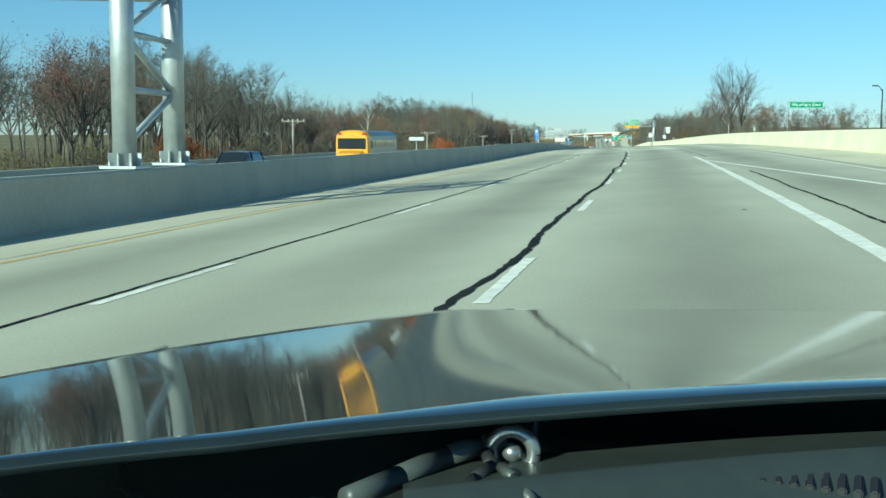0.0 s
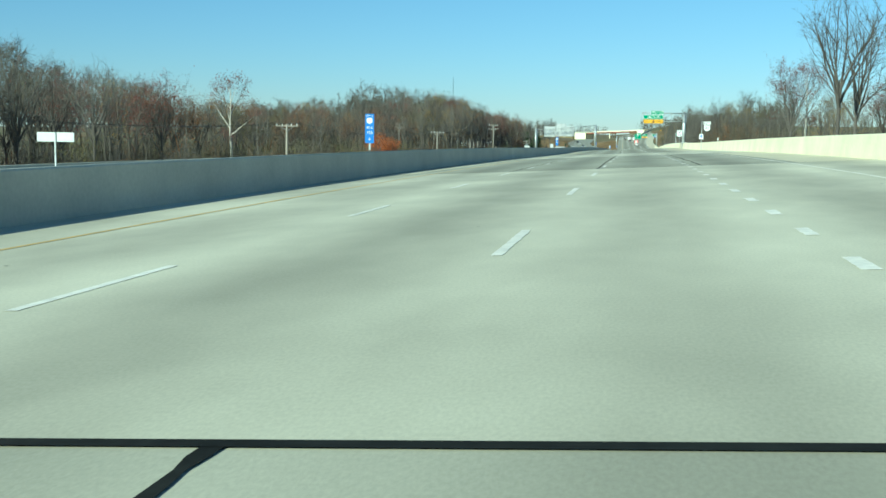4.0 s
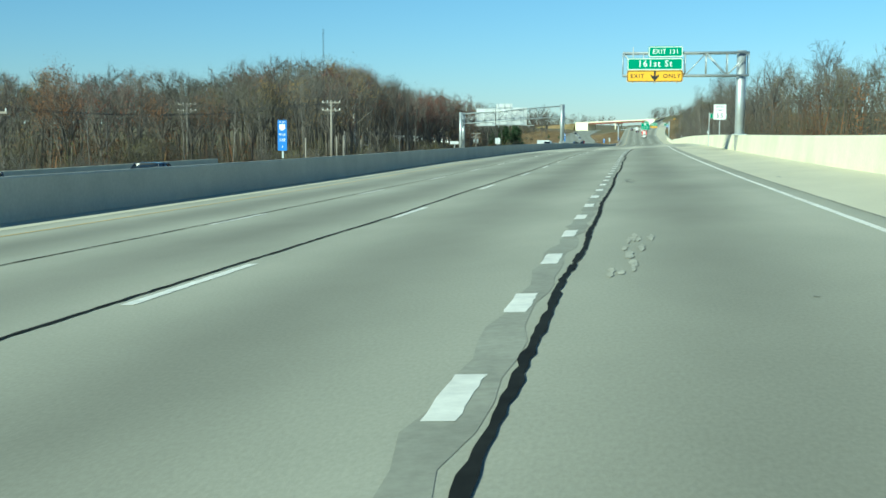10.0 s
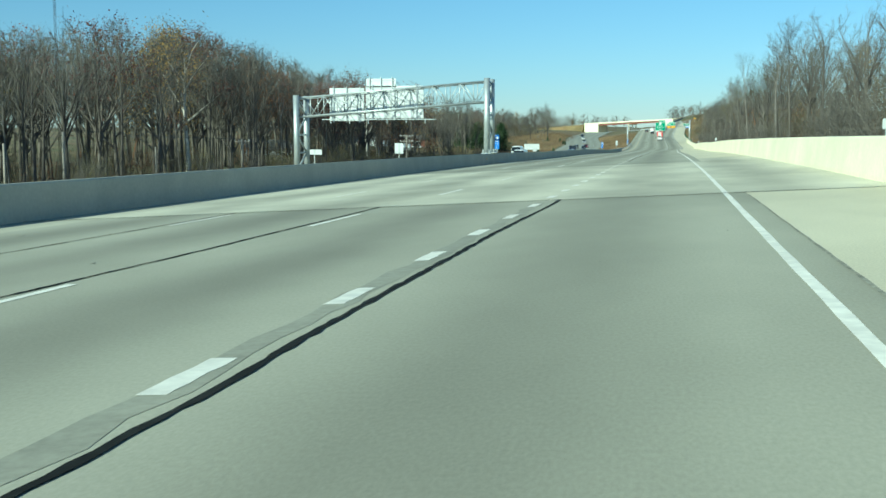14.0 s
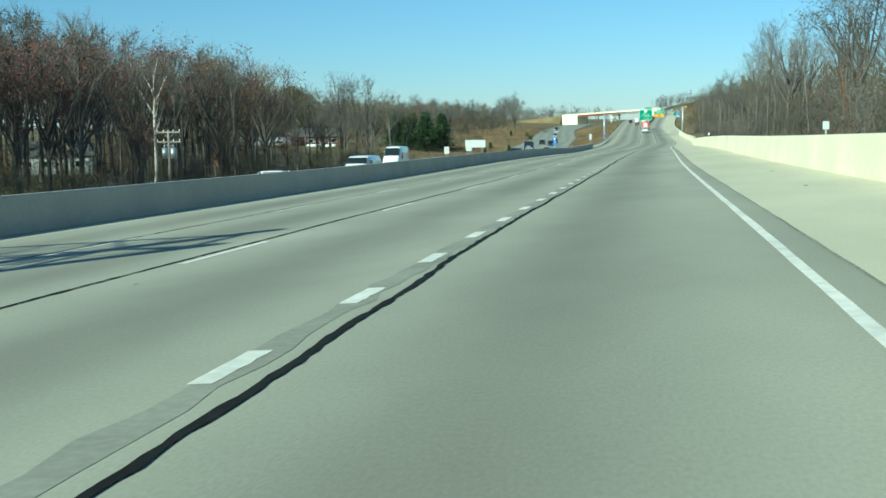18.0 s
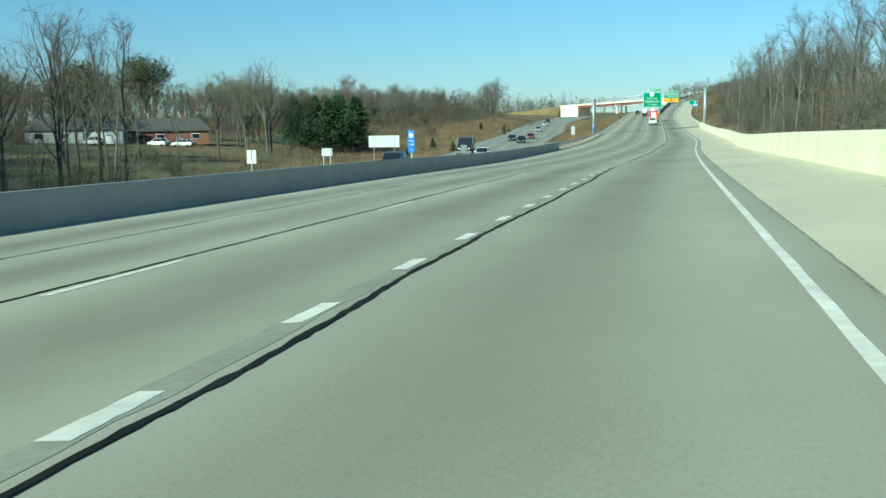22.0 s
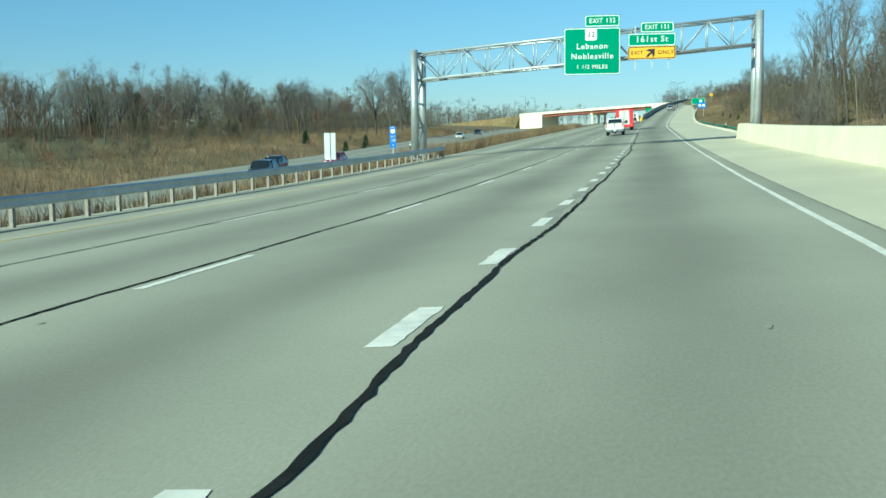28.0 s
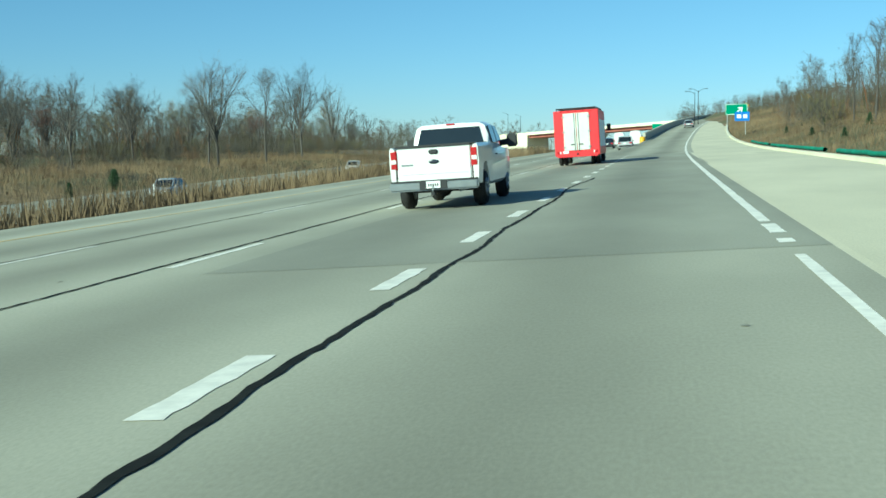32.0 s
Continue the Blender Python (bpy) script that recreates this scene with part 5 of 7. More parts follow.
r31 = post_sign("route_sign", "white north and route shield signs on one steel post", 19.15, 279.0, 0.5, [(-0.72, 4.6)])
plate("sign_panel", 0.0, 4.30, 1.05, 0.42, 0, M_SIGNWHITE, r31)
lettering("NORTH", 0.0, 4.30, 0.33, -0.012, M_BLACK, r31, 0.95, 0.004)
plate("sign_panel", 0.0, 3.60, 1.02, 0.94, 0, M_BLACK, r31)
shield(0.0, 3.60, 0.90, -0.008, M_SIGNWHITE, r31)
lettering("31", 0.0, 3.58, 0.60, -0.016, M_BLACK, r31, 0.9, 0.01)
plate("sign_panel", -0.75, 2.40, 0.56, 0.70, 0, M_SIGNWHITE, r31, label="small white sign with a blue emblem")
plate("emblem", -0.75, 2.42, 0.26, 0.38, -0.006, M_SIGNBLUE, r31, r=0.12)

sp = post_sign("speed_limit_sign", "white speed limit sign, leaning slightly on its post", 19.15, 361.5, 0.5, [(0.0, 3.0)], turn=-4)
plate("sign_panel", 0.0, 3.64, 1.12, 1.38, 0, M_SIGNWHITE, sp, r=0.06)
outline_plate(1.07, 1.33, 0.025, -0.008, 0, 3.64, M_BLACK, sp, r=0.05)
lettering("SPEED", 0, 4.10, 0.29, -0.010, M_BLACK, sp, 1.0, 0.004)
lettering("LIMIT", 0, 3.79, 0.29, -0.010, M_BLACK, sp, 1.0, 0.004)
lettering("55", 0, 3.30, 0.62, -0.010, M_BLACK, sp, 1.05, 0.012)

s6 = post_sign("street_name_sign", "green street name sign on a slim steel post", 19.4, 369.3, 0.5, [(-0.80, 3.75)])
plate("sign_panel", 0.05, 3.42, 1.60, 0.47, 0, M_GREEN, s6, r=0.04)
outline_plate(1.57, 0.44, 0.018, -0.008, 0.05, 3.42, M_SIGNWHITE, s6, r=0.03)
lettering("156th St", 0.05, 3.42, 0.33, -0.010, M_SIGNWHITE, s6, 1.0, 0.005)

wf = post_sign("street_name_sign", "green street name sign above the roadside wall", 36.5, 212.0, 0.2, [(-2.2, 7.5)])
plate("sign_panel", 0.6, 6.9, 5.4, 1.15, 0, M_GREEN, wf, r=0.08)
outline_plate(5.3, 1.05, 0.06, -0.008, 0.6, 6.9, M_SIGNWHITE, wf, r=0.06)
lettering("Westfield Blvd", 0.6, 6.9, 0.78, -0.012, M_SIGNWHITE, wf, 0.92, 0.010)


def mile_marker(lat, y, base=0.45, tenth="3", mile="130"):
    root = post_sign("mile_marker", "tall narrow blue mile marker on the median", lat, y, base, [(0.0, base + 0.6)], category="mile marker", group="mile markers")
    plate("sign_panel", 0, base + 1.0, 0.42, 1.34, 0, M_SIGNBLUE, root, r=0.03)
    lettering("NORTH", 0, base + 1.58, 0.09, -0.008, M_SIGNWHITE, root)
    shield(0, base + 1.36, 0.28, -0.007, M_SIGNWHITE, root)
    lettering("MILE", 0, base + 1.04, 0.14, -0.008, M_SIGNWHITE, root, 1.0, 0.003)
    lettering(mile, 0, base + 0.80, 0.19, -0.008, M_SIGNWHITE, root, 1.0, 0.004)
    lettering(tenth, 0, base + 0.50, 0.17, -0.008, M_SIGNWHITE, root, 1.0, 0.004)
    return root


mile_marker(-3.4, 165.3, 0.50, "0")
mile_marker(-3.4, 304.0, 0.48, "1")
mile_marker(-1.9, 457.0, 0.42, "2")
mile_marker(-2.0, 616.5, 0.38, "3")
mile_marker(-3.45, 787.2, 0.10, "4")


def sign_back(name, label, lat, y, base, top, w, h, posts=1, turn=0.0, group="sign backs"):
    root = post_sign(name, label, lat, y, base, [(0, top)] if posts == 1 else [(-w * 0.33, top), (w * 0.33, top)], turn, group=group)
    box_part("sign_panel", (0, 0.105, top - h / 2), (w, 0.03, h), M_ALU, root, bevel=0.01)
    return root


sign_back("street_name_sign", "aluminium back of a wide sign on an offset post", -18.6, 164.6, -2.0, 1.10, 1.9, 0.45)
sign_back("warning_sign", "back of a white rectangular road sign", -23.7, 470.0, -2.2, 0.62, 1.65, 0.55)
sign_back("warning_sign", "back of a square white road sign", -16.7, 480.0, -2.2, 1.36, 1.0, 1.2)
sign_back("regulatory_sign", "back of an upright white road sign", -24.8, 648.0, -2.6, 0.72, 0.9, 1.25)
sign_back("regulatory_sign", "back of a small white road sign on two posts", -24.9, 670.0, -2.6, 0.45, 1.2, 0.85, 2)
sign_back("guide_sign", "back of a broad white guide sign on two steel posts", -33.0, 725.0, -3.6, 1.20, 5.0, 1.85, 2)
sign_back("regulatory_sign", "back of a tall white road sign beside the guard rail", -7.6, 787.2, -1.6, 1.4, 0.75, 1.7)
# exit sign on the far hill
ex = post_sign("exit_sign", "green exit sign with an arrow above a blue services sign", 23.3, 980.0, 0.6, [(-1.2, 5.7), (1.2, 5.7)])
plate("sign_panel", 0, 5.0, 2.95, 1.5, 0, M_GREEN, ex, r=0.1)
outline_plate(2.85, 1.4, 0.05, -0.008, 0, 5.0, M_SIGNWHITE, ex, r=0.08)
arrow(0.5, 5.0, 0.9, -0.012, -50, M_SIGNWHITE, ex)
plate("services_panel", 0.75, 4.05, 1.95, 1.25, -0.05, M_SIGNBLUE, ex, r=0.08)
for i in range(2):
    plate("logo_panel", 0.35 + 0.8 * i, 4.05, 0.55, 0.5, -0.06, M_SIGNWHITE, ex, r=0.04)

# ---- utility poles and wires ----
def utility_pole(lat, y, top, arms=1, arm=2.4, lean=0.0, tanks=False, taper=0.11):
    root = tagged(new("utility_pole"), "weathered grey wooden utility pole with a crossarm" if arms else "plain grey wooden pole", "utility pole", "utility poles")
    g = ground_z(lat, y)
    root.matrix_basis = pose(cx(y) + lat, y, g - 0.1, lean, 0, 0)
    h = lv(y) + top - g + 0.1
    tube_part("shaft", (0, 0, 0), (0, 0, h), taper * 1.5, M_WEATHERED, root, 10, "", taper)
    for i in range(arms):
        z = h - 0.25 - 0.9 * i
        a = box_part("crossarm", (0, 0, z), (arm, 0.11, 0.13), M_WEATHERED, root)
        bm = bmesh.new()
        for k in (-0.46, -0.2, 0.2, 0.46):
            tube(bm, (k * arm, 0, z + 0.06), (k * arm, 0, z + 0.24), 0.045, 8)
        part("insulator", bm, M_SIGNWHITE, a)
        bm = bmesh.new()
        tube(bm, (-0.3 * arm, 0.07, z), (0, 0.07, z - 0.55), 0.02, 5)
        tube(bm, (0.3 * arm, 0.07, z), (0, 0.07, z - 0.55), 0.02, 5)
        part("brace", bm, M_GALV, a)
    if tanks:
        for s in (-1, 1):
            t = tube_part("transformer", (s * 0.42, 0, h - 2.7), (s * 0.42, 0, h - 1.7), 0.26, M_GALV, root, 14)
            tube_part("bushing", (s * 0.42, 0, h - 1.7), (s * 0.42, 0, h - 1.45), 0.06, M_GALV, t, 8)
    return root, Vector((cx(y) + lat, y, lv(y) + top - 0.05))


POLES = [(-29.0, 144.6, 2.95, 1, 2.6), (-27.5, 230.0, 2.6, 1, 2.4), (-25.9, 318.0, 2.95, 1, 2.4), (-52.0, 409.7, 5.9, 2, 2.8), (-23.8, 385.2, 5.4, 2, 2.2), (-38.0, 443.3, 2.2, 0, 0), (-37.7, 485.1, 1.8, 1, 2.0)]
tops = []
for a, y, t, n, w in POLES:
    _, tp = utility_pole(a, y, t, n, w)
    if n:
        tops.append(tp)
_, tp = utility_pole(-31.4, 546.5, 2.9, 2, 2.4, tanks=True)
tops.append(tp)
for a, y, t in ((-33, 424, 1.4), (-36, 431, 1.2), (-30, 395, 1.0), (-42, 470, 0.9), (-40, 560, 1.0)):
    utility_pole(a, y, t, 0, taper=0.08)


def wire(name, a, b, sag, material, r=0.018, label="sagging dark overhead wire"):
    n = 12
    pts = [a.lerp(b, i / n) - Vector((0, 0, sag * 4 * (i / n) * (1 - i / n))) for i in range(n + 1)]
    V, F = [], []
    ring_tube(V, F, pts, [r] * len(pts), 4)
    return tagged(pydata(name, (V, F), material, None), label, "wire", "overhead wires")


order = sorted(tops, key=lambda v: v.y)
for p, q in zip(order, order[1:]):
    for off in (-0.9, 0.9):
        wire("overhead_wire", p + Vector((off, 0, 0.1)), q + Vector((off, 0, 0.1)), 1.0, M_BLACK)
# slender radio mast behind the wood
mast = tagged(new("radio_mast"), "slender guyed radio mast far behind the trees", "mast")
mz = ground_z(-45, 455)
mast.matrix_basis = pose(cx(455) - 45, 455, mz)
for k in range(3):
    a = k * 2.094
    tube_part("leg", (0.11 * math.cos(a), 0.11 * math.sin(a), 0), (0.11 * math.cos(a), 0.11 * math.sin(a), 24), 0.018, M_BLACK, mast, 5)
bm = bmesh.new()
for i in range(36):
    a = (i % 3) * 2.094
    b = a + 2.094
    tube(bm, (0.11 * math.cos(a), 0.11 * math.sin(a), i * 0.65), (0.11 * math.cos(b), 0.11 * math.sin(b), i * 0.65 + 0.65), 0.009, 4)
part("lattice", bm, M_BLACK, mast)


# ---- guard rail where the median opens ----
def guard_rail(lat_of, y0, y1, z_of, label, rail_h=0.68):
    root = tagged(new("guard_rail"), label, "guard rail")
    ys = steps(y0, y1, 1.9)
    prof = [(0.0, -0.155), (0.075, -0.12), (0.08, -0.06), (0.02, 0.0), (0.08, 0.06), (0.075, 0.12), (0.0, 0.155)]
    V, F = [], []
    for y in ys:
        for dx, dz in prof:
            V.append((cx(y) + lat_of(y) + dx, y, z_of(y) + rail_h + dz))
    k = len(prof)
    for j in range(len(ys) - 1):
        for i in range(k - 1):
            F.append((j * k + i, j * k + i + 1, (j + 1) * k + i + 1, (j + 1) * k + i))
    pydata("rail", (V, F), M_GALV, root, "", True)
    first = None
    for y in ys:
        if first is None:
            bm = bmesh.new()
            box(bm, (0, 0, 0.15), (0.10, 0.15, 1.15))
            first = part("post", bm, M_WEATHERED, root)
            ob = first
        else:
            ob = new("post", first.data)
            ob.parent = root
        ob.matrix_basis = pose(cx(y) + lat_of(y) - 0.08, y, z_of(y) + 0.10)
    return root


guard_rail(lambda y: -2.6 - 0.5 * (1 - smoothstep(690, 705, y)), 690, 800.5, lambda y: road_z(-2.6, y) - 0.05, "galvanised steel guard rail on short posts in dry grass")
guard_rail(lambda y: opp_centre(y) + 9.4, 650, 930, lambda y: lv(y) + opp_level(y) - 0.05, "galvanised guard rail along the oncoming lanes")
# reflector posts on the wall
for y in (131.0, 259.0, 382.0, 484.0, 575.0):
    rp = tagged(new("delineator"), "small grey reflector plate on the roadside wall", "delineator", "delineators")
    p = at(19.1, y, 1.08)
    rp.matrix_basis = pose(*p)
    box_part("stem", (0, 0, 0.10), (0.05, 0.03, 0.22), M_GALV, rp)
    plate("reflector", 0, 0.30, 0.20, 0.26, 0, M_ALU, rp, r=0.02)

# ---- orange reflectors on the barrier's face ----
for y in (448.8, 660.1):
    r_ = tagged(new("reflector"), "small orange reflector on the concrete barrier", "reflector", "barrier reflectors")
    a = barrier_lat(y)
    r_.matrix_basis = pose(cx(y) + a, y, road_z(a, y) + 0.5)
    box_part("lens", (0.0, 0, 0), (0.06, 0.10, 0.10), M_SIGNYELLOW, r_, bevel=0.012)
    box_part("bracket", (-0.035, 0.03, 0), (0.05, 0.05, 0.12), M_GALV, r_)

# ---- vehicles ----
def paint(name, colour, rough=0.25):
    return mat(name, colour, rough, grain=30, amount=0.02, blotch=0.8, blotch_amount=0.04, coat=0.6, spec=0.5)


M_PAINT_WHITE = paint("white_car_paint", (0.78, 0.78, 0.75), 0.3)
M_PAINT_RED = mat("red_truck_paint", (0.72, 0.035, 0.045), 0.4, grain=6, amount=0.03, blotch=0.7, blotch_amount=0.06)
M_PAINT_DARK = paint("dark_car_paint", (0.02, 0.025, 0.04))
M_PAINT_SILVER = paint("silver_car_paint", (0.45, 0.46, 0.47))
M_PAINT_CRIMSON = paint("crimson_car_paint", (0.25, 0.015, 0.02))
M_BUS = paint("bus_yellow_paint", (0.80, 0.38, 0.02), 0.4)
M_GLASS_DARK = mat("tinted_glass", (0.018, 0.024, 0.028), 0.08, grain=3, amount=0.05, spec=0.7)
M_TYRE = mat("tyre_rubber", (0.018, 0.018, 0.018), 0.85, grain=20, amount=0.2)
M_RIM = mat("alloy_rim", (0.35, 0.36, 0.37), 0.35, 0.8, grain=6, amount=0.1)
M_CHROME = mat("bumper_steel", (0.30, 0.32, 0.33), 0.35, 0.6, grain=6, amount=0.08)
M_PLASTIC = mat("black_trim_plastic", (0.022, 0.023, 0.025), 0.6, grain=15, amount=0.1)
M_TAIL = mat("tail_lamp_red", (0.42, 0.02, 0.025), 0.2, grain=8, amount=0.1)
M_LAMP = mat("clear_lamp", (0.75, 0.75, 0.72), 0.15, grain=8, amount=0.05)
M_CREAM = mat("door_white_paint", (0.66, 0.67, 0.60), 0.5, grain=8, amount=0.05, blotch=0.9, blotch_amount=0.08)


def loft(name, stations, material, parent, label="", smooth=True):
    """A closed body through cross-sections: (y, [(x, z), ...]) of the right half, mirrored."""
    V, F = [], []
    k = None
    for y, half in stations:
        ring = list(half) + [(-x, z) for x, z in reversed(half)]
        k = len(ring)
        V += [(x, y, z) for x, z in ring]
    n = len(stations)
    for j in range(n - 1):
        for i in range(k):
            i2 = (i + 1) % k
            F.append((j * k + i, j * k + i2, (j + 1) * k + i2, (j + 1) * k + i))
    F += [tuple(range(k - 1, -1, -1)), tuple((n - 1) * k + i for i in range(k))]
    me = bpy.data.meshes.new(name)
    me.from_pydata(V, [], F)
    bm = bmesh.new()
    bm.from_mesh(me)
    bmesh.ops.recalc_face_normals(bm, faces=bm.faces)
    sharp = [e for e in bm.edges if len(e.link_faces) == 2 and e.calc_face_angle(0) > 0.6]
    for e in sharp:
        e.smooth = False
    bm.to_mesh(me)
    bm.free()
    return link_mesh(name, me, material, parent, label, smooth)


def lower(w, z0, z1, tumble=0.06):
    """Half section of a body's lower part, from its floor to its shoulder."""
    return [(w * 0.86, z0), (w * 0.97, z0 + 0.10), (w, z0 + 0.45 * (z1 - z0)), (w * 0.985, z0 + 0.8 * (z1 - z0)), (w - tumble, z1)]


def wheel(parent, x, y, r=0.36, w=0.24):
    bm = bmesh.new()
    m = pose(x, y, r, 0, 90, 0)
    bmesh.ops.create_cone(bm, cap_ends=True, segments=28, radius1=r, radius2=r, depth=w, matrix=m)
    es = [e for e in bm.edges if e.calc_face_angle(0) > 1]
    bmesh.ops.bevel(bm, geom=es, offset=0.045, segments=3, affect="EDGES")
    t = part("tyre", bm, M_TYRE, parent, smooth=True)
    bm = bmesh.new()
    s = 1 if x > 0 else -1
    bmesh.ops.create_cone(bm, cap_ends=True, segments=20, radius1=r * 0.62, radius2=r * 0.5, depth=w * 1.04, matrix=m)
    for a in range(5):
        ang = a * 1.2566
        tube(bm, (x + s * w * 0.53, y, r), (x + s * w * 0.53, y + r * 0.55 * math.cos(ang), r + r * 0.55 * math.sin(ang)), 0.035, 6)
    part("rim", bm, M_RIM, t, smooth=True)
    return t


def car(name, label, material, length=4.6, width=1.82, height=1.48, kind="sedan", group="traffic"):
    """A road car that faces +y, its rear at -length / 2."""
    root = tagged(new(name), label, "car", group)
    L, w = length / 2, width / 2
    belt = height * (0.60 if kind != "suv" else 0.56)
    st = [(-L, lower(w * 0.86, 0.38, belt * 0.92)), (-L + 0.12, lower(w * 0.96, 0.26, belt * 0.99)), (-L * 0.55, lower(w, 0.22, belt)), (0, lower(w, 0.20, belt)),
          (L * 0.45, lower(w, 0.22, belt * 0.99)), (L * 0.8, lower(w * 0.97, 0.24, belt * 0.86)), (L - 0.08, lower(w * 0.88, 0.30, belt * 0.74)), (L, lower(w * 0.80, 0.38, belt * 0.62))]
    loft("body", st, material, root)
    a0 = {"sedan": -L * 0.72, "suv": -L * 0.97, "hatch": -L * 0.93}[kind]
    a1 = {"sedan": -L * 0.38, "suv": -L * 0.82, "hatch": -L * 0.66}[kind]
    gh = lambda y, f, top: (y, [(w * 0.90, belt - 0.02), (w * 0.90 - 0.10 * f, belt + (height - belt) * 0.75 * f), (w * 0.78 - 0.05 * f, belt + (height - belt) * 0.97 * f), (w * 0.4, belt + (height - belt) * f)])
    loft("greenhouse", [gh(a0, 0.05, 0), gh(a1, 0.94, 1), gh(-L * 0.1, 1.0, 1), gh(L * 0.12, 0.95, 1), gh(L * 0.48, 0.04, 0)], M_GLASS_DARK, root, "dark window glass")
    roof = lambda y, f: (y, [(w * 0.80, belt + (height - belt) * 0.90 * f), (w * 0.74, belt + (height - belt) * 0.99 * f), (w * 0.4, belt + (height - belt) * f + 0.015), (w * 0.05, belt + (height - belt) * f + 0.02)])
    loft("roof", [roof(a1 - 0.05, 0.93), roof(-L * 0.1, 1.0), roof(L * 0.13, 0.95)], material, root)
    for s in (-1, 1):
        for ya, yb in ((a0, a1), (L * 0.48, L * 0.12)):
            tube_part("pillar", (s * w * 0.89, ya, belt), (s * w * 0.79, yb, belt + (height - belt) * 0.92), 0.045, material, root, 6)
        tube_part("pillar", (s * w * 0.895, -L * 0.1, belt), (s * w * 0.80, -L * 0.1, belt + (height - belt) * 0.92), 0.04, material, root, 6)
    for s in (-1, 1):
        box_part("tail_lamp", (s * w * 0.72, -L + 0.04, belt * 0.82), (w * 0.34, 0.14, 0.17), M_TAIL, root, bevel=0.02)
        box_part("headlamp", (s * w * 0.62, L - 0.10, belt * 0.62), (w * 0.36, 0.2, 0.13), M_LAMP, root, bevel=0.02)
        box_part("door_mirror", (s * (w + 0.07), L * 0.30, belt + 0.05), (0.16, 0.10, 0.13), material, root, bevel=0.03)
        for y in (-L * 0.60, L * 0.62):
            wheel(root, s * (w - 0.13), y, 0.33 if kind == "sedan" else 0.36, 0.22)
    box_part("rear_bumper", (0, -L - 0.01, 0.46), (w * 1.7, 0.10, 0.16), M_PLASTIC, root, bevel=0.03)
    box_part("grille", (0, L - 0.01, 0.48), (w * 0.9, 0.06, 0.16), M_PLASTIC, root, bevel=0.02)
    box_part("number_plate", (0, -L - 0.03, belt * 0.78), (0.31, 0.03, 0.15), M_SIGNWHITE, root)
    return root


def put(root, lat, y, opp=False, turn=0.0, h=0.0):
    """Stands a vehicle on its lane, along the road's line there."""
    d = 4.0
    x0, x1 = (cx(y - d), cx(y + d)) if not opp else (cx(y - d) + opp_centre(y - d), cx(y + d) + opp_centre(y + d))
    z0, z1 = lv(y - d), lv(y + d)
    head = -math.degrees(math.atan2(x1 - x0, 2 * d))
    pitch = math.degrees(math.atan2(z1 - z0, 2 * d))
    z = (lv(y) + opp_level(y) if opp else road_z(lat, y)) + 0.008 + h
    lean = 0 if opp else -math.degrees(math.atan(CROSSFALL))
    m = pose(cx(y) + lat, y, z, 0, 0, head + turn) @ (pose(0, 0, 0, pitch, lean, 0) if not turn else pose(0, 0, 0, -pitch, 0, 0))
    root.matrix_basis = m
    return root


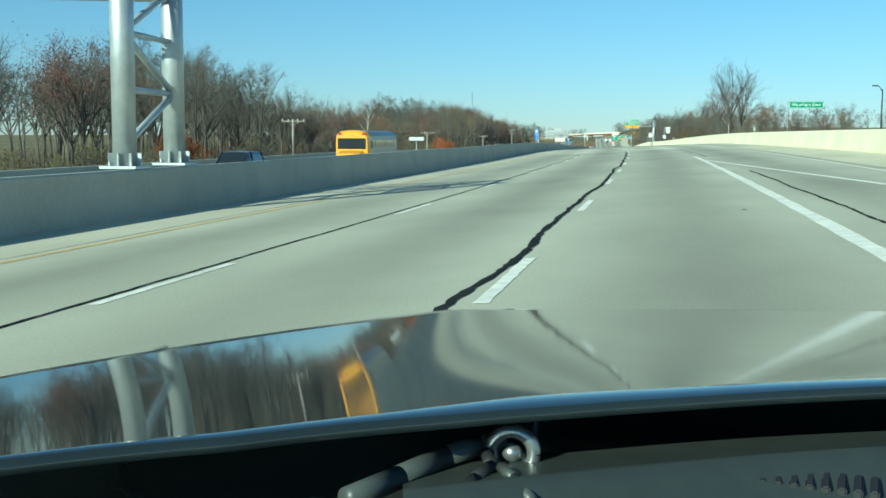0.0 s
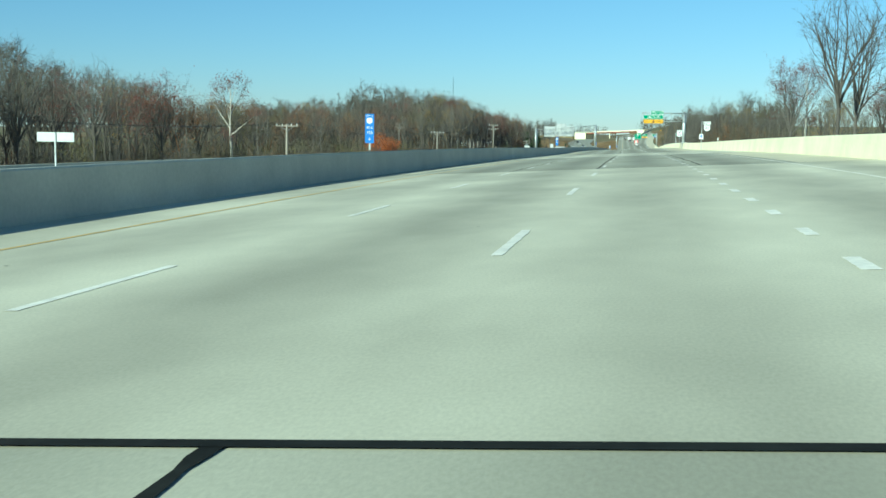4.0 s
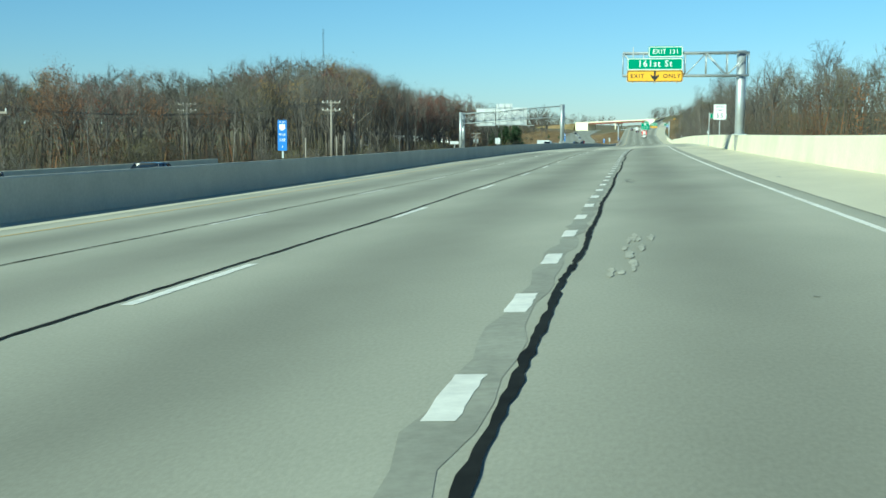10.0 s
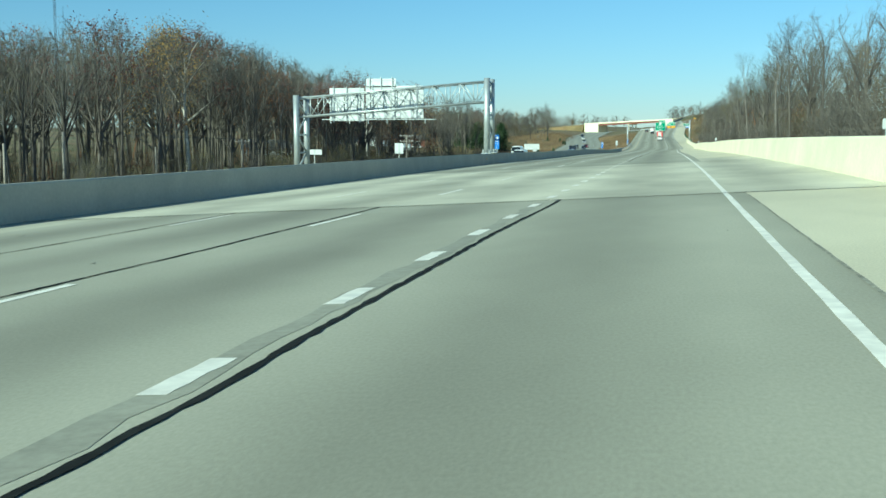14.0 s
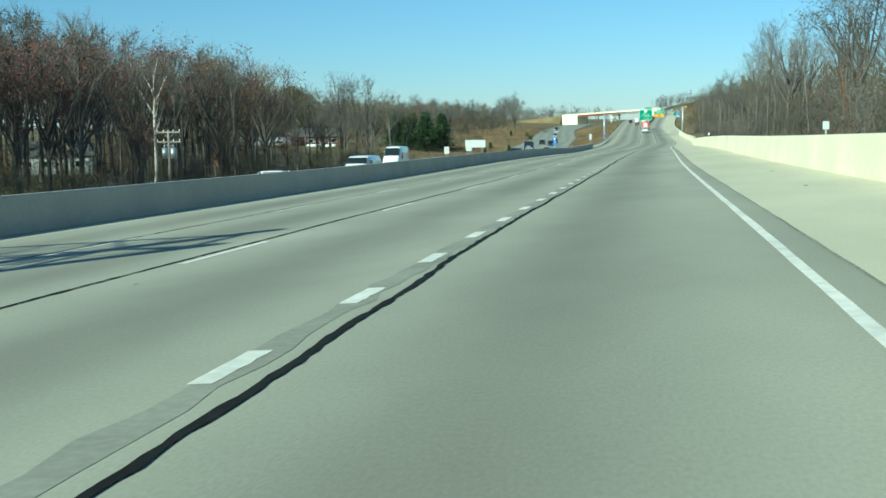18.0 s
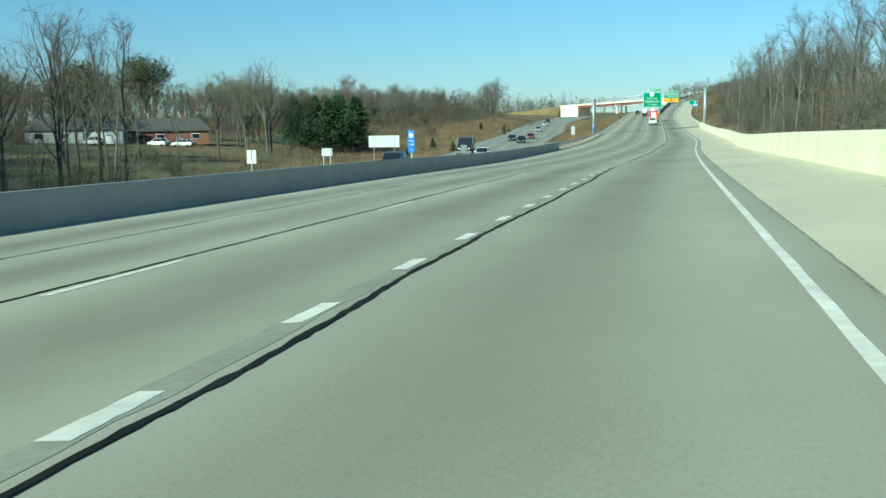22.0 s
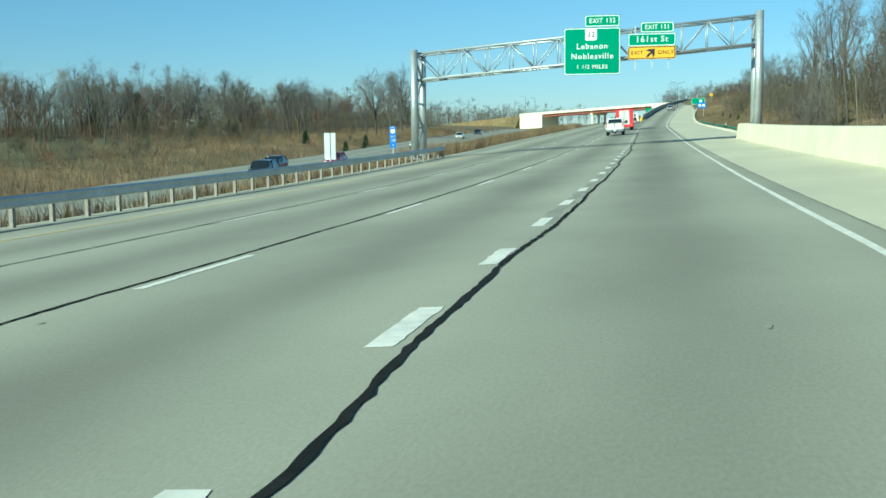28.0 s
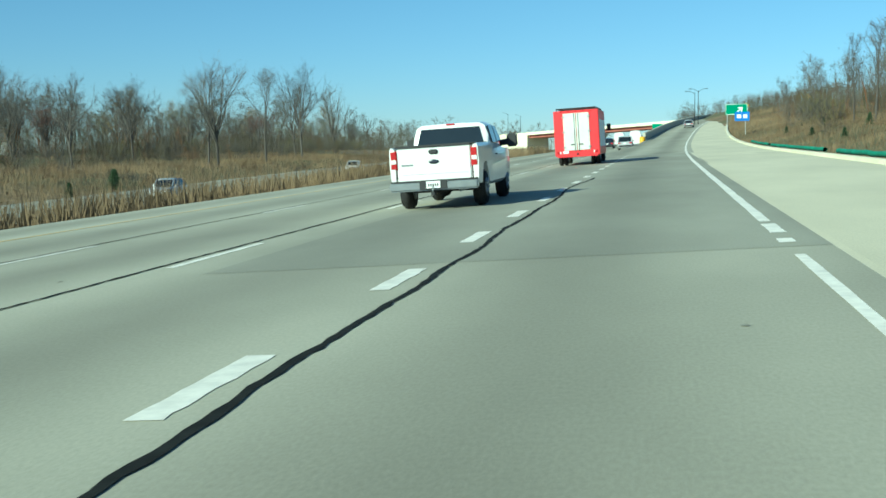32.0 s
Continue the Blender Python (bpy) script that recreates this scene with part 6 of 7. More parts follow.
def pickup():
    """A full-size pickup seen from behind, facing +y, its tailgate at y = 0."""
    root = tagged(new("pickup_truck"), "white full-size pickup truck with dark rear window", "truck", "traffic")
    W = 0.99
    # bed sides with wheel cut-outs
    def bed_side(s):
        V, F = [], []
        prof = lambda zl: [(W - 0.12, zl), (W - 0.12, 1.36), (W - 0.03, 1.405), (W, 1.33), (W + 0.01, 0.98), (W - 0.015, zl)]
        ys = [0.0, 0.25, 0.55, 0.66, 0.85, 1.08, 1.30, 1.49, 1.60, 1.85, 2.05]
        lows = [0.60, 0.52, 0.52, 0.72, 0.92, 0.99, 0.92, 0.72, 0.50, 0.48, 0.48]
        for y, zl in zip(ys, lows):
            V.extend((s * x, y, z) for x, z in prof(zl))
        k = 6
        for j in range(len(ys) - 1):
            for i in range(k):
                F.append((j * k + i, j * k + (i + 1) % k, (j + 1) * k + (i + 1) % k, (j + 1) * k + i))
        F.extend([tuple(range(k)), tuple((len(ys) - 1) * k + i for i in range(k))])
        me = bpy.data.meshes.new("bed_side")
        me.from_pydata(V, [], F)
        bm = bmesh.new(); bm.from_mesh(me); bmesh.ops.recalc_face_normals(bm, faces=bm.faces); bm.to_mesh(me); bm.free()
        link_mesh("bed_side", me, M_PAINT_WHITE, root)
    bed_side(1); bed_side(-1)
    gate = box_part("tailgate", (0, 0.05, 0.98), (1.66, 0.09, 0.80), M_PAINT_WHITE, root, bevel=0.025)
    box_part("gate_cap", (0, 0.05, 1.395), (1.66, 0.12, 0.05), M_PLASTIC, gate, "black plastic tailgate cap", bevel=0.012)
    box_part("gate_handle", (0, -0.012, 1.27), (0.20, 0.05, 0.10), M_PLASTIC, gate, bevel=0.02)
    box_part("crease", (0, 0.001, 0.80), (1.50, 0.015, 0.02), M_PAINT_WHITE, gate)
    bm = bmesh.new()
    bmesh.ops.create_uvsphere(bm, u_segments=20, v_segments=10, radius=1, matrix=Matrix.Translation((0, 0.0, 1.05)) @ Matrix.Diagonal((0.12, 0.018, 0.05, 1)))
    part("badge", bm, M_PAINT_DARK, gate, "plain dark oval badge", True)
    box_part("badge_strip", (-0.60, 0.002, 1.0), (0.26, 0.012, 0.035), M_CHROME, gate)
    box_part("bed_floor", (0, 1.05, 0.72), (1.72, 2.0, 0.06), M_PLASTIC, root)
    box_part("tonneau_cover", (0, 1.05, 1.40), (1.80, 2.0, 0.05), M_PLASTIC, root, "black soft bed cover", bevel=0.015)
    box_part("bed_front", (0, 2.03, 1.0), (1.72, 0.05, 0.75), M_PAINT_WHITE, root)
    # cab and bonnet
    cab = lambda y, w, top: (y, [(w * 0.90, 0.42), (w * 0.985, 0.50), (w, 0.95), (w - 0.015, 1.25), (w - 0.05, top)])
    loft("cab_body", [cab(2.08, 0.98, 1.36), cab(2.3, 0.99, 1.38), cab(3.9, 0.99, 1.34), cab(4.25, 0.99, 1.26), cab(5.2, 0.98, 1.17), cab(5.42, 0.94, 1.05), cab(5.5, 0.88, 0.9)], M_PAINT_WHITE, root)
    gh = lambda y, top, inset: (y, [(0.94, 1.33), (0.90 - 0.35 * inset, 1.33 + (top - 1.33) * 0.45), (0.82 - 0.3 * inset, 1.33 + (top - 1.33) * 0.86), (0.70 - 0.3 * inset, top - 0.015), (0.30, top)])
    loft("cab_top", [gh(2.10, 1.35, 0), gh(2.28, 1.90, 0), gh(2.9, 1.93, 0), gh(3.55, 1.90, 0), gh(4.28, 1.345, 0)], M_PAINT_WHITE, root)
    bm = bmesh.new()
    vs = [bm.verts.new(p) for p in ((-0.80, 2.118, 1.41), (0.80, 2.118, 1.41), (0.70, 2.238, 1.80), (-0.70, 2.238, 1.80))]
    bm.faces.new(vs)
    r = bmesh.ops.extrude_face_region(bm, geom=bm.faces[:])
    bmesh.ops.translate(bm, verts=[v for v in r["geom"] if isinstance(v, bmesh.types.BMVert)], vec=(0, -0.03, -0.008))
    bmesh.ops.recalc_face_normals(bm, faces=bm.faces)
    part("rear_window", bm, M_GLASS_DARK, root, "dark tinted rear window")
    for s in (-1, 1):
        for ya, yb in ((2.42, 3.05), (3.15, 3.95)):
            bm = bmesh.new()
            zt = 1.80
            q = [(s * 0.955, ya, 1.40), (s * 0.955, yb, 1.40), (s * 0.855, min(yb, 3.52), zt), (s * 0.855, ya + 0.02, zt)]
            bm.faces.new([bm.verts.new(p) for p in q])
            r = bmesh.ops.extrude_face_region(bm, geom=bm.faces[:])
            bmesh.ops.translate(bm, verts=[v for v in r["geom"] if isinstance(v, bmesh.types.BMVert)], vec=(s * 0.02, 0, 0.005))
            bmesh.ops.recalc_face_normals(bm, faces=bm.faces)
            part("side_window", bm, M_GLASS_DARK, root)
        lamp = box_part("tail_lamp", (s * 0.905, 0.05, 1.12), (0.155, 0.13, 0.42), M_TAIL, root, bevel=0.02)
        box_part("reversing_lamp", (s * 0.905, -0.017, 1.09), (0.12, 0.012, 0.09), M_LAMP, lamp)
        mir = box_part("towing_mirror", (s * 1.27, 3.72, 1.43), (0.26, 0.10, 0.33), M_PLASTIC, root, "large black towing mirror", bevel=0.03)
        bm = bmesh.new()
        tube(bm, (s * 0.95, 3.75, 1.40), (s * 1.2, 3.73, 1.44), 0.045, 8)
        tube(bm, (s * 0.95, 3.75, 1.33), (s * 1.2, 3.73, 1.36), 0.035, 8)
        part("mirror_arm", bm, M_PLASTIC, mir)
        wheel(root, s * 0.84, 1.08, 0.40, 0.27)
        wheel(root, s * 0.84, 4.55, 0.40, 0.27)
        box_part("door_handle", (s * 1.0, 2.75, 1.12), (0.03, 0.18, 0.04), M_PLASTIC, root, bevel=0.01)
    box_part("high_brake_lamp", (0, 2.27, 1.885), (0.20, 0.05, 0.035), M_TAIL, root)
    bump = box_part("rear_bumper", (0, -0.10, 0.53), (1.98, 0.22, 0.20), M_CHROME, root, "grey steel step bumper", bevel=0.035)
    box_part("step_pad", (0, -0.10, 0.64), (1.90, 0.20, 0.03), M_PLASTIC, bump)
    box_part("plate_recess", (0, -0.205, 0.55), (0.62, 0.02, 0.19), M_PLASTIC, bump)
    pl = box_part("number_plate", (0, -0.222, 0.555), (0.31, 0.012, 0.155), M_SIGNWHITE, bump)
    for i in range(5):
        box_part("plate_bar", (-0.10 + 0.05 * i, -0.230, 0.55), (0.028, 0.004, 0.06), M_PLASTIC, bump)
    hitch = box_part("tow_hitch", (0, -0.16, 0.36), (0.08, 0.34, 0.08), M_PLASTIC, root, bevel=0.01)
    bm = bmesh.new()
    tube(bm, (0, -0.30, 0.40), (0, -0.30, 0.48), 0.02, 8)
    bmesh.ops.create_uvsphere(bm, u_segments=12, v_segments=8, radius=0.03, matrix=Matrix.Translation((0, -0.30, 0.50)))
    part("tow_ball", bm, M_CHROME, hitch, smooth=True)
    bm = bmesh.new()
    tube(bm, (-0.75, 1.08, 0.40), (0.75, 1.08, 0.40), 0.06, 8)
    bmesh.ops.create_uvsphere(bm, u_segments=12, v_segments=8, radius=0.17, matrix=Matrix.Translation((0, 1.08, 0.40)))
    part("rear_axle", bm, M_PLASTIC, root)
    box_part("chassis", (0, 2.6, 0.46), (1.1, 5.0, 0.16), M_PLASTIC, root)
    tube_part("spare_wheel", (0, 0.62, 0.42), (0, 0.62, 0.60), 0.34, M_TYRE, root, 20)
    tube_part("exhaust", (0.55, 0.0, 0.40), (0.55, 1.4, 0.42), 0.04, M_CHROME, root, 10)
    return root


def box_truck():
    root = tagged(new("box_truck"), "red box truck with pale double rear doors", "truck", "traffic")
    W, H, L = 1.22, 3.0, 6.4
    z0 = 0.52
    shell = box_part("body", (0, L / 2, (z0 + H) / 2), (2 * W, L, H - z0), M_PAINT_RED, root, bevel=0.03)
    for s in (-1, 1):
        d = box_part("rear_door", (s * 0.36, -0.02, 1.84), (0.69, 0.05, 2.02), M_CREAM, shell, "cream roll-out rear door", bevel=0.01)
        tube_part("lock_bar", (s * 0.11, -0.06, 0.78), (s * 0.11, -0.06, 2.84), 0.018, M_CHROME, d, 8)
        box_part("door_handle", (s * 0.22, -0.07, 1.15), (0.22, 0.03, 0.05), M_PLASTIC, d)
        for z in (1.0, 1.84, 2.65):
            box_part("hinge", (s * 0.70, -0.05, z), (0.14, 0.03, 0.06), M_CHROME, d)
        box_part("tail_lamp", (s * 1.05, -0.01, 0.72), (0.10, 0.05, 0.14), M_TAIL, root, bevel=0.01)
        box_part("reversing_lamp", (s * 0.92, -0.01, 0.72), (0.07, 0.05, 0.14), M_LAMP, root, bevel=0.01)
        wheel(root, s * 1.02, 1.5, 0.42, 0.24)
        wheel(root, s * 0.76, 1.5, 0.42, 0.22)
        wheel(root, s * 0.98, 6.9, 0.42, 0.26)
        box_part("door_mirror", (s * 1.42, 7.1, 2.05), (0.24, 0.1, 0.42), M_PLASTIC, root, bevel=0.02)
        box_part("side_panel", (s * 1.226, 3.2, 1.7), (0.012, 5.6, 1.5), M_SIGNWHITE, root)
    box_part("number_plate", (-0.62, -0.03, 0.74), (0.31, 0.02, 0.15), M_SIGNWHITE, root)
    box_part("rear_bumper", (0, -0.04, 0.52), (2.2, 0.14, 0.12), M_PAINT_RED, root, bevel=0.02)
    tube_part("tow_hook", (0, -0.10, 0.62), (0, 0.06, 0.62), 0.06, M_PLASTIC, root, 10)
    bm = bmesh.new()
    for s in (-1, 1):
        tube(bm, (s * 1.05, 0.1, H + 0.12), (s * 1.05, L - 0.1, H + 0.12), 0.03, 6)
        for i in range(6):
            tube(bm, (s * 1.05, 0.2 + i * 1.15, H), (s * 1.05, 0.2 + i * 1.15, H + 0.12), 0.025, 6)
    for i in range(6):
        tube(bm, (-1.05, 0.2 + i * 1.15, H + 0.12), (1.05, 0.2 + i * 1.15, H + 0.12), 0.025, 6)
    part("roof_rack", bm, M_PLASTIC, root, "black roof rack")
    for i in range(5):
        box_part("marker_lamp", (-0.8 + 0.4 * i, -0.01, H - 0.05), (0.10, 0.03, 0.035), M_TAIL, root)
    cabs = lambda y, t: (y, [(1.05, 0.5), (1.1, 0.7), (1.1, 1.4), (1.02, t), (0.5, t + 0.03)])
    loft("cab", [cabs(L + 0.05, 2.3), cabs(L + 0.9, 2.35), cabs(L + 1.5, 1.5), cabs(L + 2.2, 1.35), cabs(L + 2.4, 1.0)], M_PAINT_RED, root)
    box_part("chassis", (0, 3.8, 0.55), (0.9, 7.4, 0.2), M_PLASTIC, root)
    return root


def school_bus():
    """Faces +y; put with a half turn into the oncoming lanes."""
    root = tagged(new("school_bus"), "yellow bus front with a long grey-green ribbed body", "bus", "traffic")
    sec = lambda y, w, z1: (y, [(w * 0.94, 0.55), (w, 0.7), (w, z1 * 0.72), (w * 0.97, z1 * 0.88), (w * 0.75, z1 * 0.97), (w * 0.3, z1)])
    loft("body", [sec(-5.6, 1.15, 3.0), sec(-5.4, 1.2, 3.1), sec(3.6, 1.2, 3.1), sec(3.7, 1.18, 3.05)], M_CHROME, root, "grey-green ribbed metal body")
    loft("cab_front", [sec(3.7, 1.21, 3.12), sec(4.2, 1.2, 3.1), sec(4.4, 1.12, 2.95)], M_BUS, root, "yellow front with roof lamps")
    hood = lambda y, w, t: (y, [(w, 0.6), (w + 0.02, 0.9), (w * 0.97, t - 0.18), (w * 0.8, t - 0.03), (w * 0.3, t)])
    loft("bonnet", [hood(4.3, 1.0, 1.75), hood(5.0, 0.98, 1.66), hood(5.5, 0.85, 1.5), hood(5.65, 0.75, 1.3)], M_BUS, root)
    box_part("windscreen", (0, 4.40, 2.18), (2.0, 0.05, 0.75), M_GLASS_DARK, root, "wide dark windscreen")
    for i in range(9):
        for s in (-1, 1):
            box_part("window", (s * 1.2, -4.6 + i * 0.92, 2.15), (0.03, 0.72, 0.55), M_GLASS_DARK, root)
    for s in (-1, 1):
        box_part("headlamp", (s * 0.72, 5.52, 1.05), (0.26, 0.08, 0.2), M_LAMP, root, bevel=0.02)
        box_part("warning_lamp", (s * 0.85, 4.38, 2.86), (0.22, 0.06, 0.16), M_TAIL, root)
        box_part("door_mirror", (s * 1.45, 4.6, 2.1), (0.2, 0.08, 0.5), M_PLASTIC, root, bevel=0.02)
        wheel(root, s * 1.02, 4.9, 0.48, 0.28)
        wheel(root, s * 1.02, -2.8, 0.48, 0.28)
    box_part("grille", (0, 5.64, 1.0), (0.9, 0.06, 0.5), M_PLASTIC, root)
    box_part("front_bumper", (0, 5.75, 0.62), (2.2, 0.2, 0.25), M_PLASTIC, root, bevel=0.03)
    bm = bmesh.new()
    for i in range(14):
        y = -5.2 + i * 0.66
        for s in (-1, 1):
            tube(bm, (s * 1.18, y, 2.6), (s * 0.6, y, 3.04), 0.02, 5)
    part("roof_ribs", bm, M_CHROME, root)
    return root


def cargo_van(label, material, high=False):
    root = tagged(new("cargo_van"), label, "van", "traffic")
    W, H = 0.98, 2.6 if high else 2.0
    sec = lambda y, t, w=W: (y, [(w * 0.92, 0.3), (w, 0.5), (w, t * 0.55), (w * 0.97, t * 0.82), (w * 0.82, t * 0.97), (w * 0.3, t)])
    loft("body", [sec(-2.6, H * 0.97, W * 0.95), sec(-2.45, H), sec(0.8, H), sec(1.15, H * 0.96), sec(1.85, 1.32 if not high else 1.5), sec(2.45, 1.1, W * 0.93), sec(2.6, 0.85, W * 0.85)], material, root)
    bm = bmesh.new()
    q = [(-0.78, 1.28, H * 0.90), (0.78, 1.28, H * 0.90), (0.86, 1.80, 1.38 if not high else 1.56), (-0.86, 1.80, 1.38 if not high else 1.56)]
    bm.faces.new([bm.verts.new(p) for p in q])
    r = bmesh.ops.extrude_face_region(bm, geom=bm.faces[:])
    bmesh.ops.translate(bm, verts=[v for v in r["geom"] if isinstance(v, bmesh.types.BMVert)], vec=(0, 0.05, 0.05))
    bmesh.ops.recalc_face_normals(bm, faces=bm.faces)
    part("windscreen", bm, M_GLASS_DARK, root)
    for s in (-1, 1):
        box_part("side_window", (s * 0.975, 0.75, 1.45 if not high else 1.65), (0.03, 0.85, 0.42), M_GLASS_DARK, root, bevel=0.01)
        box_part("headlamp", (s * 0.68, 2.48, 0.9), (0.3, 0.12, 0.18), M_LAMP, root, bevel=0.02)
        box_part("tail_lamp", (s * 0.86, -2.58, 1.1), (0.14, 0.08, 0.4), M_TAIL, root)
        box_part("door_mirror", (s * 1.1, 1.25, 1.35), (0.16, 0.1, 0.26), M_PLASTIC, root, bevel=0.02)
        for y in (-1.6, 1.75):
            wheel(root, s * 0.84, y, 0.35, 0.22)
    box_part("grille", (0, 2.58, 0.72), (1.0, 0.06, 0.2), M_PLASTIC, root)
    return root


def dump_truck():
    root = tagged(new("dump_truck"), "dark heavy dump truck with a chrome grille", "truck", "traffic")
    sec = lambda y, t, w: (y, [(w, 0.7), (w, 0.9), (w * 0.98, t * 0.9), (w * 0.85, t), (w * 0.3, t)])
    loft("bonnet", [sec(2.0, 1.95, 0.9), sec(3.3, 1.85, 0.8), sec(3.5, 1.6, 0.72)], M_PAINT_DARK, root)
    loft("cab", [sec(0.6, 2.7, 1.1), sec(1.6, 2.7, 1.1), sec(2.1, 1.9, 1.05)], M_PAINT_DARK, root)
    box_part("windscreen", (0, 1.86, 2.32), (1.9, 0.05, 0.55), M_GLASS_DARK, root)
    box_part("grille", (0, 3.52, 1.25), (1.0, 0.08, 0.95), M_CHROME, root, bevel=0.02)
    box_part("front_bumper", (0, 3.62, 0.62), (2.3, 0.2, 0.32), M_CHROME, root, bevel=0.03)
    box_part("tipper_body", (0, -2.2, 2.0), (2.4, 5.0, 1.5), M_PAINT_DARK, root, bevel=0.04)
    for s in (-1, 1):
        tube_part("exhaust_stack", (s * 1.15, 0.5, 1.0), (s * 1.15, 0.5, 3.2), 0.08, M_CHROME, root, 10)
        box_part("door_mirror", (s * 1.35, 2.0, 2.2), (0.16, 0.08, 0.5), M_CHROME, root)
        box_part("headlamp", (s * 0.75, 3.5, 1.15), (0.25, 0.1, 0.2), M_LAMP, root)
        for y in (2.7, -2.4, -3.7):
            wheel(root, s * 1.02, y, 0.52, 0.3)
    return root


put(pickup(), 8.80, 845.0)
put(box_truck(), 9.1, 883.0)
put(school_bus(), -11.8, 104.0, True, 180)
put(car("sport_utility_vehicle", "dark blue sport utility vehicle in the oncoming lanes", M_PAINT_DARK, 4.8, 1.95, 1.85, "suv"), -14.5, 84.0, True, 180)
put(car("sedan", "black sedan in the oncoming lanes", M_PAINT_DARK, 4.8, 1.85, 1.5), -14.5, 229.0, True, 180)
put(car("sport_utility_vehicle", "dark slate sport utility vehicle in the oncoming lanes", M_PAINT_DARK, 4.7, 1.9, 1.8, "suv"), -11.0, 291.0, True, 180)
put(car("sedan", "dark blue sedan in the oncoming lanes", M_PAINT_DARK, 4.7, 1.85, 1.5), -15.0, 316.0, True, 180)
put(car("sedan", "white sedan beyond the median barrier", M_PAINT_WHITE, 4.7, 1.85, 1.5), -9.0, 511.5, True, 180)
put(cargo_van("white cargo van beyond the median barrier", M_PAINT_WHITE), -10.0, 536.0, True, 180)
put(cargo_van("white high-roofed camper van beyond the median barrier", M_PAINT_WHITE, True), -15.0, 569.0, True, 180)
put(car("sport_utility_vehicle", "black sport utility vehicle beyond the median barrier", M_PAINT_DARK, 4.9, 1.95, 1.85, "suv"), -13.5, 656.0, True, 180)
put(car("sedan", "white sedan in the oncoming lanes", M_PAINT_WHITE, 4.7, 1.85, 1.48), -12.5, 697.0, True, 180)
put(dump_truck(), -19.5, 723.0, True, 180)
put(car("sport_utility_vehicle", "dark blue sport utility vehicle behind the guard rail", M_PAINT_DARK, 4.7, 1.9, 1.7, "suv"), -21.5, 814.0, True, 180)
put(car("hatchback", "dark blue hatchback behind the guard rail", M_PAINT_DARK, 4.4, 1.82, 1.55, "hatch"), -25.5, 829.0, True, 180)
put(car("sedan", "dark red sedan in the oncoming lanes", M_PAINT_CRIMSON, 4.7, 1.85, 1.5), -22.0, 840.0, True, 180)
put(car("station_wagon", "silver station wagon in the oncoming lanes", M_PAINT_SILVER, 4.8, 1.85, 1.55, "hatch"), -27.0, 909.0, True, 180)
put(car("hatchback", "silver hatchback ahead in the main lanes", M_PAINT_SILVER, 4.4, 1.8, 1.6, "hatch"), 9.2, 958.0)
put(car("sedan", "dark sedan ahead under the bridge", M_PAINT_DARK, 4.7, 1.85, 1.5), 5.6, 990.0)
put(cargo_van("white high van ahead under the bridge", M_PAINT_WHITE, True), 8.8, 1025.0)
put(cargo_van("white delivery van ahead under the bridge", M_PAINT_WHITE, True), 5.2, 1045.0)
put(car("sport_utility_vehicle", "black sport utility vehicle ahead in the main lanes", M_PAINT_DARK, 4.8, 1.95, 1.8, "suv"), 9.0, 1072.0)
put(car("sedan", "black sedan ahead in the main lanes", M_PAINT_DARK, 4.7, 1.85, 1.5), 5.3, 1088.0)
put(car("sport_utility_vehicle", "dark sport utility vehicle ahead in the far lane", M_PAINT_DARK, 4.7, 1.9, 1.75, "suv"), 1.9, 1062.0)
put(car("sedan", "white sedan far along the oncoming lanes", M_PAINT_WHITE, 4.7, 1.85, 1.5), -32.0, 985.0, True, 180)
put(car("sedan", "dark sedan far along the oncoming lanes", M_PAINT_DARK, 4.7, 1.85, 1.5), -36.0, 1040.0, True, 180)
rc = car("sedan", "pale sedan climbing the exit ramp", M_PAINT_SILVER, 4.6, 1.82, 1.48)
put(rc, 17.6, 1052.0, h=0)
rc.matrix_basis = pose(cx(1052) + ramp_lat(1052) - 2.0, 1052, road_z(13, 1052) + ramp_rise(1052) + 0.02, 2.6, -3, -3.5)

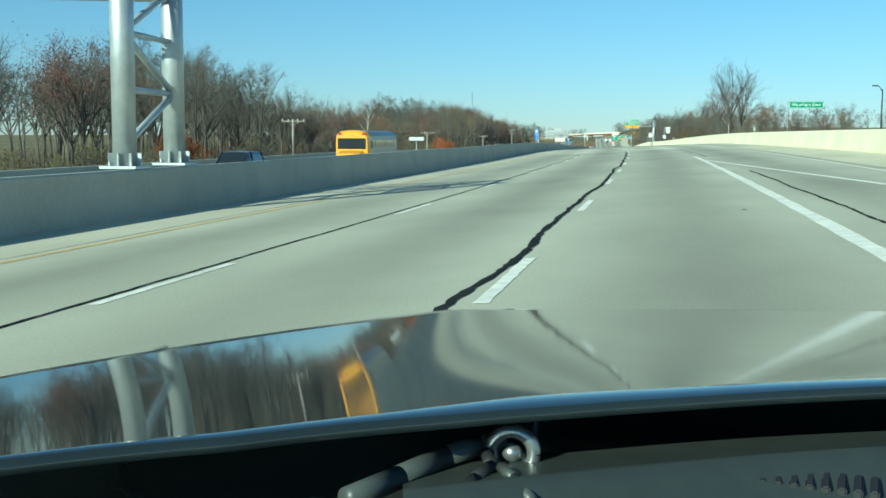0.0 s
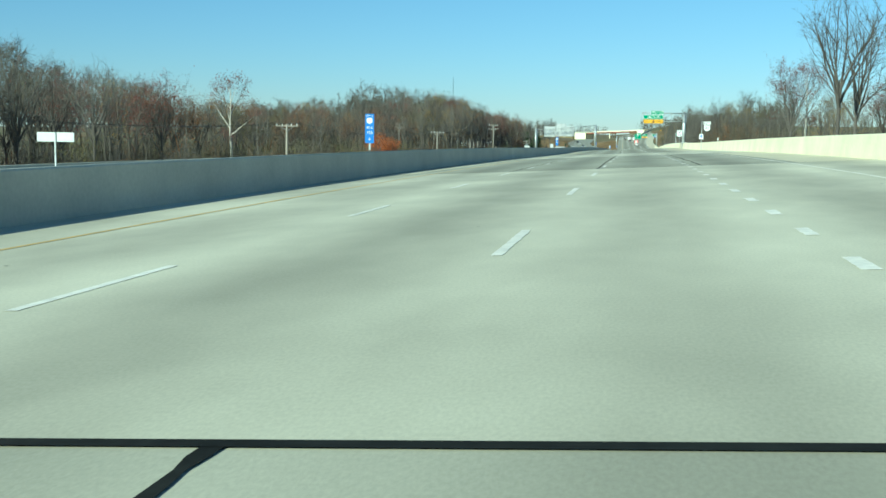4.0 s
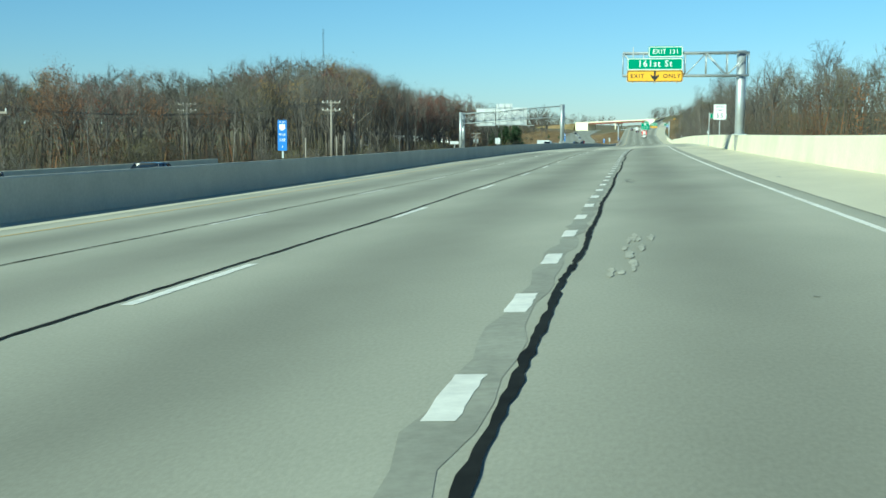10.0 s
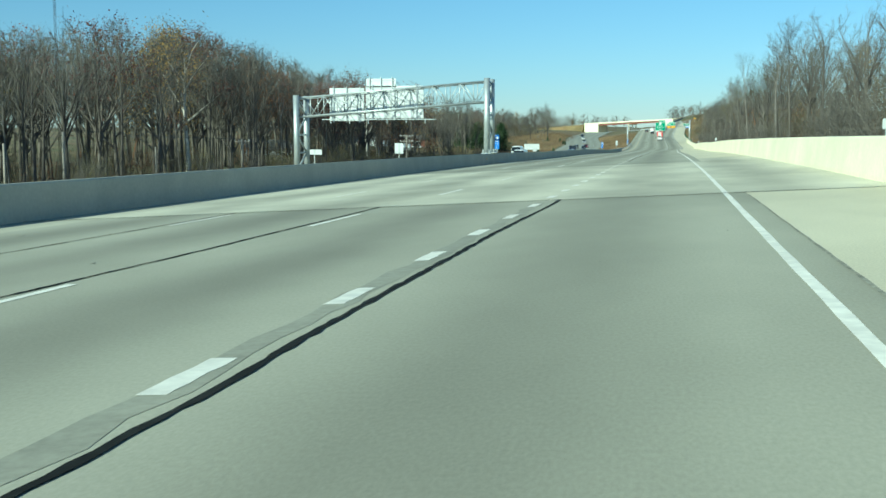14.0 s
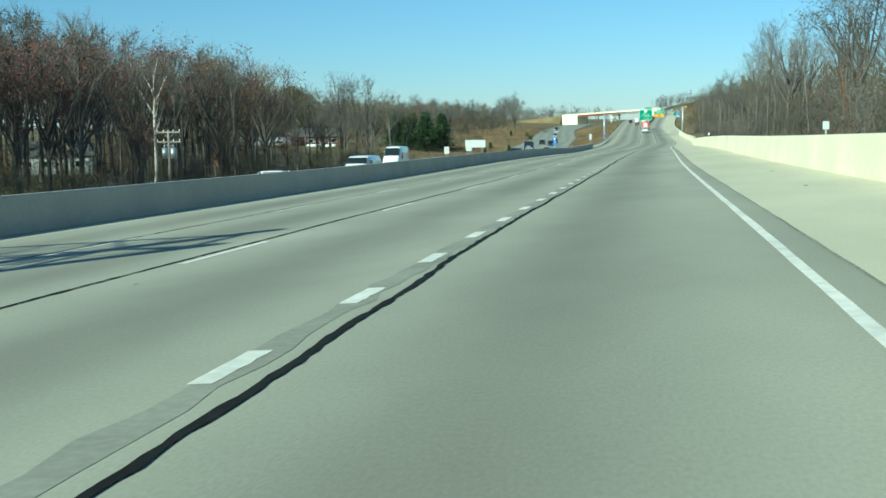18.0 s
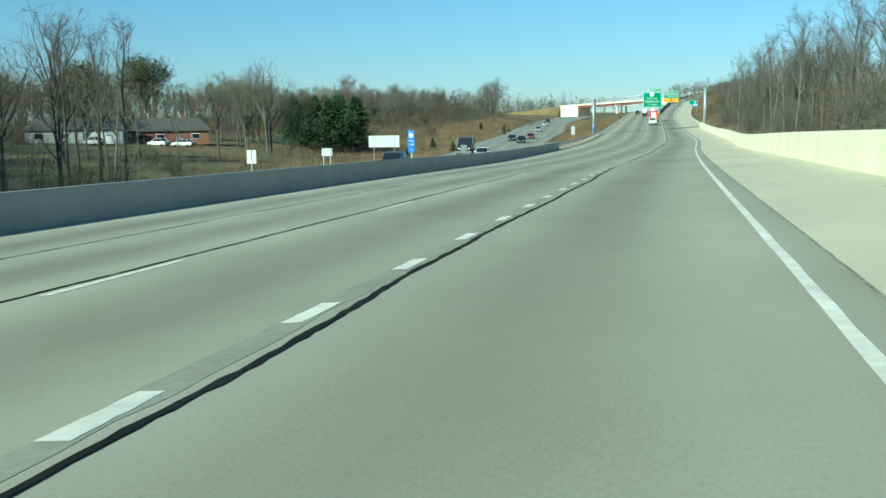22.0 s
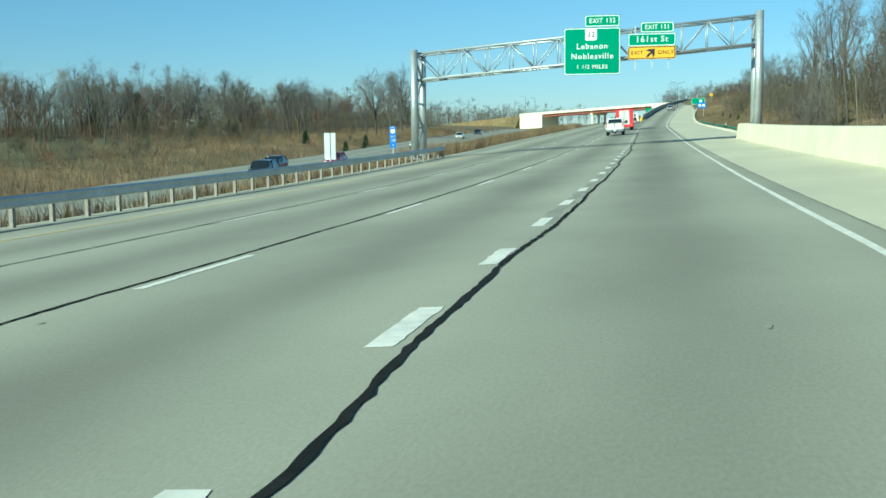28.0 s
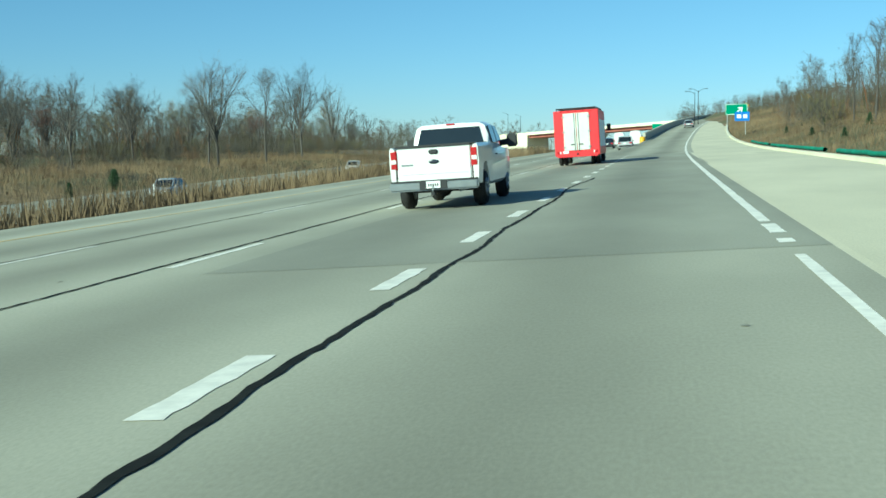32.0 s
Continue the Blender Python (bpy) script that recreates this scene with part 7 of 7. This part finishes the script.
# ---- bridge over the road ahead ----
def overpass():
    """It crosses askew: a runs along it from the far left abutment, y across it; heights are the world's."""
    root = tagged(new("overpass"), "concrete overpass with rust-red steel girders across the road", "bridge")
    root.matrix_basis = pose(-25.1, 1244.0, -4.68, 0, 0, -30.7)
    M_GIRDER = mat("rust_red_girder", (0.36, 0.12, 0.085), 0.7, grain=2, amount=0.15, blotch=0.3, blotch_amount=0.2)
    zb = lambda a: 4.5 + 0.042 * a
    A0, A1 = 0.0, 57.4
    def beam(name, y0, y1, z0, z1, material, a0=A0, a1=A1, label="", parent=None):
        V = []
        for a in (a0, a1):
            V += [(a, y0, zb(a) + z0), (a, y1, zb(a) + z0), (a, y1, zb(a) + z1), (a, y0, zb(a) + z1)]
        F = [(0, 1, 2, 3), (7, 6, 5, 4)] + [(i, 4 + i, 4 + (i + 1) % 4, (i + 1) % 4) for i in range(4)]
        return pydata(name, (V, F), material, parent or root, label)
    for i in range(5):
        yy = -5.0 + i * 2.5
        g = beam("girder", yy - 0.08, yy + 0.08, 0.06, 1.0, M_GIRDER)
        for z in (0.0, 1.0):
            beam("flange", yy - 0.3, yy + 0.3, z, z + 0.06, M_GIRDER, parent=g)
    beam("deck", -6.5, 6.5, 1.07, 1.32, M_WALL, -13, 82)
    for s in (-1, 1):
        beam("parapet", s * 6.3 - 0.15, s * 6.3 + 0.15, 1.33, 2.05, M_WALL, -13, 82, "cream concrete parapet")
    for i in range(7):
        a = A0 + i * (A1 - A0) / 6
        box_part("parapet_post", (a, -6.52, zb(a) + 1.72), (0.7, 0.14, 0.95), M_WALL, root)
    for a, w in ((A0 - 2.5, 5.0), (A1 + 3.5, 7.0)):
        V = []
        for b in (a - w / 2, a + w / 2):
            V += [(b, -6.6, -5.0), (b, 6.6, -5.0), (b, 6.6, zb(b) + 1.05), (b, -6.6, zb(b) + 1.05)]
        pydata("abutment", (V, [(0, 1, 2, 3), (7, 6, 5, 4)] + [(i, 4 + i, 4 + (i + 1) % 4, (i + 1) % 4) for i in range(4)]), M_WALL, root, "pale concrete abutment")
    for a0, a1 in ((-13, -5.1), (64.5, 82)):
        V = []
        for a in (a0, a1):
            V += [(a, -6.3, -5.0), (a, 6.3, -5.0), (a, 6.3, zb(a) + 1.06), (a, -6.3, zb(a) + 1.06)]
        pydata("retaining_wall", (V, [(0, 1, 2, 3), (7, 6, 5, 4)] + [(i, 4 + i, 4 + (i + 1) % 4, (i + 1) % 4) for i in range(4)]), M_WALL, root, "cream retaining wall of the approach")
    V = []
    for a, w, z in ((-110, 8.0, -2.0), (-13, 6.2, zb(-13) + 1.1)):
        V += [(a, -w - 9, -9.0), (a, w + 9, -9.0), (a, w, z), (a, -w, z)]
    pydata("embankment", (V, [(0, 1, 2, 3), (7, 6, 5, 4)] + [(i, 4 + i, 4 + (i + 1) % 4, (i + 1) % 4) for i in range(4)]), M_GRASS, root, "brown grassy embankment of the approach")
    for yy in (-5, 0, 5):
        tube_part("pier", (26.5, yy, -2.5), (26.5, yy, zb(26.5) - 0.7), 0.5, M_WALL, root, 16)
    box_part("pier_cap", (26.5, 0, zb(26.5) - 0.4), (1.3, 12, 0.75), M_WALL, root, bevel=0.05)
    return root


overpass()


def street_lamp(lat, y, h, arm=2.0, base=None, double=False):
    root = tagged(new("street_lamp"), "tall slender street lamp with a curved arm", "street lamp", "street lamps")
    root.matrix_basis = pose(cx(y) + lat, y, ground_z(lat, y) if base is None else base)
    tube_part("pole", (0, 0, 0), (0, 0, h), 0.10, M_PLASTIC, root, 10, "", 0.06)
    for s in ((-1, 1) if double else (-1,)):
        bm = bmesh.new()
        for i in range(5):
            t0, t1 = i / 5, (i + 1) / 5
            p = lambda t: Vector((s * arm * t, 0, h - 0.3 + 0.7 * math.sin(t * 1.6)))
            tube(bm, p(t0), p(t1), 0.04, 6)
        a = part("arm", bm, M_PLASTIC, root)
        box_part("lamp_head", (s * (arm + 0.2), 0, h + 0.36), (0.6, 0.26, 0.14), M_PLASTIC, a, bevel=0.03)
    return root


street_lamp(34.7, 150, lv(150) + 6.4 - ground_z(34.7, 150), arm=0.6)
for x, y, top in ((27.9, 1079.0, 7.5), (28.7, 1081.0, 8.1), (47.0, 1075.0, 8.8), (-37.5, 1252.6, 9.7), (-34.1, 1263.4, 9.3)):
    g = ground_z(x - cx(y), y) if x > 0 else 0.5
    street_lamp(x - cx(y), y, top - g - 0.4, arm=1.6, base=g, double=y == 1081.0)
for a, y in ((31, 1075), (45, 1085)):
    w = post_sign("warning_sign", "small yellow diamond warning sign on the hill", a, y, ground_z(a, y) - lv(y) - 0.1, [(0, ground_z(a, y) - lv(y) + 2.4)])
    bm = rounded_plate(0.9, 0.9, 0.05)
    bmesh.ops.transform(bm, verts=bm.verts, matrix=pose(0, 0, ground_z(a, y) - lv(y) + 2.2, 0, 45, 0))
    part("sign_panel", bm, M_SIGNYELLOW, w)
sg = post_sign("exit_sign", "green gore exit sign with an arrow", 12.4, 1040.0, 0.4, [(-0.6, 3.4), (0.6, 3.4)])
plate("sign_panel", 0, 3.0, 1.9, 1.7, 0, M_GREEN, sg, r=0.1)
arrow(0, 2.9, 0.8, -0.012, -45, M_SIGNWHITE, sg)
cc_ = tagged(new("crash_cushion"), "yellow crash cushion before the ramp barrier", "crash cushion")
cc_.matrix_basis = pose(cx(982) + ramp_lat(982) - 6.45, 982, road_z(10, 982) + ramp_rise(982) * 0.5)
for i in range(3):
    tube_part("drum", (0, -1.0 * i, -0.3), (0, -1.0 * i, 0.95), 0.42 - 0.04 * i, M_SIGNYELLOW, cc_, 14)

# ---- green erosion sock along the bank's foot ----
M_SOCK = mat("green_netting", (0.03, 0.22, 0.13), 0.8, grain=5, amount=0.3, blotch=0.6, blotch_amount=0.25)
for k, (ya, yb) in enumerate(((812, 846), (849, 872), (876, 905), (908, 930))):
    V, F = [], []
    pts = [Vector((cx(y) + ramp_lat(y) + 6.0 + 0.25 * noise.noise(Vector((y * 0.3, k, 0))), y, road_z(19, y) + ramp_rise(y) + 0.26 + 0.05 * noise.noise(Vector((y * 0.5, k, 4))))) for y in steps(ya, yb, 1.5)]
    ring_tube(V, F, pts, [0.11] * len(pts), 7)
    me = bpy.data.meshes.new("erosion_sock")
    me.from_pydata(V, [], F)
    tagged(link_mesh("erosion_sock", me, M_SOCK, None, "", True), "sagging green netting sock along the kerb", "erosion sock", "erosion socks")
for lat, y, h in ((22.0, 836, 1.2), (21.5, 858, 1.1), (-5.5, 861, 1.25), (-20, 858, 1.0)):
    st = tagged(new("marker_stake"), "thin pale marker stake in the grass", "stake", "stakes")
    st.matrix_basis = pose(cx(y) + lat, y, ground_z(lat, y) - 0.2, 4, 6, 0)
    box_part("stake", (0, 0, h / 2), (0.07, 0.03, h), M_SIGNWHITE, st, bevel=0.005)

# ---- houses across the field ----
M_BRICK = mat("house_brick", (0.26, 0.12, 0.085), 0.9, grain=6, amount=0.2, blotch=0.6, blotch_amount=0.12, bump=0.2)
M_SIDING = mat("house_siding", (0.48, 0.50, 0.50), 0.8, grain=2, amount=0.06, blotch=0.5, blotch_amount=0.08, stretch=(0.2, 0.2, 6))
M_ROOF = mat("roof_shingles", (0.10, 0.095, 0.09), 0.9, grain=5, amount=0.25, blotch=0.5, blotch_amount=0.15, bump=0.3)


def house(label, lat, y, w, d, h, wall_mat, turn=0.0, chimney=True, garage=False):
    root = tagged(new("house"), label, "house", "houses")
    root.matrix_basis = pose(cx(y) + lat, y, ground_z(lat, y) - 0.25, 0, 0, turn)
    box_part("wall", (0, 0, h / 2), (w, d, h), wall_mat, root)
    e, rh = 0.5, d * 0.28
    V = [(-w / 2 - e, -d / 2 - e, h - 0.1), (w / 2 + e, -d / 2 - e, h - 0.1), (w / 2 + e, d / 2 + e, h - 0.1), (-w / 2 - e, d / 2 + e, h - 0.1), (-w / 2 - e + d * 0.25, 0, h + rh), (w / 2 + e - d * 0.25, 0, h + rh)]
    V += [(x, yy, z + 0.14) for x, yy, z in V]
    F = [(0, 1, 5, 4), (1, 2, 5), (2, 3, 4, 5), (3, 0, 4), (6, 10, 11, 7), (7, 11, 8), (8, 11, 10, 9), (9, 10, 6)] + [(i, 6 + i, 6 + (i + 1) % 4, (i + 1) % 4) for i in range(4)]
    r = pydata("roof", (V, F), M_ROOF, root)
    if chimney:
        box_part("chimney", (w * 0.2, 0.6, h + rh * 0.9), (0.9, 0.7, 1.6), M_BRICK, r)
    for i, x in enumerate((-0.36, -0.1, 0.34)):
        if garage and i == 2:
            g = box_part("garage_door", (x * w, -d / 2 - 0.02, 1.1), (3.2, 0.08, 2.2), M_SIGNWHITE, root)
            continue
        win = box_part("window", (x * w, -d / 2 - 0.02, h * 0.58), (1.6, 0.07, 1.1), M_SIGNWHITE, root)
        box_part("pane", (x * w, -d / 2 - 0.065, h * 0.58), (1.4, 0.03, 0.9), M_GLASS_DARK, win)
    dr = box_part("door", (0.12 * w, -d / 2 - 0.03, 1.05), (0.95, 0.08, 2.1), M_WEATHERED, root)
    box_part("door_handle", (0.12 * w + 0.35, -d / 2 - 0.09, 1.0), (0.05, 0.05, 0.12), M_CHROME, dr)
    return root


house("low brick ranch house with a dark shingle roof", -84, 757, 15, 8, 2.7, M_BRICK, 25, True)
house("low grey ranch house with a pale garage door", -95, 742, 17, 8, 2.7, M_SIDING, 20, False, True)
house("white house glimpsed through bare trees", -122, 1030, 12, 8, 3.0, M_SIDING, 10, True)
house("pale house behind the roadside trees", -84, 620, 12, 8, 3.2, M_SIDING, 15, False)
for a, y, t in ((-80, 744, 70), (-77, 748, 80), (-88, 735, 60)):
    v = car("sedan", "white car parked by a house", M_PAINT_WHITE, 4.6, 1.82, 1.5)
    v["group"] = "parked cars"
    v.matrix_basis = pose(cx(y) + a, y, ground_z(a, y), 0, 0, t)

# ---- the car at the start of the road: hood, cowl and wiper seen from its dashboard ----
def start_car():
    root = tagged(new("dark_car"), "dark glossy car with a mirror-like hood and black cowl", "car", "traffic")
    x0, y0 = 3.605, 21.866
    eye = 1.306
    root.matrix_basis = pose(x0, y0, road_z(x0 - cx(y0), y0), 0, 0, -3.35)
    M_HOOD = mat("dark_hood_paint", (0.022, 0.030, 0.032), 0.05, grain=40, amount=0.03, blotch=1.2, blotch_amount=0.15, spec=0.6, coat=0.2)
    M_HOOD.node_tree.nodes["Principled BSDF"].inputs["Coat Roughness"].default_value = 0.02
    M_COWL = mat("satin_cowl_plastic", (0.045, 0.053, 0.049), 0.40, grain=60, amount=0.1, blotch=2.0, blotch_amount=0.2)
    M_DASH = mat("black_dashboard", (0.020, 0.023, 0.022), 0.6, grain=80, amount=0.1)
    M_RIM = mat("satin_steel", (0.42, 0.44, 0.43), 0.32, 0.8, grain=60, amount=0.1)
    M_ARM = mat("satin_wiper_paint", (0.060, 0.068, 0.064), 0.42, grain=60, amount=0.1)
    KNOT = (-48, -40, -32.7, -22, -10.5, -4.7, 1.0, 10.7, 16.3, 34)
    REAR = (0.270, 0.2726, 0.2742, 0.2684, 0.2517, 0.2415, 0.2302, 0.2082, 0.1941, 0.16)
    FAR = (0.225, 0.2135, 0.2033, 0.1806, 0.1555, 0.1536, 0.1513, 0.1439, 0.1395, 0.125)
    H, K = 0.204, 0.74

    def shape(th):
        """Distance from the dashboard's middle and height of the hood along one bearing, from its rear lip to the nose."""
        tr, tf = float(np.interp(th, KNOT, REAR)), float(np.interp(th, KNOT, FAR))
        w = smoothstep(-17, -5, th)
        r0 = H / tr
        even = (3.1 * tf - H) / (3.1 - r0)
        s0, s1 = 0.132 + (even - 0.132) * w, 0.055 + (even - 0.055) * w
        m = (s0 + s1) / 2
        r1 = (H - m * r0) / (tf - m)
        pts = [(r0 - 0.003, H + 0.010), (r0 - 0.006, H + 0.006), (r0 - 0.003, H + 0.001)]
        n = 26
        for i in range(n + 1):
            d = (r1 - r0) * i / n
            pts.append((r0 + d, H + s0 * d + (s1 - s0) * d * d / (2 * (r1 - r0))))
        r, d, a = pts[-1][0], pts[-1][1], math.atan(s1)
        for i in range(8):
            a = min(1.45, a + 0.19)
            r, d = r + 0.022 * math.cos(a), d + 0.022 * math.sin(a)
            pts.append((r, d))
        pts.append((r + 0.02, d + 0.35))
        return pts

    def fan(name, angles, rows, material, label=""):
        V, F = [], []
        for th in angles:
            s, c = math.sin(radians(th)), math.cos(radians(th))
            V += [(K * r * s, K * r * c, eye - K * d) for r, d in rows(th)]
        k = len(V) // len(angles)
        for i in range(len(angles) - 1):
            for j in range(k - 1):
                F.append((i * k + j, i * k + j + 1, (i + 1) * k + j + 1, (i + 1) * k + j))
        ob = pydata(name, (V, F), material, root, label, True)
        for p in ob.data.polygons:
            p.use_smooth = True
        return ob

    angles = steps(-48, 30, 1.2)
    fan("hood", angles, shape, M_HOOD, "dark polished hood mirroring road and sky")
    rear = lambda th: H / float(np.interp(th, KNOT, REAR))
    cowl = fan("cowl", steps(-13, 30, 2), lambda th: [(rear(th) + 0.05, H + 0.05), (rear(th) - 0.02, H + 0.045), (rear(th) - 0.05, H + 0.038), (rear(th) - 0.07, H + 0.05), (0.55, H + 0.09)], M_COWL, "satin black plastic cowl")
    fan("dashboard", steps(-60, 60, 4), lambda th: [(rear(th) + 0.06, H + 0.07), (rear(th) - 0.05, H + 0.08), (0.5, H + 0.10), (0.3, H + 0.14), (0.12, H + 0.20)], M_DASH, "dull black dashboard top")

    def spot(th, tan, drop):
        drop *= K
        r = drop / tan
        return Vector((r * math.sin(radians(th)), r * math.cos(radians(th)), eye - drop))

    p = spot(-7.3, 0.285, 0.246)
    V, F = [], []
    ring_tube(V, F, [p + Vector((0.0125 * math.cos(k * math.pi / 12), -0.002, 0.0125 * math.sin(k * math.pi / 12))) for k in range(25)], [0.0042] * 25, 10)
    pydata("wiper_pivot", (V, F), M_RIM, root, "bright satin ring of the wiper pivot", True)
    bm = bmesh.new()
    tube(bm, p + Vector((0, 0.016, -0.016)), p + Vector((0, 0.002, 0.0)), 0.0125, 24, 0.011)
    part("pivot_base", bm, M_COWL, root, "", True)
    bm = bmesh.new()
    bmesh.ops.create_uvsphere(bm, u_segments=16, v_segments=10, radius=0.0058, matrix=Matrix.Translation(p + Vector((0, -0.003, 0.0))))
    part("nut", bm, M_RIM, root, "bright steel nut", True)
    bm = bmesh.new()
    q = [spot(-15.9, 0.330, 0.250), spot(-13.2, 0.310, 0.248), spot(-10.8, 0.291, 0.246), spot(-9.0, 0.280, 0.244), spot(-7.6, 0.279, 0.243)]
    for a, b in zip(q, q[1:]):
        tube(bm, a, b, 0.0065, 12)
    part("wiper_arm", bm, M_ARM, root, "satin grey wiper arm", True)
    bm = bmesh.new()
    q = [spot(-8.6, 0.288, 0.246), spot(-8.4, 0.300, 0.248), spot(-9.3, 0.312, 0.25), spot(-9.4, 0.330, 0.252)]
    for a, b in zip(q, q[1:]):
        tube(bm, a, b, 0.004, 10)
    part("linkage", bm, M_PLASTIC, root, "", True)
    bm = bmesh.new()
    q = [spot(-7.9, 0.300, 0.247), spot(-7.2, 0.310, 0.249), spot(-6.3, 0.330, 0.252)]
    for a, b in zip(q, q[1:]):
        tube(bm, a, b, 0.0032, 10)
    part("bracket", bm, M_ARM, root, "", True)
    for i in range(18):
        c = spot(-1.5 + i * 0.75, 0.302, 0.262)
        box_part("vent_slat", c, (0.005, 0.03, 0.012), M_PLASTIC, root, rz=1.5 - i * 0.75, bevel=0.001)
    st = [(-2.7, lower(0.80, 0.42, 0.80)), (-2.5, lower(0.90, 0.30, 0.84)), (-1.2, lower(0.93, 0.26, 0.85)), (0.2, lower(0.93, 0.24, 0.85)), (1.2, lower(0.92, 0.24, 0.82)), (2.0, lower(0.88, 0.26, 0.74)), (2.3, lower(0.78, 0.32, 0.66))]
    loft("body", st, M_PAINT_DARK, root)
    box_part("bumper", (0, 2.30, 0.44), (1.5, 0.16, 0.22), M_PLASTIC, root, bevel=0.05)
    for s in (-1, 1):
        box_part("headlight", (s * 0.62, 2.24, 0.66), (0.32, 0.14, 0.12), M_LAMP, root, bevel=0.03)
        for b in (1.35, -1.45):
            wheel(root, s * 0.84, b)
    return root


start_car()
